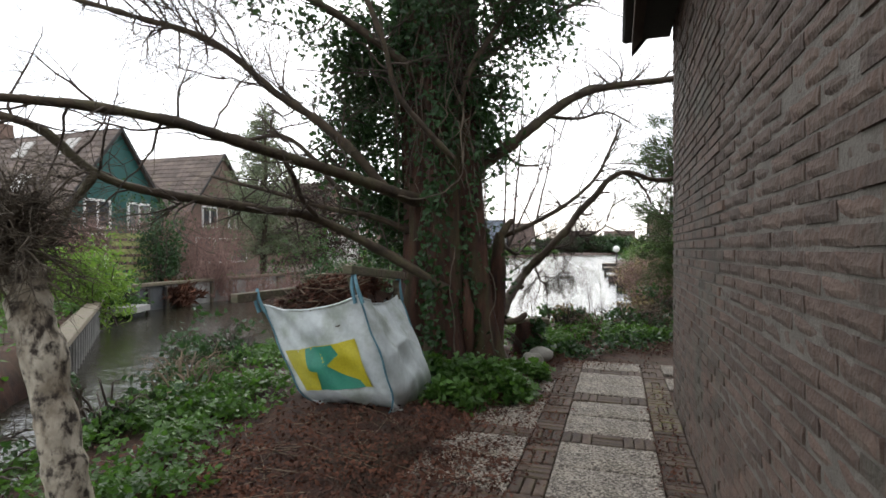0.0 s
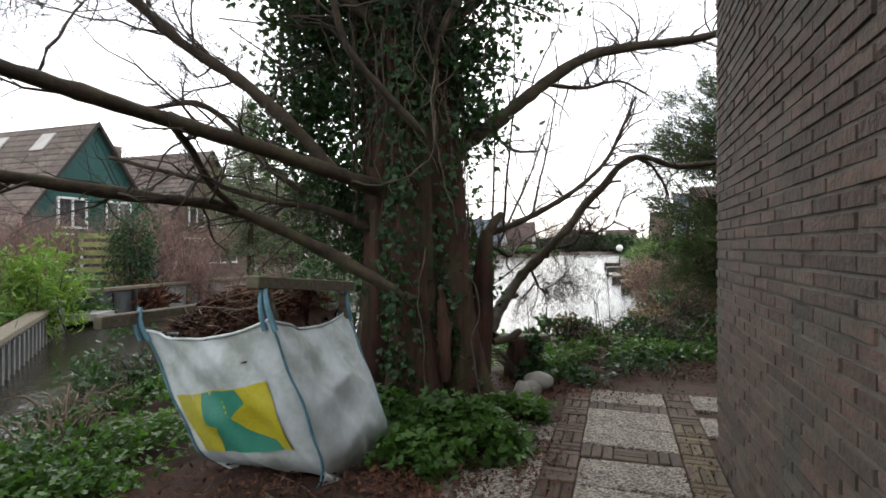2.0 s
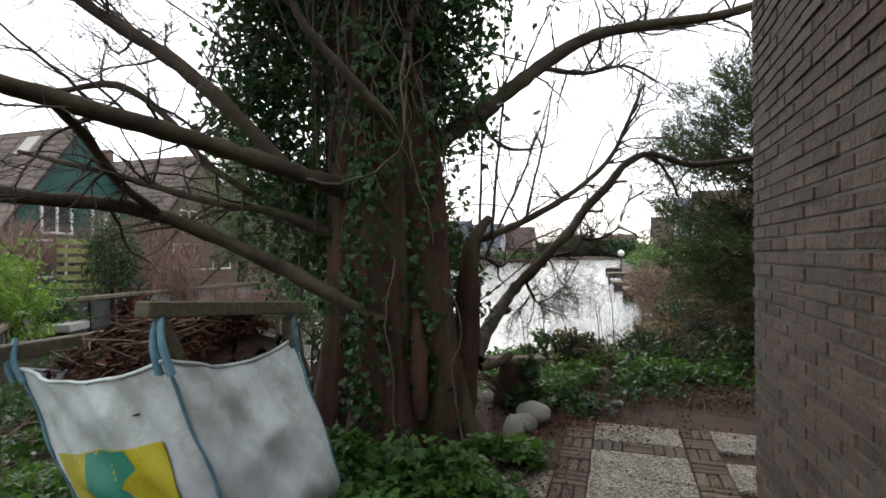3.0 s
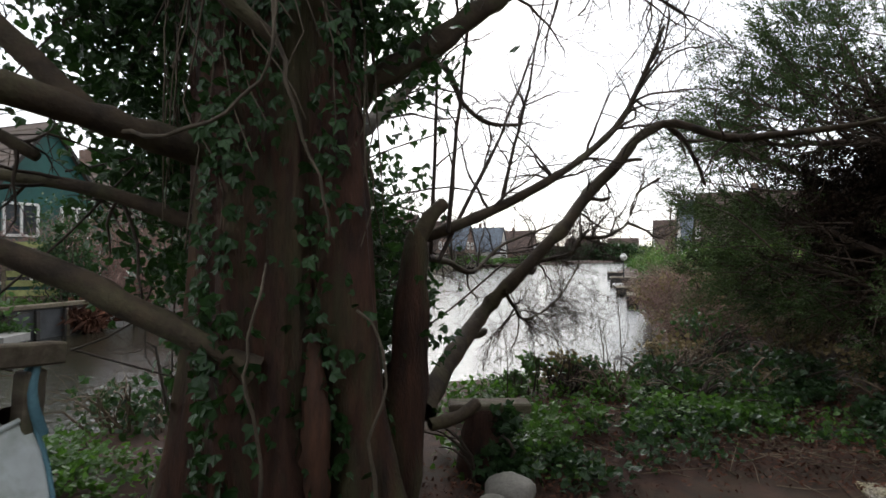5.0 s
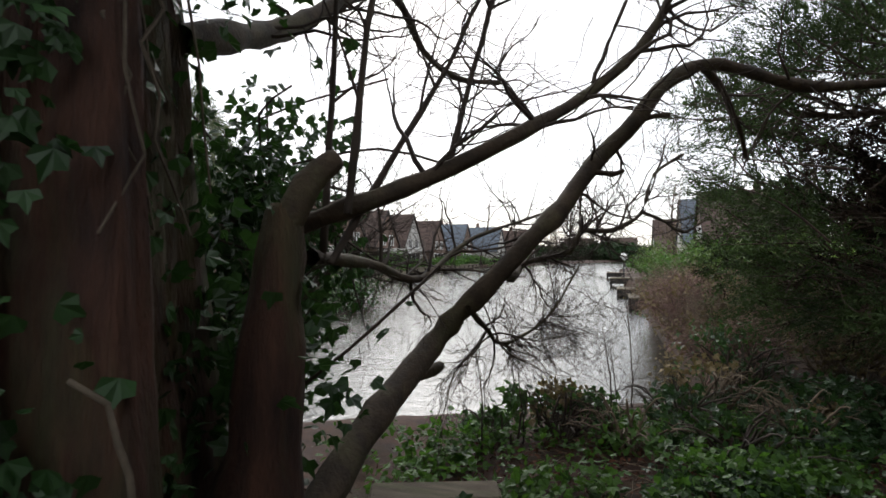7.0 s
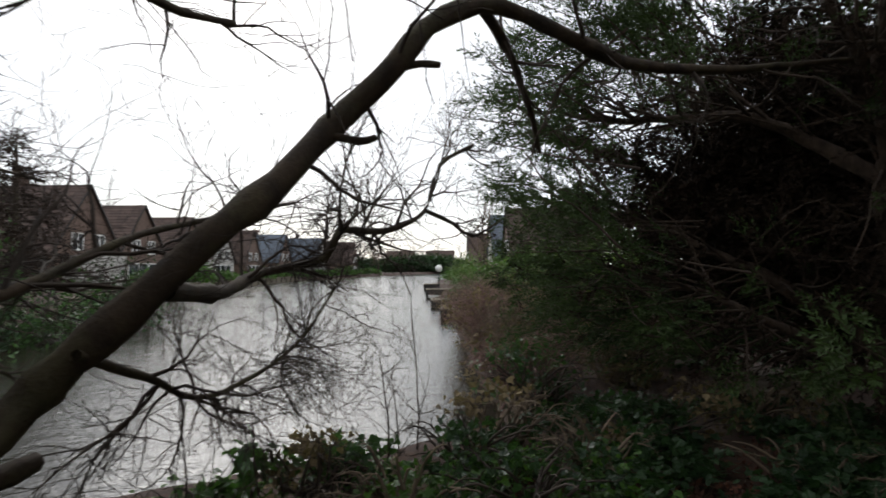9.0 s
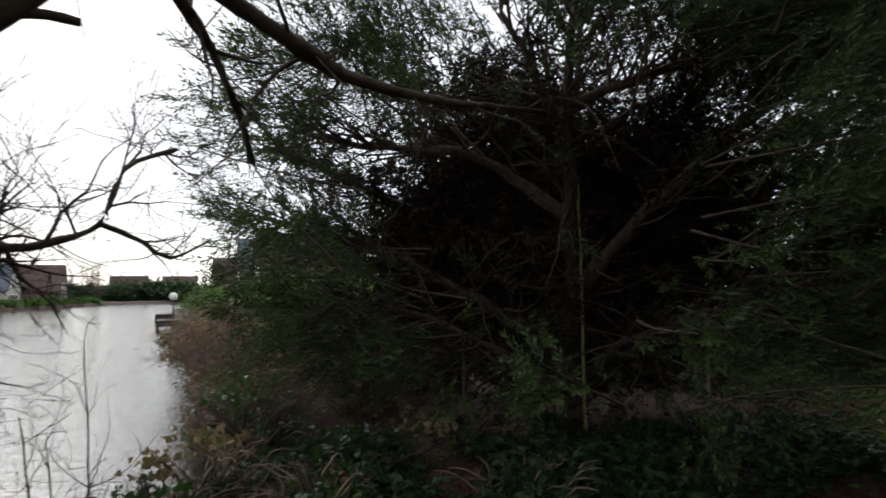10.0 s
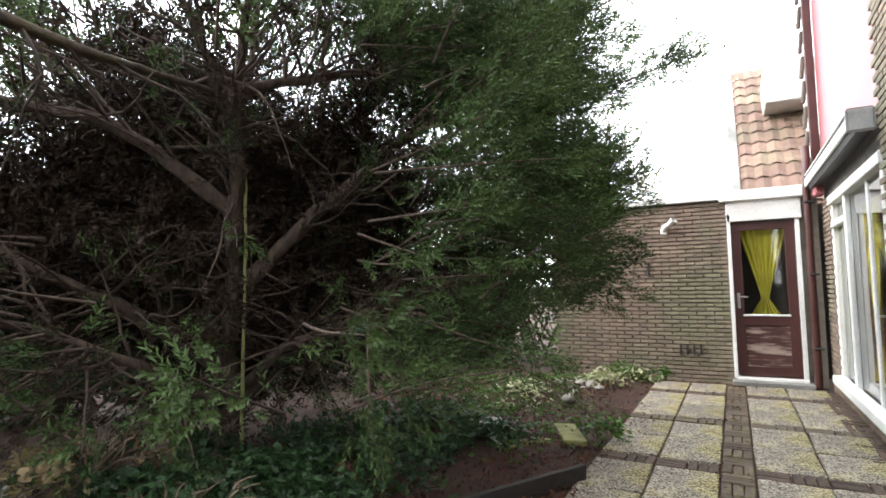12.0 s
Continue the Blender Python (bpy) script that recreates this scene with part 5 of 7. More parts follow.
cover("fallen_leaves", "brown leaf litter over bare soil", LITTER, PLAIN_LEAF, 34000,
      [(-1.4, 2.6, 1.0, 1.2, 0.0), (-1.5, 2.6, 1.3, 1.6, 0.0), (-2.2, 1.6, 0.9, 1.0, 0.0), (-1.2, 4.6, 0.5, 0.8, 0.0), (-0.9, 6.2, 0.5, 0.5, 0.0), (5.6, 8.4, 1.2, 1.2, 0.0), (3.5, 7.4, 1.5, 0.5, 0.0), (1.2, 7.3, 1.0, 0.7, 0.0), (7.0, 8.2, 1.0, 1.0, 0.0), (6.2, 9.4, 1.4, 0.8, 0.0), (-0.4, 7.6, 1.2, 0.9, 0.0), (0.8, 8.6, 1.0, 0.7, 0.0), (2.6, 8.6, 1.6, 1.0, 0.0)], (0.02, 0.05), 45, 0.01, "leaf litter", 0.35, -0.6)


cover("path_leaves", "brown leaves and needles trodden into the paving", LITTER, PLAIN_LEAF, 24000,
      [(-1.05, 2.4, 0.30, 2.4, 0.0), (-0.95, 4.4, 0.45, 1.2, 0.0), (-0.95, 3.6, 0.45, 1.4, 0.0), (-0.5, 3.2, 0.14, 3.0, 0.0), (0.34, 3.2, 0.12, 2.6, 0.0), (-0.3, 6.2, 0.8, 0.3, 0.0), (4.5, 7.0, 3.4, 0.22, 0.0), (5.2, 6.1, 3.0, 0.12, 0.0), (7.9, 6.2, 0.4, 0.9, 0.0), (6.2, 5.2, 1.6, 0.1, 0.0)], (0.012, 0.035), 48, 0.008, "leaf litter", 0.3, -0.1, True)


def sticks(n, spots, seed):
    rng = np.random.default_rng(seed)
    s = Soup()
    for x, y, a, b in spots:
        for _ in range(n):
            c = np.array([x + a * rng.uniform(-1, 1), y + b * rng.uniform(-1, 1), 0])
            d = rng.normal(size=3) * np.array([1, 1, 0.06])
            d /= np.linalg.norm(d)
            ln = rng.uniform(0.06, 0.28)
            p = spline([c - d * ln, c + rng.normal(size=3) * 0.03 * np.array([1, 1, 0]), c + d * ln], 0.05)
            p[:, 2] = land(p[:, 0], p[:, 1]) + 0.015 + 0.02 * rng.random()
            s.tube(p, np.full(len(p), rng.uniform(0.0015, 0.004)), 4)
    tagged(part("fallen_twigs", s, PALE_TWIG, smooth=True), "thin dry twigs strewn over the soil", "twigs", kind="stuff")


sticks(95, [(-1.6, 2.6, 0.9, 1.0), (-2.4, 1.8, 0.8, 0.9), (5.5, 8.2, 1.2, 0.9), (1.8, 8.0, 1.5, 0.8), (0.2, 8.0, 1.2, 0.8), (0.5, 7.4, 1.0, 0.6)], 46)


# ---- round stones by the tree ----
def stone(at, size, seed, label):
    bm = bmesh.new()
    bmesh.ops.create_icosphere(bm, subdivisions=3, radius=1)
    for v in bm.verts:
        k = 1 + 0.13 * noise.noise(v.co * 1.3 + Vector((seed, 0, 0))) + 0.04 * noise.noise(v.co * 4)
        v.co = Vector((v.co.x * size[0], v.co.y * size[1], v.co.z * size[2])) * k
    bmesh.ops.translate(bm, vec=at, verts=bm.verts)
    tagged(part("boulder", bm, STONE, smooth=True), label, "stone", "stones by the tree")


stone(g(1.12, 6.12, 0.07), (0.14, 0.11, 0.09), 1, "smooth grey-white boulder beside the tree")
stone(g(1.02, 5.95, 0.04), (0.10, 0.09, 0.08), 5, "small mossy boulder beside the tree")
stone(g(0.92, 5.75, 0.06), (0.08, 0.09, 0.11), 9, "brown boulder half sunk in leaves")


# ---- pollarded birch at the start ----
def birch():
    rng = np.random.default_rng(51)
    tree = thing("birch", g(-1.56, 2.25, 0), "short pollarded birch with a twiggy head", "tree")
    s = Soup()
    p, r = limb(s, gs((-1.52, 2.25, -0.1), (-1.60, 2.27, 0.3), (-1.70, 2.3, 0.75), (-1.82, 2.3, 1.2)), 0.085, 0.078, rng, 16, 0.003, 0.05)
    part("trunk", s, BIRCH, tree, "peeling pale birch bark", True)
    head = np.array(g(-1.88, 2.3, 1.32))
    s = Soup()
    limb(s, [head - np.array([0, 0, 0.14]), head, head + np.array([-0.05, 0, 0.12])], 0.10, 0.05, rng, 12, 0.004, 0.04)
    part("knob", s, LIMB_BARK, tree, "", True)
    s = Soup()
    base = np.array([head + 0.06 * d for d in unit(rng, 40)])
    twigs(s, base, np.full(40, 0.016), rng, 70, 0.4, 2, 1.6, 0.35, -0.05, 0.0, 0.008)
    part("twig_mass", s, VINE_BARK, tree, "", True, "stuff")


birch()


# ---- garage door, fittings and the wall beside it ----
YELLOW_CLOTH = surface("yellow_curtain", (0.50, 0.42, 0.03), (0.66, 0.58, 0.08), 4.0, 0.85, 0.2, 60.0)
GREY_CLOTH = surface("grey_curtain", (0.42, 0.44, 0.45), (0.6, 0.62, 0.62), 4.0, 0.85, 0.2, 60.0)
PEELED = surface("peeled_brown_paint", (0.05, 0.017, 0.015), (0.09, 0.03, 0.026), 4.0, 0.5, 0.2, 50.0, stain=(0.42, 0.33, 0.28), amount=0.9, stain_scale=3.5, stretch=(1, 0.6, 5))
DOOR_A, DOOR_B, DOOR_LO, DOOR_HI = 5.31, 6.09, 0.09, 2.12


def curtain(x, y0, y1, z0, z1, parent, material, axis="y", waist=0.0, name="curtain"):
    """Hanging cloth in folds, drawn in at its waist."""
    s = Soup()
    n, k = 40, 14
    v = []
    for i in range(n + 1):
        for j in range(k + 1):
            a, h = i / n, j / k
            spread = min(1.0, abs(h - 0.22) / (0.78 if h > 0.22 else 0.34))
            c = 0.5 + (a - 0.5) * (1 - waist * (1 - spread))
            along = y0 + (y1 - y0) * c
            off = 0.02 * math.sin(a * 44 + 0.6 * math.sin(5 * h))
            z = z0 + (z1 - z0) * h
            v.append((x + off, along, z) if axis == "y" else (along, x + off, z))
    s.add(v, [(i * (k + 1) + j, (i + 1) * (k + 1) + j, (i + 1) * (k + 1) + j + 1, i * (k + 1) + j + 1) for i in range(n) for j in range(k)])
    return part(name, s, material, parent, "", True)


def garage_door():
    x = FAR_X + 0.04
    door = thing("garage_door", (x, 5.7, DOOR_LO), "brown half-glazed door with peeling paint, closed", "door")
    yc, w = (DOOR_A + DOOR_B) / 2, DOOR_B - DOOR_A
    frame_part = part("frame", joined(box((x - 0.01, DOOR_A + 0.02, 1.15), (0.1, 0.05, 2.14)), box((x - 0.02, DOOR_B + 0.005, 1.15), (0.12, 0.045, 2.14), 0.004), box((x - 0.02, yc, 2.27), (0.12, w + 0.06, 0.29), 0.004)), WHITE_PAINT, door, "white painted frame")
    part("threshold", box((x - 0.03, yc, DOOR_LO - 0.02), (0.16, w, 0.05), 0.004), WHITE_PAINT, door)
    part("step", box((x - 0.12, yc, 0.035), (0.28, w + 0.1, 0.06), 0.008), CONCRETE, door, "grey concrete step")
    inner0, inner1 = DOOR_A + 0.05, DOOR_B - 0.02
    leaf = part("leaf", joined(box((x, inner0 + 0.055, 1.12), (0.045, 0.11, 2.0), 0.004), box((x, inner1 - 0.055, 1.12), (0.045, 0.11, 2.0), 0.004),
                               box((x, (inner0 + inner1) / 2, 2.06), (0.044, inner1 - inner0 - 0.2, 0.11), 0.004), box((x, (inner0 + inner1) / 2, 0.82), (0.044, inner1 - inner0 - 0.2, 0.12), 0.004),
                               box((x, (inner0 + inner1) / 2, 0.17), (0.044, inner1 - inner0 - 0.2, 0.12), 0.004)), BROWN_PAINT, door)
    part("panel", box((x + 0.008, (inner0 + inner1) / 2, 0.50), (0.02, inner1 - inner0 - 0.2, 0.54), 0.003), PEELED, door, "lower panel with flaked paint")
    part("bead", box((x - 0.02, (inner0 + inner1) / 2, 0.89), (0.03, inner1 - inner0 - 0.18, 0.025), 0.004), WHITE_PAINT, leaf)
    pane = part("pane", box((x + 0.005, (inner0 + inner1) / 2, 1.44), (0.006, inner1 - inner0 - 0.22, 1.14)), GLASS, door)
    pane.visible_shadow = False
    curtain(x + 0.10, inner0 + 0.08, inner1 - 0.08, 0.85, 2.03, door, YELLOW_CLOTH, "y", 0.85)
    handle = part("handle", joined(box((x - 0.03, inner1 - 0.05, 1.08), (0.012, 0.035, 0.2), 0.004), box((x - 0.065, inner1 - 0.10, 1.13), (0.02, 0.12, 0.02), 0.006), box((x - 0.05, inner1 - 0.05, 1.13), (0.04, 0.02, 0.02), 0.004)), METAL, door, "metal lever handle")
    # added dark sheet behind the glazing, in place of the dim garage inside
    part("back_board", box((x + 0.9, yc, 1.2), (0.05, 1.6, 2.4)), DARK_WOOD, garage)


garage_door()
part("roof_edge", box((FAR_X - 0.01, 5.72, 2.46), (0.16, 0.95, 0.14), 0.008), WHITE_PAINT, garage)
lamp = thing("wall_lamp", (FAR_X - 0.08, 6.8, 2.12), "white bulkhead lamp on the garage wall", "lamp")
s = Soup()
s.tube([(FAR_X - 0.02, 6.90, 2.06), (FAR_X - 0.06, 6.88, 2.10), (FAR_X - 0.12, 6.81, 2.14), (FAR_X - 0.16, 6.75, 2.19)], [0.03, 0.045, 0.035, 0.05], 12)
part("body", s, WHITE_PAINT, lamp, "", True)
part("wall_plate", box((FAR_X - 0.005, 6.90, 2.05), (0.03, 0.09, 0.09), 0.01), WHITE_PAINT, lamp)
hook = tagged(part("wall_bracket", box((FAR_X - 0.02, 7.12, 1.52), (0.03, 0.03, 0.2), 0.006), DARK_METAL), "dark metal bracket on the garage wall", "bracket")
vent = thing("wall_vent", (FAR_X, 6.75, 0.42), "row of dark ventilation slots in the brickwork", "vent")
for k in range(4):
    part("slot", box((FAR_X - 0.01, 6.5 + k * 0.085, 0.42), (0.03, 0.025, 0.14), 0.003), DARK_METAL, vent)
pipe = thing("downpipe", (FAR_X - 0.12, 5.22, 0), "brown rainwater downpipe with brackets", "pipe")
s = Soup()
s.tube([(FAR_X - 0.12, 5.22, 0.02), (FAR_X - 0.12, 5.22, 1.2), (FAR_X - 0.12, 5.22, 2.46), (FAR_X - 0.11, 5.2, 2.9), (FAR_X - 0.05, 5.2, 3.0)], [0.042] * 5, 14)
part("pipe", s, BROWN_PAINT, pipe, "", True)
for z in (0.5, 1.4, 2.3):
    part("bracket", box((FAR_X - 0.12, 5.2, z), (0.11, 0.11, 0.025), 0.006), DARK_METAL, pipe)
tagged(part("red_alarm_box", box((FAR_X - 0.3, FRONT_Y + 0.06, 2.42), (0.2, 0.1, 0.16), 0.012), RED_PANEL), "small red box under the awning", "box")
awning = thing("awning", (6.8, FRONT_Y + 0.15, 2.5), "rolled-up awning in a white cassette over the doors", "awning")
part("cassette", prism([(FRONT_Y + 0.02, 2.46), (FRONT_Y + 0.13, 2.44), (FRONT_Y + 0.16, 2.50), (FRONT_Y + 0.13, 2.60), (FRONT_Y + 0.02, 2.62)], "x", 5.36, 8.2), DARK_METAL, awning, "dark underside of the cassette")
part("front_rail", box((6.78, FRONT_Y + 0.165, 2.53), (2.86, 0.025, 0.10), 0.008), WHITE_PAINT, awning)
part("cover", box((6.78, FRONT_Y + 0.09, 2.632), (2.86, 0.16, 0.016), 0.004), WHITE_PAINT, awning)
part("end_plate", box((5.34, FRONT_Y + 0.095, 2.54), (0.03, 0.19, 0.19), 0.02), METAL, awning)
curtain(FRONT_Y - 0.3, 6.95, 7.72, 0.25, 2.15, slider, YELLOW_CLOTH, "x", 0.75)
curtain(FRONT_Y - 0.32, 5.42, 5.75, 0.25, 2.15, slider, GREY_CLOTH, "x", 0.0)


# ---- houses ----
def roof_rows(xa, xb, y0, z0, y1, z1, step, axis="x", thick=0.05):
    """Courses of tiles up one slope, each lapped over the one below."""
    s = Soup()
    n = max(3, int(math.hypot(y1 - y0, z1 - z0) / step))
    nx = max(2, int(abs(xb - xa) / 0.9))
    for k in range(n):
        a, b = k / n, (k + 1.12) / n
        ya, za, yb, zb = y0 + (y1 - y0) * a, z0 + (z1 - z0) * a, y0 + (y1 - y0) * b, z0 + (z1 - z0) * b
        for i in range(nx):
            p, q = xa + (xb - xa) * i / nx, xa + (xb - xa) * (i + 1) / nx
            lift = thick + 0.008 * ((i * 7 + k * 3) % 3)
            v = [(p, ya, za + lift), (q, ya, za + lift), (q, yb, zb), (p, yb, zb), (p, ya, za - 0.05), (q, ya, za - 0.05), (q, yb, zb - 0.08), (p, yb, zb - 0.08)]
            if axis == "y":
                v = [(c[1], c[0], c[2]) for c in v]
            s.add(v, [(0, 1, 2, 3), (4, 5, 1, 0), (1, 5, 6, 2), (4, 0, 3, 7)])
    return s


def window(parent, x, y, z, w, h, panes=2, facing=1, axis="x", shade=None):
    """A white-framed window in a wall across axis."""
    def b(c, s3):
        c, s3 = (c, s3) if axis == "x" else ((c[1], c[0], c[2]), (s3[1], s3[0], s3[2]))
        return box(c, s3, 0.01)
    bars = [b((x, y, z + h / 2), (0.1, w, 0.09)), b((x, y, z - h / 2), (0.14, w + 0.06, 0.09))]
    bars += [b((x, y - w / 2 + k * w / panes, z), (0.1, 0.08, h)) for k in range(panes + 1)]
    win = part("window", joined(*bars), WHITE_PAINT, parent)
    for k in range(panes):
        part("pane", b((x - 0.02 * facing, y - w / 2 + (k + 0.5) * w / panes, z), (0.02, w / panes, h)), shade or DARK_GLASS, win)
    return win


DARK_GLASS = surface("reflecting_glass", (0.03, 0.035, 0.04), (0.06, 0.07, 0.08), 1.0, 0.08, 0.0, 30.0, spec=0.8)
HOUSE_BRICK = surface("far_house_brick", (0.13, 0.085, 0.065), (0.22, 0.15, 0.12), 2.0, 0.9, 0.3, 30.0)
PALE_WALL = surface("pale_house_wall", (0.42, 0.40, 0.37), (0.56, 0.54, 0.5), 1.5, 0.85, 0.2, 30.0)
SLATE = surface("blue_grey_slate", (0.09, 0.11, 0.14), (0.15, 0.18, 0.22), 3.0, 0.6, 0.3, 40.0, per_island=0.3)
BROWN_ROOF = surface("brown_roof", (0.075, 0.05, 0.042), (0.13, 0.09, 0.075), 2.0, 0.85, 0.3, 30.0, per_island=0.4)


def gable_house(x, y, half, length, eave, ridge, wall, roof, label, side=1, windows=True, skylights=False, chimney=True, white_base=False):
    """A house with its ridge along x; the gable at x looks towards side."""
    h = thing("house", (x - side * length / 2, y, 0), label, "house", "houses by the canal")
    x1 = x - side * length
    lo, hi = min(x, x1), max(x, x1)
    part("wall", prism([(y - half, -0.3), (y + half, -0.3), (y + half, eave), (y, ridge), (y - half, eave)], "x", lo, hi), wall, h)
    over = 0.35
    drop = over * (ridge - eave) / half
    for sg in (-1, 1):
        part("roof", roof_rows(lo - 0.2, hi + 0.2, y + sg * (half + over), eave - drop + 0.02, y, ridge + 0.06, 0.34), roof, h)
    for sg in (-1, 1):
        part("verge_board", joined(prism([(y + sg * (half + over), eave - drop - 0.08), (y, ridge - 0.04), (y, ridge + 0.16), (y + sg * (half + over), eave - drop + 0.12)], "x", (x + side * 0.18) if side > 0 else x - 0.23, (x + side * 0.23) if side > 0 else x - 0.18)), DARK_WOOD, h)
    if windows:
        for dy in (-half * 0.33, half * 0.33):
            window(h, x + side * 0.04, y + dy, eave + 0.55, 1.15, 1.15, 2, side)
        window(h, x + side * 0.04, y, 1.2, half * 1.3, 1.4, 3, side)
    if white_base:
        part("white_porch", box((x + side * 0.6, y, 1.2), (1.2, half * 1.5, 2.4), 0.03), PALE_WALL, h, "white ground-floor extension")
    if skylights:
        for px, t in ((2.2, 0.84), (5.0, 0.84), (3.4, 0.48), (7.5, 0.84)):
            yy, zz = y - (half + over) * (1 - t), eave - drop + (ridge - eave + drop) * t
            ang = math.degrees(math.atan2(ridge - eave, half))
            sk = part("skylight", box((x - side * px, yy - 0.03, zz + 0.1), (0.75, 1.0, 0.08), 0.01, 0, ang), PALE_WALL, h)
    if chimney:
        part("chimney", box((x - side * length * 0.55, y + 0.3, ridge + 0.3), (0.6, 0.6, 1.2), 0.03), HOUSE_BRICK, h)
    return h


gable_house(-20.7, 17.8, 3.1, 14, 2.2, 6.45, GREEN_CLAD, ROOF_TILE, "green-clad gabled house under a brown tiled roof", skylights=True)
gable_house(-22.6, 26.5, 3.3, 14, 2.6, 6.9, HOUSE_BRICK, ROOF_TILE, "brick house under a long brown tiled roof")
for y, half, eave, ridge, wall, roof, lab, base, fx in ((44, 3.6, 2.8, 7.4, HOUSE_BRICK, BROWN_ROOF, "brown brick house with a white ground floor", True, -25), (53, 3.6, 2.8, 7.0, HOUSE_BRICK, BROWN_ROOF, "brown brick canal house", False, -26),
                                        (62, 3.4, 2.8, 6.8, HOUSE_BRICK, BROWN_ROOF, "brown brick house with a white porch", True, -26), (73, 3.6, 2.6, 7.2, PALE_WALL, BROWN_ROOF, "pale rendered canal house", False, -27),
                                        (84, 3.6, 2.6, 7.0, HOUSE_BRICK, BROWN_ROOF, "dark brick canal house", False, -27), (97, 4.0, 2.8, 7.2, HOUSE_BRICK, SLATE, "dark brick house under grey slates", False, -26), (112, 4, 2.8, 7.4, PALE_WALL, SLATE, "pale house under grey slates", False, -23),
                                        (128, 4, 2.8, 7.4, HOUSE_BRICK, BROWN_ROOF, "brick house at the canal's bend", False, -19)):
    gable_house(fx, y, half, 9, eave, ridge, wall, roof, lab, white_base=base)
gable_house(6.4, 70, 3.6, 9, 3.0, 7.6, PALE_WALL, SLATE, "house with a steep blue-grey slate roof", side=-1)
gable_house(7.2, 61, 3.2, 9, 3.0, 7.4, HOUSE_BRICK, BROWN_ROOF, "red-brown brick house behind garden shrubs", side=-1)
gable_house(5.0, 92, 3.6, 9, 2.8, 6.8, HOUSE_BRICK, BROWN_ROOF, "brick house beyond the garden trees", side=-1)
for x, y in ((-8, 196), (6, 199), (22, 194)):
    gable_house(x, y, 4.2, 10, 3.0, 7.6, HOUSE_BRICK, BROWN_ROOF, "distant brick house across the canal's end", chimney=False)

# neighbour with a clay-tiled roof behind the garage
nb = thing("neighbour_house", (15, 3.5, 0), "house with an orange clay-tiled roof and a white dormer", "house")
part("wall", prism([(13.0, -0.2), (21.0, -0.2), (21.0, 3.1), (17.0, 7.0), (13.0, 3.1)], "y", 0.0, 5.8), PALE_WALL, nb)
NB = Soup()
for k in range(13):
    a, b = k / 13, (k + 1.15) / 13
    for i in range(20):
        y0, y1 = 0.05 + i * 0.29, 0.05 + (i + 1) * 0.29
        pts = []
        for f in np.linspace(0, 1, 5):
            yy = y0 + (y1 - y0) * f
            hump = 0.05 * math.sin(f * math.pi) ** 2
            pts.append(((12.7 + 4.3 * a, yy, 2.78 + 4.3 * a + 0.10 + hump), (12.7 + 4.3 * b, yy, 2.78 + 4.3 * b + 0.05 + hump)))
        v = [q for pr in pts for q in pr]
        NB.add(v, [(2 * f, 2 * f + 2, 2 * f + 3, 2 * f + 1) for f in range(4)])
        low = [(12.7 + 4.3 * a, y0, 2.78 + 4.3 * a), (12.7 + 4.3 * a, y1, 2.78 + 4.3 * a)]
        NB.add([pts[0][0], pts[4][0], low[1], low[0]], [(0, 1, 2, 3)])
part("roof", NB, ORANGE_TILE, nb, "rows of orange clay pantiles")
part("verge_board", prism([(12.6, 2.55), (17.0, 6.95), (17.0, 7.2), (12.6, 2.85)], "y", 5.85, 6.05), CONCRETE, nb)
part("dormer", box((14.9, 4.75, 5.8), (1.6, 1.0, 0.9), 0.02), PALE_WALL, nb)
part("dormer", box((13.4, 4.3, 4.7), (1.0, 0.5, 1.6), 0.02, 0, 0, 20), WHITE_PAINT, nb)


# ---- quays on the far side of the side channel ----
def quay_line(a, b, top, label, posts, cap, colour, post_mat, seed, wide=0.09):
    """Sheet wall between two places with a capping beam and upright posts."""
    rng = np.random.default_rng(seed)
    a, b = Vector((*a, 0)), Vector((*b, 0))
    d = b - a
    ln, ang = d.length, math.degrees(math.atan2(d.y, d.x))
    q = thing("quay", tuple((a + b) / 2), label, "quay wall")
    m = (a + b) / 2
    n = posts
    for k in range(n):
        c = a + d * ((k + 0.5) / n)
        part("panel", box((c.x, c.y, (top - 1.2) / 2), (ln / n - 0.02, 0.08, top + 1.2), 0.01, ang + rng.normal(0, 0.4)), colour[k % len(colour)], q)
    for k in range(n + 1):
        c = a + d * (k / n)
        off = Vector((d.y, -d.x, 0)).normalized() * 0.09
        part("post", box((c.x + off.x, c.y + off.y, (top - 1.2) / 2), (wide, wide, top + 1.1), 0.008, ang), post_mat, q)
    part("cap", box((m.x, m.y, top + 0.05), (ln + 0.2, 0.28, 0.1), 0.015, ang), cap, q)
    return q


DARK_SHEET = surface("dark_sheet_pile", (0.03, 0.032, 0.035), (0.075, 0.08, 0.085), 3.0, 0.6, 0.3, 40.0)
quay_line((-5.9, 4.15), (-12.55, 10.35), 0.05, "dark sheet-pile quay with pale metal posts", 26, OLD_WOOD, [DARK_SHEET], CONCRETE, 71, 0.04)
quay_line((-12.7, 10.5), (-12.9, 12.6), 0.2, "dark panel quay wall", 3, OLD_WOOD, [DARK_SHEET], DARK_WOOD, 72)
quay_line((-12.9, 12.65), (-13.3, 21.5), 0.2, "grey concrete panel quay wall with a timber cap", 9, OLD_WOOD, [CONCRETE], OLD_WOOD, 73)
tagged(part("stone_slab", prism([(-12.4, 9.9), (-11.6, 10.5), (-11.9, 11.2), (-12.8, 11.1)], "z", -0.35, -0.2), CONCRETE), "flat concrete ledge at the bend of the quay", "ledge")


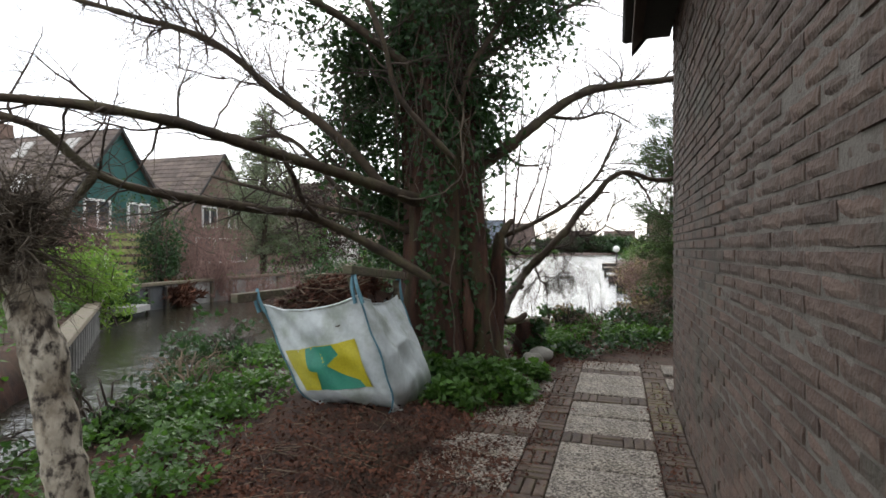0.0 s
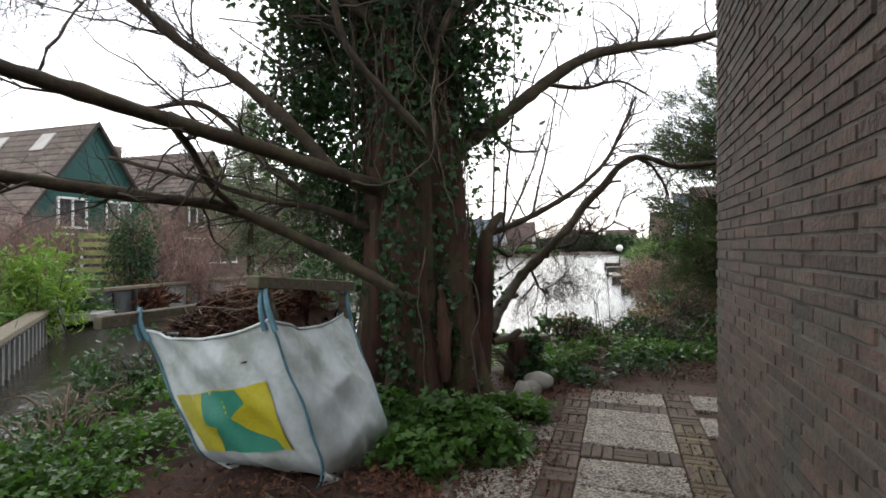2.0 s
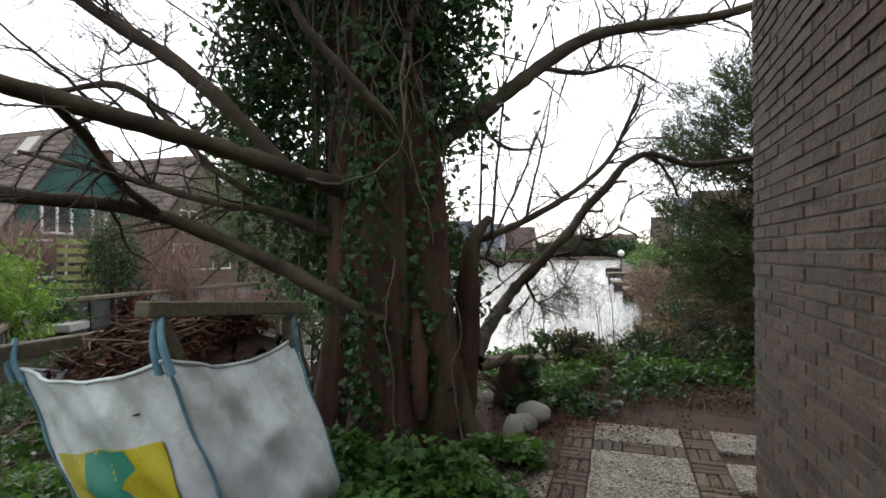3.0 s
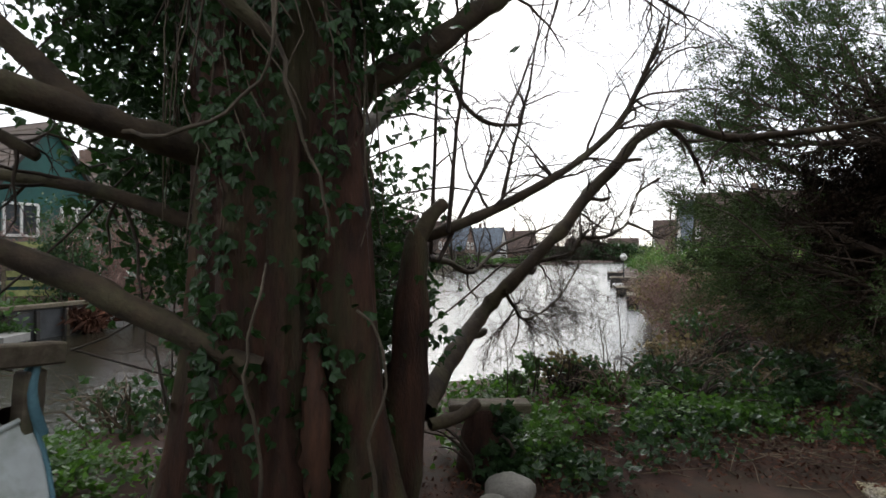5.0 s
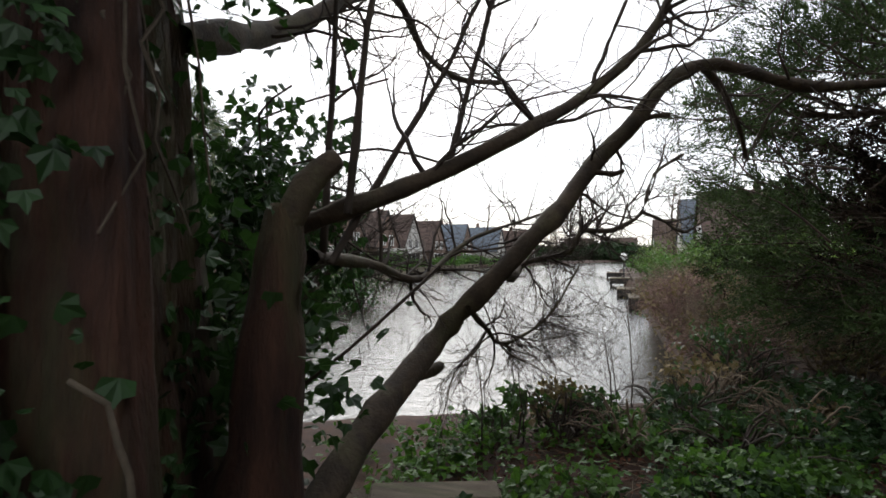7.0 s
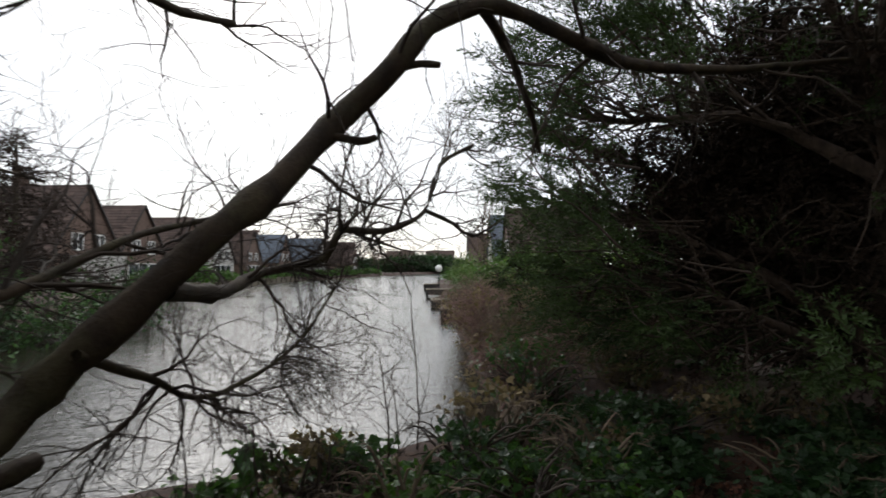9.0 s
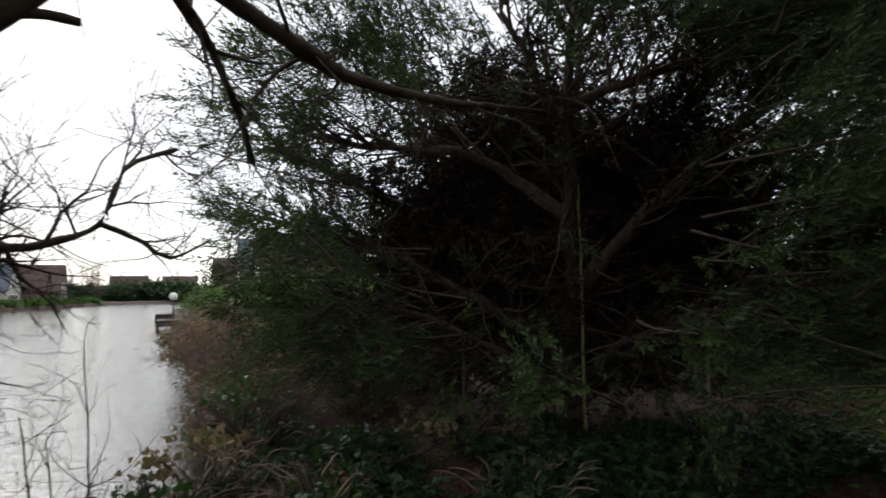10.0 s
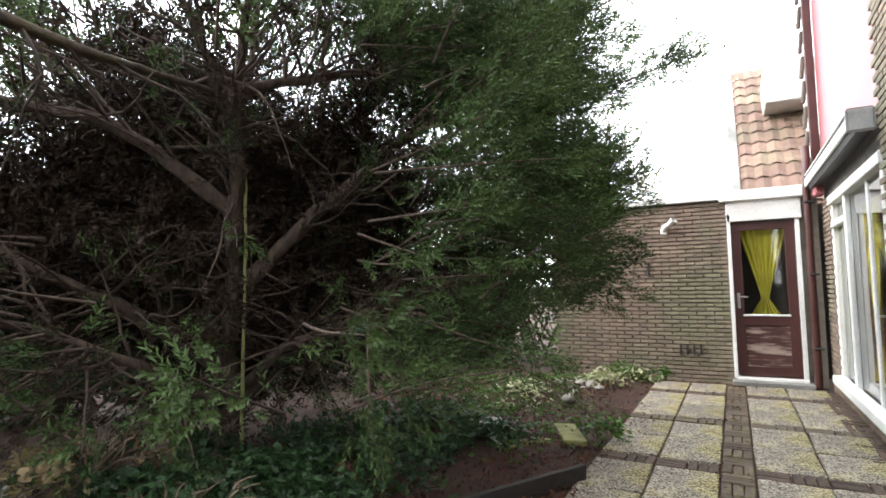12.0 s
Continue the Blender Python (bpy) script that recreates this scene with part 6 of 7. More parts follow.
# ---- shrubs, hedges and far trees ----
def shrub(name, label, at, rad, material, base, leaves, size, seed, stems=14, bark=TWIG_BARK, category="shrub", droop=0.0, gaps=0.0, twig=0):
    """A bush: stems from the ground, side shoots, leaves in clumps over an uneven outline."""
    rng = np.random.default_rng(seed)
    x, y, z = at
    ob = thing(name, at, label, category)
    st = Soup()
    for _ in range(stems):
        e = unit(rng, 1)[0]
        e[2] = abs(e[2])
        top = np.array(at) + np.array([0, 0, rad[2]]) + e * np.array(rad) * rng.uniform(0.5, 1.0)
        p = spline([np.array(at) + rng.normal(size=3) * np.array([rad[0] * 0.25, rad[1] * 0.25, 0]), (np.array(at) + top) / 2 + rng.normal(size=3) * 0.15 * rad[2], top, top + np.array([e[0], e[1], 0.2]) * 0.3 * rad[0] - np.array([0, 0, droop * rad[2]])], 0.2)
        r = np.linspace(0.022, 0.004, len(p)) * (0.6 + 0.4 * rad[2])
        st.tube(p, r, 5)
        if twig:
            twigs(st, p, r, rng, twig, 0.55 * rad[2], 2, 0.9, droop * 1.4, 0.3 - droop, 0.25, 0.010)
    part("stem_mass", st, bark, ob, "", True, "stuff")
    if leaves:
        s = Soup()
        k = max(6, leaves // 30)
        e = unit(rng, k)
        c = np.array(at) + np.array([0, 0, rad[2]]) + e * np.array(rad) * (rng.random(k) ** 0.4)[:, None] * (1 + 0.18 * rng.normal(size=k))[:, None]
        keep = np.array([noise.noise(Vector(q) * 1.7) > -0.5 + gaps for q in c])
        for q in c[keep]:
            m = int(leaves / k)
            p = q + rng.normal(size=(m, 3)) * np.array(rad) * 0.16
            p[:, 2] = np.maximum(p[:, 2], z + 0.02)
            s.scatter(*base, p, np.array([0, 0, 0.1 - droop]) + rng.normal(size=(m, 3)), np.array([0, 0, 0.7]) + rng.normal(size=(m, 3)), rng.uniform(*size, m))
        part("foliage", s, material, ob, "", False, "stuff")
    return ob


def bush_g(name, label, x, y, rad, *a, **k):
    p = g(x, y)
    return shrub(name, label, (p[0], p[1], float(land(np.array([p[0]]), np.array([p[1]]))[0]) - 0.05), rad, *a, **k)


# left bank
bush_g("laurel", "yellow-green laurel bush on the quay", -7.6, 11.6, (0.75, 0.75, 0.85), LAUREL, LONG_LEAF, 2600, (0.10, 0.2), 81)
bush_g("laurel", "yellow-green laurel bush behind the quay", -8.6, 10.8, (0.8, 0.8, 0.8), LAUREL, LONG_LEAF, 1800, (0.10, 0.2), 82)
bush_g("evergreen", "dark evergreen climber on a garden pole", -9.0, 17.0, (0.6, 0.6, 1.25), IVY_DARK, PLAIN_LEAF, 2600, (0.08, 0.16), 83)
for k, (x, y, r, h) in enumerate(((-7.9, 18.2, 1.1, 1.1), (-6.7, 18.6, 1.2, 1.2), (-5.6, 19.4, 1.2, 1.1), (-10.8, 19.8, 1.7, 1.5), (-12.6, 17.6, 1.8, 1.6), (-9.2, 20.5, 1.7, 1.6), (-14.6, 17.0, 1.8, 1.7), (-11.4, 16.4, 1.2, 1.3))):
    bush_g("weeping_shrub", "bare reddish-brown weeping garden shrub", x, y, (r, r, h), None, None, 0, None, 90 + k, 34, RED_TWIG, "shrub", 0.35, 0.0, 15)
for k, (x, y) in enumerate(((-7.3, 17.0), (-6.5, 17.4), (-8.2, 16.6))):
    bush_g("ornamental_grass", "dry orange-brown grasses on the quay", x, y, (0.5, 0.5, 0.32), LITTER, LONG_LEAF, 900, (0.2, 0.45), 100 + k, 8, PALE_TWIG, "grass", -0.9)
for k, (x, y, r, h) in enumerate(((-4.6, 20.5, 1.3, 1.3), (-3.4, 21.6, 1.4, 1.4), (-2.3, 23.5, 1.4, 1.5), (-4.0, 18.0, 0.9, 0.8), (-11.8, 22.0, 1.8, 1.9), (-6.0, 23.0, 1.8, 1.9), (-2.9, 27.0, 1.6, 1.6), (-8.8, 14.2, 0.8, 0.6))):
    bush_g("garden_shrub", "mixed green garden shrub behind the quay", x, y, (r, r, h), IVY if k % 2 else IVY_DARK, PLAIN_LEAF, 1500, (0.09, 0.2), 110 + k, 16, TWIG_BARK, "shrub", 0.1, 0.15, 6)


def conifer(x, y, h, w, label, seed, mat, sparse=0.0):
    rng = np.random.default_rng(seed)
    p0 = np.array(g(x, y))
    ob = thing("conifer", tuple(p0), label, "tree")
    s = Soup()
    s.tube([p0 + np.array([0, 0, -0.2]), p0 + np.array([0.1, 0, h * 0.5]), p0 + np.array([0, 0.1, h])], [0.16, 0.1, 0.02], 8)
    part("trunk", s, LIMB_BARK, ob, "", True)
    br, lf = Soup(), Soup()
    shp = spray_shape(3, 8, 0.06)
    for _ in range(int(h * 24)):
        z = h * rng.uniform(0.12, 0.98)
        a0 = rng.uniform(0, 2 * math.pi)
        ln = w * (1 - z / h) ** 0.8 * rng.uniform(0.6, 1.1) + 0.2
        d = np.array([math.cos(a0), math.sin(a0), 0.0])
        e = p0 + np.array([0, 0, z])
        p = spline([e, e + d * ln * 0.5 + np.array([0, 0, 0.05 * ln]), e + d * ln - np.array([0, 0, 0.12 * ln])], 0.3)
        br.tube(p, np.linspace(0.02, 0.005, len(p)), 4)
        m = int(ln * (9 if not sparse else 6)) + 2
        i = rng.integers(1, len(p), m)
        lf.scatter(*shp, p[i] + rng.normal(size=(m, 3)) * 0.09, d + 0.6 * rng.normal(size=(m, 3)), unit(rng, m), rng.uniform(0.22, 0.5, m))
    part("branch_mass", br, TWIG_BARK, ob, "", True, "stuff")
    part("foliage", lf, mat, ob, "", False, "stuff")


PINE = leaf_surface("grey_green_needle", (0.07, 0.095, 0.06), (0.20, 0.22, 0.15), 0.7, 0.15)
conifer(-8.4, 25, 8.0, 3.4, "loose grey-green conifer on the far bank", 121, PINE)
conifer(-10.5, 31, 9.0, 2.6, "tall loose conifer behind the far bank", 122, PINE)
conifer(-5.6, 25, 5.6, 2.6, "rusty-green larch on the far bank", 123, DEAD_NEEDLE, 1.0)

# slatted garden fence on the far bank
fence = thing("garden_fence", g(-10.0, 16.6), "mossy horizontal slat fence panel", "fence")
fa, fb = Vector(g(-10.55, 16.9)), Vector(g(-9.3, 17.2))
fang = math.degrees(math.atan2((fb - fa).y, (fb - fa).x))
for k in range(6):
    c = (fa + fb) / 2
    part("slat", box((c.x, c.y, 0.45 + k * 0.25), ((fb - fa).length, 0.03, 0.16), 0.006, fang), MOSS_WOOD, fence)
for c in (fa, fb):
    part("post", box((c.x, c.y, 0.85), (0.09, 0.09, 2.0), 0.01, fang), OLD_WOOD, fence)

# right bank: brown reeds, laurels, landing stages
REED = leaf_surface("dead_reed_leaf", (0.11, 0.08, 0.045), (0.28, 0.21, 0.12), 0.8, 0.1)
for k, (x, y, r, h) in enumerate(((0.8, 11.0, 0.55, 0.42), (1.0, 12.2, 0.65, 0.6), (0.7, 13.6, 0.65, 0.6), (1.8, 13.6, 0.8, 0.7), (0.9, 15.0, 0.8, 0.65), (2.0, 11.6, 0.6, 0.55), (2.6, 12.8, 0.8, 0.75), (0.9, 16.8, 0.9, 0.65), (2.4, 15.4, 0.9, 0.75), (0.9, 18.6, 0.9, 0.6), (0.9, 20.6, 0.9, 0.55), (1.0, 22.4, 0.8, 0.5))):
    shrub("brown_shrub", "tangle of brown stems with a few green leaves", (x, y, -0.15), (r, r, h), REED if k % 3 else IVY, PLAIN_LEAF, 800, (0.05, 0.10), 130 + k, 55, PALE_TWIG if k % 2 else RED_TWIG, "shrub", 0.15, 0.1, 9)
for k, (x, y, r, h) in enumerate(((2.2, 18.5, 1.0, 0.8), (3.2, 20.5, 1.3, 1.0), (2.4, 22.5, 1.2, 0.95), (3.8, 17.0, 1.2, 1.0), (4.2, 23.5, 1.5, 1.2), (2.6, 26.0, 1.2, 0.9), (5.4, 19.0, 1.4, 1.2), (3.4, 30.0, 1.4, 1.1), (2.2, 34.0, 1.2, 0.9), (3.0, 40.0, 1.6, 1.2), (2.0, 47.0, 1.6, 1.2))):
    shrub("laurel_bush", "rounded green evergreen bush on the bank", (x, y, -0.1), (r, r, h), GROUND_LEAF if k % 3 == 2 else EVERGREEN, PLAIN_LEAF, 1500, (0.10, 0.2), 150 + k, 10)


def landing(x, y, w, d, z, label, seed):
    rng = np.random.default_rng(seed)
    st = thing("landing_stage", (x, y, z), label, "jetty", "landing stages")
    n = int(d / 0.15)
    for k in range(n):
        part("deck_board", box((x, y - d / 2 + (k + 0.5) * d / n, z), (w, d / n - 0.015, 0.04), 0.004, rng.normal(0, 0.3)), OLD_WOOD, st)
    for sx in (-1, 1):
        for sy in (-1, 1):
            part("pile", box((x + sx * (w / 2 - 0.06), y + sy * (d / 2 - 0.06), z - 0.62), (0.12, 0.12, 1.15), 0.02), DARK_WOOD, st)
        part("beam", box((x + sx * (w / 2 - 0.05), y, z - 0.14), (0.08, d, 0.24), 0.01), DARK_WOOD, st)
        part("fascia", box((x, y + sx * (d / 2 - 0.03), z - 0.17), (w - 0.2, 0.05, 0.30), 0.01), DARK_WOOD, st)


landing(1.0, 25.0, 2.0, 2.2, -0.12, "dark timber landing stage over the water", 161)
landing(0.7, 30.5, 2.2, 1.8, -0.15, "low timber landing stage beside the shrubs", 162)
landing(0.3, 39.0, 2.2, 2.0, 0.0, "far timber landing stage with a lamp", 163)
landing(0.0, 50.0, 2.4, 2.0, 0.0, "distant timber landing stage", 164)
tub = thing("planter", (1.4, 25.3, -0.1), "dark tub on the landing stage", "planter")
s = Soup()
s.tube([(1.4, 25.3, -0.1), (1.4, 25.3, 0.25), (1.4, 25.3, 0.42), (1.4, 25.3, 0.40)], [0.24, 0.3, 0.32, 0.27], 14)
part("tub", s, DARK_WOOD, tub, "", True)
globe = thing("globe_lamp", (0.0, 38.5, 0.0), "white globe lamp on a post", "lamp")
part("post", box((0.0, 38.5, 0.55), (0.08, 0.08, 1.1), 0.01), DARK_METAL, globe)
bm = bmesh.new()
bmesh.ops.create_icosphere(bm, subdivisions=3, radius=0.22)
bmesh.ops.translate(bm, vec=(0.0, 38.5, 1.28), verts=bm.verts)
part("globe", bm, WHITE_PAINT, globe, "", True)


# ---- trees in the distance ----
def bare_tree(x, y, h, seed, label="bare winter tree in the distance"):
    rng = np.random.default_rng(seed)
    ob = thing("bare_tree", (x, y, 0), label, "tree", "far trees")
    s = Soup()
    p = spline([(x, y, -0.2), (x + 0.1, y, h * 0.3), (x, y + 0.1, h * 0.65), (x + 0.2, y, h)], 0.5)
    r = np.linspace(0.028 * h, 0.01, len(p))
    s.tube(p, r, 7)
    part("trunk", s, TWIG_BARK, ob, "", True)
    t = Soup()
    twigs(t, p, r, rng, 26, h * 0.42, 3, 0.8, 0.0, 0.5, 0.25, 0.05)
    part("branch_mass", t, PALE_TWIG, ob, "", True, "stuff")
    return ob


first = bare_tree(3.2, 44.0, 6.0, 171, "bare garden tree on the bank")
second = bare_tree(-16, 150, 9.0, 172)
third = bare_tree(0, 192, 9.0, 173)
tr = random.Random(5)
for k in range(26):
    a = (-28 + k * 3.3, 188 + tr.uniform(-3, 14))
    copy_thing((second, third)[k % 2], pose(a[0], a[1], 0, 0, 0, tr.uniform(0, 360)) @ Matrix.Diagonal((*(tr.uniform(0.7, 1.15),) * 3, 1)))
for k in range(14):
    copy_thing((second, third)[k % 2], pose(-30 - tr.uniform(0, 12), 38 + k * 9.0, 0, 0, 0, tr.uniform(0, 360)) @ Matrix.Diagonal((*(tr.uniform(0.7, 1.0),) * 3, 1)))
for k in range(10):
    copy_thing((second, third)[k % 2], pose(9 + tr.uniform(0, 12), 40 + k * 14.0, 0, 0, 0, tr.uniform(0, 360)) @ Matrix.Diagonal((*(tr.uniform(0.6, 0.9),) * 3, 1)))
far_bush = shrub("far_hedge", "dark evergreen hedge at the canal's end", (-14, 186, -0.2), (4.0, 2.5, 1.8), IVY_DARK, PLAIN_LEAF, 1500, (0.4, 0.9), 175, 6)
for k in range(30):
    copy_thing(far_bush, pose(-28 + k * 2.6, 186 + tr.uniform(-1, 9), -0.2, 0, 0, tr.uniform(0, 360)) @ Matrix.Diagonal((*(tr.uniform(0.8, 1.9),) * 3, 1)))
bank_bush = shrub("bank_hedge", "green hedge in front of the canal houses", (-22.5, 48, -0.2), (1.6, 2.2, 0.9), GROUND_LEAF, PLAIN_LEAF, 1300, (0.2, 0.45), 176, 6)
for k in range(13):
    yy = 54 + k * 7.0
    copy_thing(bank_bush, pose(float(line_x(yy, FAR_BANK)) - 1.6, yy, -0.2, 0, 0, tr.uniform(0, 360)) @ Matrix.Diagonal((*(tr.uniform(0.7, 1.2),) * 3, 1)))
for k in range(8):
    yy = 48 + k * 13
    ob = copy_thing(bank_bush, pose(float(line_x(yy, NEAR_BANK)) + 2.5, yy, -0.2, 0, 0, tr.uniform(0, 360)) @ Matrix.Diagonal((*(tr.uniform(0.6, 1.1),) * 3, 1)))
quay_line((-14.6, 26.5), (-20.4, 47.5), 0.15, "low timber quay along the far gardens", 12, OLD_WOOD, [OLD_WOOD], DARK_WOOD, 74)
quay_line((-20.6, 48.0), (-22.0, 90.0), 0.15, "long low timber quay before the houses", 16, OLD_WOOD, [OLD_WOOD], DARK_WOOD, 75)

# hedge and shrubs behind the juniper; low dark ones added to block light beneath it
for k, (x, y, r, h, m) in enumerate(((6.0, 11.4, 0.9, 0.8, IVY_DARK), (7.4, 11.0, 0.9, 0.85, IVY_DARK), (8.9, 10.0, 0.8, 0.8, IVY_DARK), (4.6, 11.8, 0.9, 0.7, IVY), (3.2, 12.2, 0.9, 0.7, IVY_DARK), (7.6, 12.6, 1.6, 1.3, LAUREL), (5.2, 13.6, 1.6, 1.2, IVY), (9.4, 11.4, 1.4, 1.3, IVY_DARK), (3.6, 14.6, 1.4, 1.0, LAUREL), (10.6, 9.9, 1.4, 1.6, IVY), (8.7, 10.2, 0.9, 1.0, IVY_DARK), (11.5, 12.2, 1.8, 2.0, IVY_DARK))):
    shrub("garden_hedge", "loose evergreen hedge behind the juniper", (x, y, -0.05), (r, r, h), m, PLAIN_LEAF, 2000, (0.06, 0.14), 180 + k, 18, TWIG_BARK, "hedge", 0.0, 0.1, 6)
rail = thing("rail_fence", (9.3, 10.6, 0), "dark wooden rail fence between the shrubs", "fence")
for a in (8.2, 9.4, 10.6):
    part("post", box((a, 10.4, 0.5), (0.1, 0.1, 1.2), 0.01), DARK_WOOD, rail)
for z in (0.55, 0.95):
    part("rail", box((9.4, 10.33, z), (2.6, 0.04, 0.11), 0.006), DARK_WOOD, rail)
bare_tree(11.5, 8.2, 4.6, 191, "bare sapling behind the garage")

# ---- small things in the bed ----
tagged(part("mossy_board", box((4.85, 7.35, 0.05), (0.55, 0.19, 0.05), 0.008, 25, 2), MOSS_WOOD), "mossy yellow-green board lying on soil", "board")
tagged(part("mossy_board", box((4.45, 7.62, 0.04), (0.5, 0.14, 0.04), 0.008, -35, -2), MOSS_WOOD), "mossy edging board half sunk in leaves", "board")
tagged(part("stone_slab", box((4.9, 8.1, 0.05), (0.26, 0.2, 0.07), 0.012, 20), CONCRETE), "broken pale concrete slab on soil", "slab")
for k, (x, y, r) in enumerate(((6.9, 8.35, 0.22), (7.3, 8.1, 0.16))):
    tagged(part("stepping_stone", prism([(x + r * math.cos(t * 0.52), y + r * 0.9 * math.sin(t * 0.52)) for t in range(12)], "z", 0.0, 0.07), STONE), "round pale stepping stone", "stone")
cob = random.Random(9)
for k in range(9):
    stone((7.0 + cob.gauss(0, 0.35), 7.75 + cob.gauss(0, 0.2), 0.03 + cob.random() * 0.07), (0.06 + cob.random() * 0.08, 0.05 + cob.random() * 0.05, 0.025 + cob.random() * 0.03), k * 1.7, "pale cobble in a heap by the garage")
cover("pale_plants", "pale variegated plants by the garage wall", PALE_LEAF, PLAIN_LEAF, 900, [(7.4, 7.6, 0.4, 0.25, 0.15), (8.0, 7.3, 0.2, 0.3, 0.12), (6.3, 8.3, 0.5, 0.3, 0.1)], (0.04, 0.09), 192)
cover("wall_plants", "green weeds along the garage wall", GROUND_LEAF, PLAIN_LEAF, 900, [(8.15, 6.95, 0.1, 0.25, 0.2), (8.1, 7.5, 0.15, 0.4, 0.15), (4.9, 7.05, 0.12, 0.3, 0.28)], (0.04, 0.09), 193)
tagged(part("edging_board", box((3.3, 7.36, 0.05), (1.5, 0.04, 0.12), 0.004, -28), DARK_WOOD), "dark edging board between bed and patio", "edging")
pole = Soup()
limb(pole, gs((6.0, 8.0, 0.0), (5.95, 7.95, 1.0), (5.85, 7.9, 2.2)), 0.016, 0.011, np.random.default_rng(194), 7, 0.003)
tagged(part("garden_cane", pole, MOSS_WOOD, smooth=True), "thin mossy garden cane leaning in the juniper", "cane")
pal = thing("plank_stack", (2.2, 8.0, 0.05), "weathered slats lying in ivy", "planks")
for k in range(4):
    part("slat", box((2.0 + 0.03 * k, 8.05 + k * 0.09, 0.09), (0.6, 0.07, 0.025), 0.004, -25 + k), OLD_WOOD, pal)
tagged(part("bench_plank", box(g(1.05, 6.55, 0.40), (0.5, 0.16, 0.06), 0.01, 20), OLD_WOOD), "weathered plank resting on a post by the tree", "plank")
stump = Soup()
limb(stump, gs((1.0, 6.55, -0.1), (1.0, 6.55, 0.1), (1.02, 6.56, 0.37)), 0.15, 0.11, np.random.default_rng(195), 14, 0.003, 0.06)
tagged(part("tree_stump", stump, BARK, smooth=True), "short dark stump under the plank", "stump")
bush_g("stump_ivy", "ivy grown over the stump by the tree", 1.02, 6.40, (0.3, 0.25, 0.24), IVY_DARK, IVY_LEAF, 800, (0.04, 0.08), 219, 8)

# saplings at the water's edge
for k, (x, y, h) in enumerate(((2.67, 9.1, 1.3), (2.35, 8.7, 1.0), (2.5, 9.0, 0.8), (1.6, 8.2, 0.9), (1.3, 8.0, 1.0))):
    rng = np.random.default_rng(200 + k)
    p0 = np.array(g(x, y, -0.25))
    sap = thing("sapling", tuple(p0), "thin bare sapling on the water's edge", "sapling")
    s = Soup()
    p, r = limb(s, [p0, p0 + np.array([0.03, 0.02, h * 0.5]), p0 + np.array([-0.02, 0.05, h])], 0.010, 0.003, rng, 5, 0.006)
    part("stem", s, TWIG_BARK, sap, "", True)
    s = Soup()
    twigs(s, p, r, rng, 9, 0.4, 2, 0.8, 0.0, 0.4, 0.2, 0.004)
    part("twig_mass", s, TWIG_BARK, sap, "", True, "stuff")
shrub("shore_bramble", "green bramble at the water's edge", (*g(2.2, 8.55)[:2], -0.2), (0.3, 0.28, 0.32), IVY, IVY_LEAF, 260, (0.05, 0.1), 210, 9)
shrub("shore_bramble", "green bramble at the water's edge", (*g(1.55, 8.3)[:2], -0.25), (0.4, 0.3, 0.28), IVY, IVY_LEAF, 300, (0.05, 0.1), 211, 9)
shrub("bank_bramble", "dark bramble on the channel bank", (-4.6, 5.2, -0.3), (0.5, 0.8, 0.35), IVY_DARK, IVY_LEAF, 700, (0.04, 0.08), 212, 16, TWIG_BARK, "shrub", 0.1, 0.0, 5)
shrub("bank_bramble", "dark bramble on the channel bank", (-3.9, 6.6, -0.3), (0.6, 0.5, 0.4), IVY_DARK, IVY_LEAF, 500, (0.04, 0.08), 213, 20, PALE_TWIG, "shrub", 0.1, 0.0, 7)
for k, (x, y) in enumerate(((-3.55, 2.9), (-3.95, 4.1), (-3.15, 1.7), (-3.4, 3.6), (-4.2, 5.0))):
    shrub("bank_bramble", "twiggy dark bramble with few leaves on the bank", (x, y, -0.12), (0.4, 0.45, 0.24), IVY_DARK, IVY_LEAF, 240, (0.03, 0.07), 250 + k, 20, PALE_TWIG if k % 2 else TWIG_BARK, "shrub", 0.1, 0.0, 6)
shrub("bare_suckers", "bare thin suckers behind the tree", (-2.9, 6.3, -0.1), (0.4, 0.5, 0.6), None, None, 0, None, 214, 16, TWIG_BARK, "shrub", 0.0, 0.0, 5)

for k, (x, y, r, h) in enumerate(((1.9, 8.3, 0.35, 0.2), (2.3, 8.1, 0.4, 0.2), (2.9, 8.6, 0.45, 0.22), (3.3, 9.0, 0.4, 0.28), (3.0, 8.0, 0.5, 0.18), (3.7, 8.4, 0.5, 0.2), (4.3, 8.6, 0.5, 0.22), (4.6, 7.6, 0.5, 0.16), (3.9, 9.6, 0.5, 0.3), (5.2, 8.6, 0.5, 0.25))):
    bush_g("bramble", "low tangle of dark brambles on the bank", x, y, (r, r, h), IVY_DARK if k % 3 else REED, IVY_LEAF, 230, (0.03, 0.07), 230 + k, 22, PALE_TWIG if k % 2 else TWIG_BARK, "shrub", 0.1, 0.0, 4)

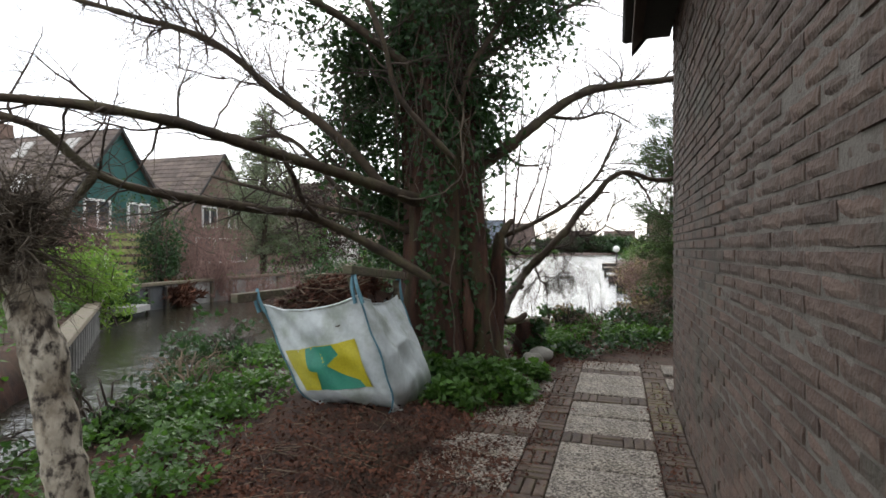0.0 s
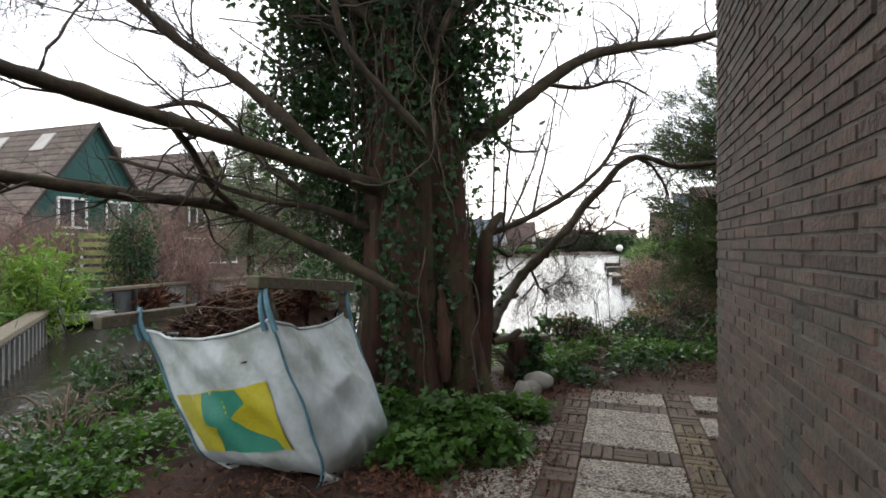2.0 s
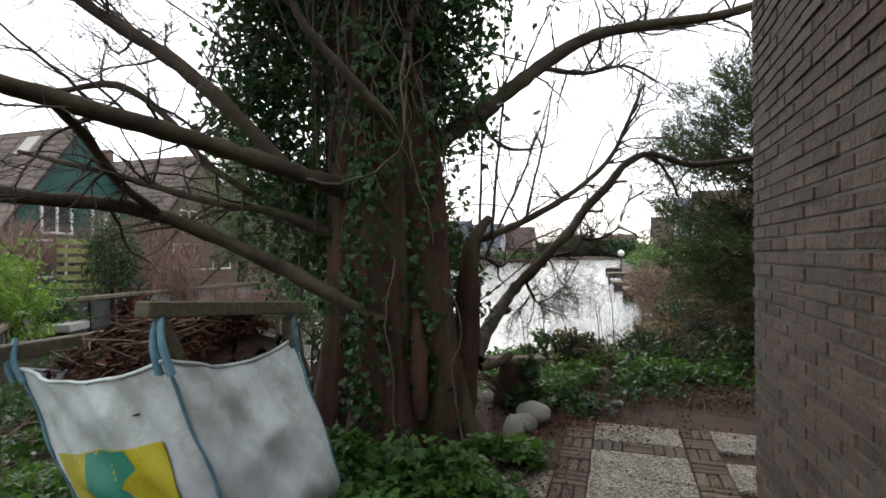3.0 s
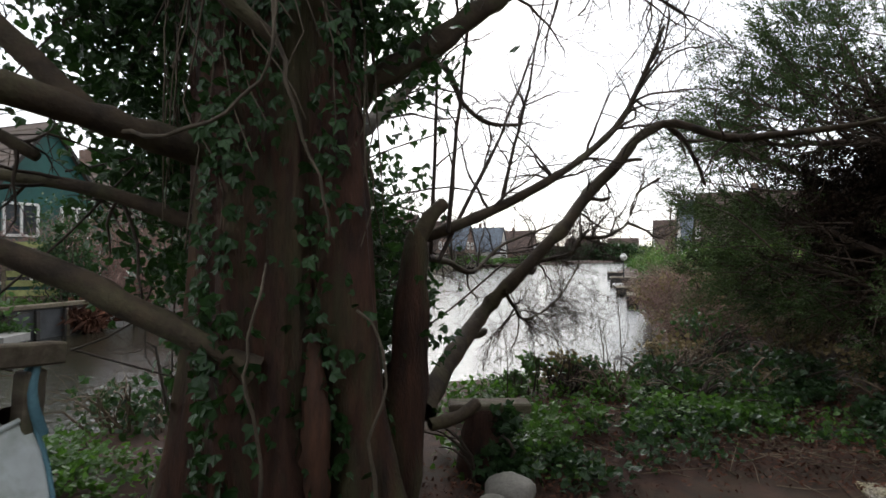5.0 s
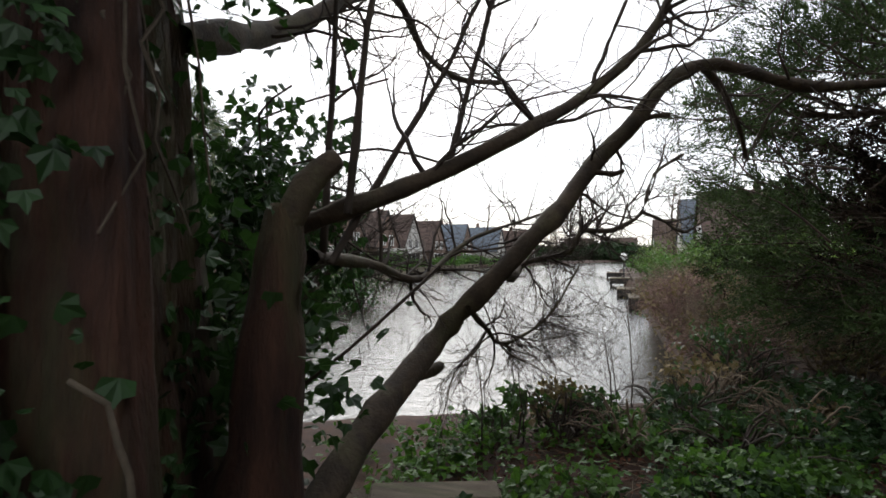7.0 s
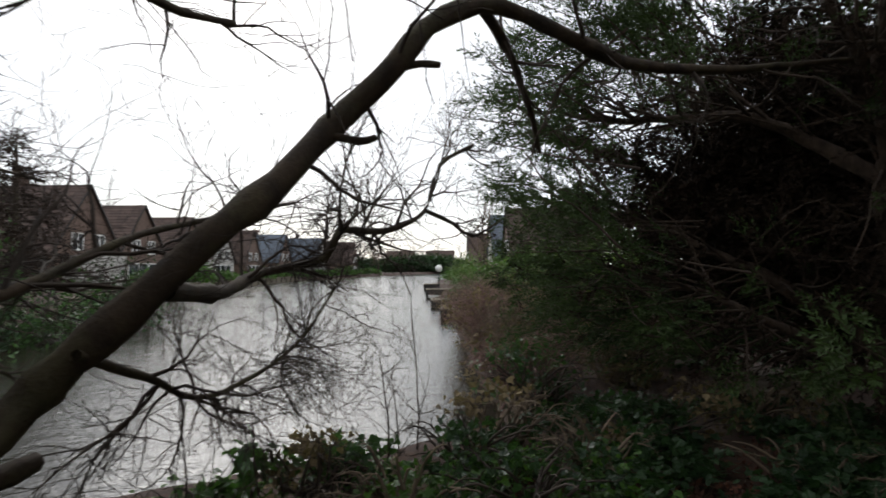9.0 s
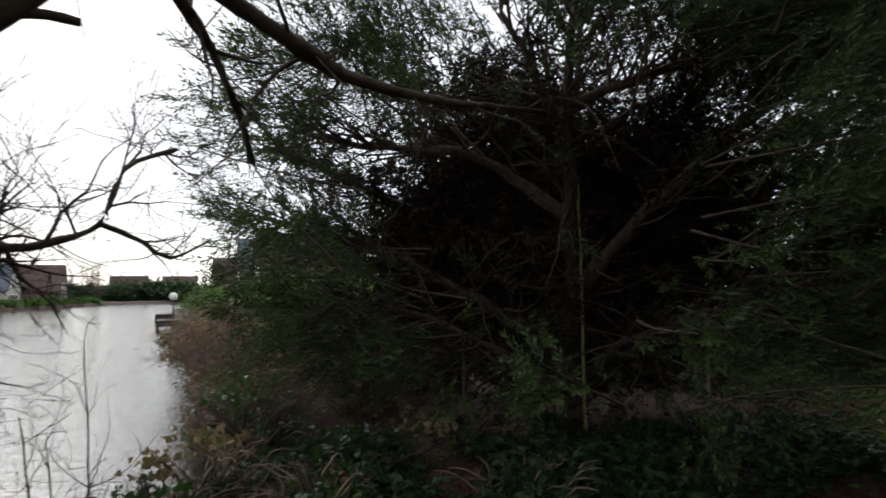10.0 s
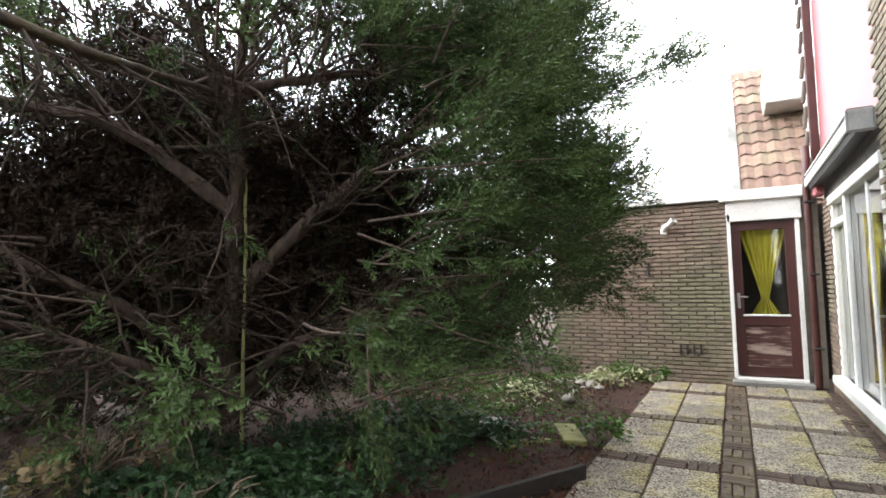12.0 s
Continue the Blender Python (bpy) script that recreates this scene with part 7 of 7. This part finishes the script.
cover("bed_weeds", "sparse weeds and seedlings on the bare bed", GROUND_LEAF, PLAIN_LEAF, 2600, [(5.6, 8.2, 1.0, 0.7, 0.03), (6.6, 9.0, 1.0, 0.8, 0.04), (4.6, 7.5, 0.8, 0.4, 0.05), (7.4, 8.2, 0.8, 0.6, 0.04)], (0.03, 0.07), 196, 0.03, "weeds", 0.6, 0.3)
cover("quay_plants", "low green plants behind the quay", GROUND_LEAF, PLAIN_LEAF, 5000, [(-8.6, 5.2, 1.0, 1.0, 0.3), (-10.3, 7.0, 1.2, 1.2, 0.3), (-12.4, 8.6, 1.4, 1.2, 0.3), (-7.4, 3.4, 1.0, 1.0, 0.3), (-14.6, 12.5, 1.0, 2.5, 0.3), (-14.8, 17.0, 1.0, 2.5, 0.3)], (0.06, 0.16), 197, 0.1, "ground cover", 0.6, -0.4)


# ---- paving: pebble slabs between strips of bricks ----
SLAB = surface("pebble_slab", (0.13, 0.115, 0.10), (0.25, 0.23, 0.205), 5.0, 0.85, 0.4, 40.0, stain=(0.11, 0.095, 0.06), amount=0.35, stain_scale=2.0, per_object=0.25)


def pebbles(m):
    """Exposed pebbles: cells of their own tone, rounded up from the mortar."""
    n, l = m.node_tree.nodes, m.node_tree.links
    b = n["Principled BSDF"]
    at = n.new("ShaderNodeTexCoord")
    vo = n.new("ShaderNodeTexVoronoi")
    vo.inputs["Scale"].default_value = 95
    l.new(at.outputs["Object"], vo.inputs["Vector"])
    old = b.inputs["Base Color"].links[0].from_socket
    ramp = n.new("ShaderNodeValToRGB")
    e = ramp.color_ramp.elements
    e[0].position, e[0].color = 0.1, (0.35, 0.31, 0.27, 1)
    e[1].position, e[1].color = 0.95, (2.3, 2.25, 2.15, 1)
    sep = n.new("ShaderNodeSeparateColor")
    l.new(vo.outputs["Color"], sep.inputs[0])
    l.new(sep.outputs[0], ramp.inputs[0])
    mul = n.new("ShaderNodeMix")
    mul.data_type, mul.blend_type = "RGBA", "MULTIPLY"
    mul.inputs[0].default_value = 1
    l.new(old, mul.inputs[6])
    l.new(ramp.outputs[0], mul.inputs[7])
    l.new(mul.outputs[2], b.inputs["Base Color"])
    bp = n.new("ShaderNodeBump")
    bp.invert = True
    bp.inputs["Strength"].default_value, bp.inputs["Distance"].default_value = 1.0, 0.008
    l.new(vo.outputs["Distance"], bp.inputs["Height"])
    l.new(bp.outputs[0], b.inputs["Normal"])


pebbles(SLAB)
SLAB_PATIO = surface("mossy_pebble_slab", (0.17, 0.155, 0.13), (0.31, 0.285, 0.245), 4.0, 0.85, 0.4, 40.0, stain=(0.25, 0.225, 0.07), amount=0.75, stain_scale=1.3, per_object=0.3)
pebbles(SLAB_PATIO)
pave_rng = np.random.default_rng(61)


def piece(name, size, bevel, material):
    bm = box((0, 0, -size[2] / 2), size, bevel)
    me = bpy.data.meshes.new(name)
    bm.to_mesh(me)
    bm.free()
    me.materials.append(material)
    return me


SLAB_X, SLAB_P = piece("slab", (0.595, 0.405, 0.05), 0.006, SLAB), piece("slab", (0.595, 0.405, 0.05), 0.006, SLAB_PATIO)
PAVER_MOSS = surface("mossy_paver", (0.09, 0.066, 0.05), (0.17, 0.13, 0.10), 9.0, 0.9, 0.6, 60.0, stain=(0.14, 0.145, 0.03), amount=0.85, stain_scale=3.0, per_object=0.6)
MOSS_ME = piece("paver", (0.196, 0.060, 0.06), 0.006, PAVER_MOSS)
PAVER_ME = piece("paver", (0.196, 0.060, 0.06), 0.006, PAVER)


def lay(mesh, name, x, y, parent, turn=0.0, z=0.0):
    ob = new(name, mesh)
    ob.parent = parent
    ob.matrix_basis = pose(x, y, z + pave_rng.normal(0, 0.0025), pave_rng.normal(0, 0.5), pave_rng.normal(0, 0.5), turn + pave_rng.normal(0, 0.7))
    return ob


def basket(x, y, parent, across, z=0.0, mossy=False):
    """A square of three bricks."""
    for k in (-1, 0, 1):
        dx, dy = (0, k * 0.0665) if across else (k * 0.0665, 0)
        lay(MOSS_ME if mossy else PAVER_ME, "paver", x + dx, y + dy, parent, 0 if across else 90, z)


# beside the wall: two columns of slabs, brick strips between them and against the wall
path = tagged(part("path_bed", box((-0.4, 0.9, -0.062), (1.72, 11.2, 0.08)), SOIL), "garden path of pebble slabs and brick strips", "path", kind="structure")
row0 = -3.55
for r in range(10):
    y = row0 + r * 1.04
    for k in (0, 1):
        yc = y + 0.1 + 0.21 + k * 0.42
        if yc > 6.45:
            continue
        lay(SLAB_X, "slab", -0.055, yc, path)
        if yc < 5.3:
            lay(SLAB_X, "slab", -0.86, yc, path, 0, -0.006)
        elif yc > 5.3:
            lay(SLAB_X, "slab", 0.755, yc, path)
    if y < -0.6:
        continue
    for j, x in enumerate((-1.06, -0.86, -0.66, -0.255, -0.055, 0.145)):
        if y > 5 and x < -0.5:
            continue
        basket(x, y, path, j % 2 == 0)
    for col in (-0.455, 0.352):
        for k in range(5):
            yy = y + k * 0.208
            if yy < 6.4:
                basket(col, yy, path, (k + r) % 2 == 0, 0.0, col > 0 and 4.0 < yy < 5.6)

# in front of the house: the same slabs turned round
patio = tagged(part("patio_bed", box((4.65, 6.06, -0.055), (7.4, 2.1, 0.08)), SOIL), "patio of pebble slabs and mossy brick strips", "patio", kind="structure")
PZ = 0.012
for r in range(6):
    x = 0.31 + r * 1.42
    for k in (0, 1):
        for yc in (5.37, 5.79, 6.42, 6.84):
            xc = x + 0.41 + k * 0.61
            if 1.1 < xc < FAR_X - 0.3:
                lay(SLAB_P, "slab", xc, yc, patio, 0, PZ)
    for j, yc in enumerate((5.27, 5.48, 5.69, 5.9, 6.32, 6.53, 6.74, 6.95)):
        if x > 1.6:
            basket(x, yc, patio, j % 2 == 0, PZ, r % 2 == 0)
for k in range(31):
    basket(1.7 + k * 0.207, 6.105, patio, k % 2 == 0, PZ, k % 7 != 3)
    if k < 30:
        basket(1.9 + k * 0.207, 5.06 + 0.1, patio, k % 2 == 1, PZ)
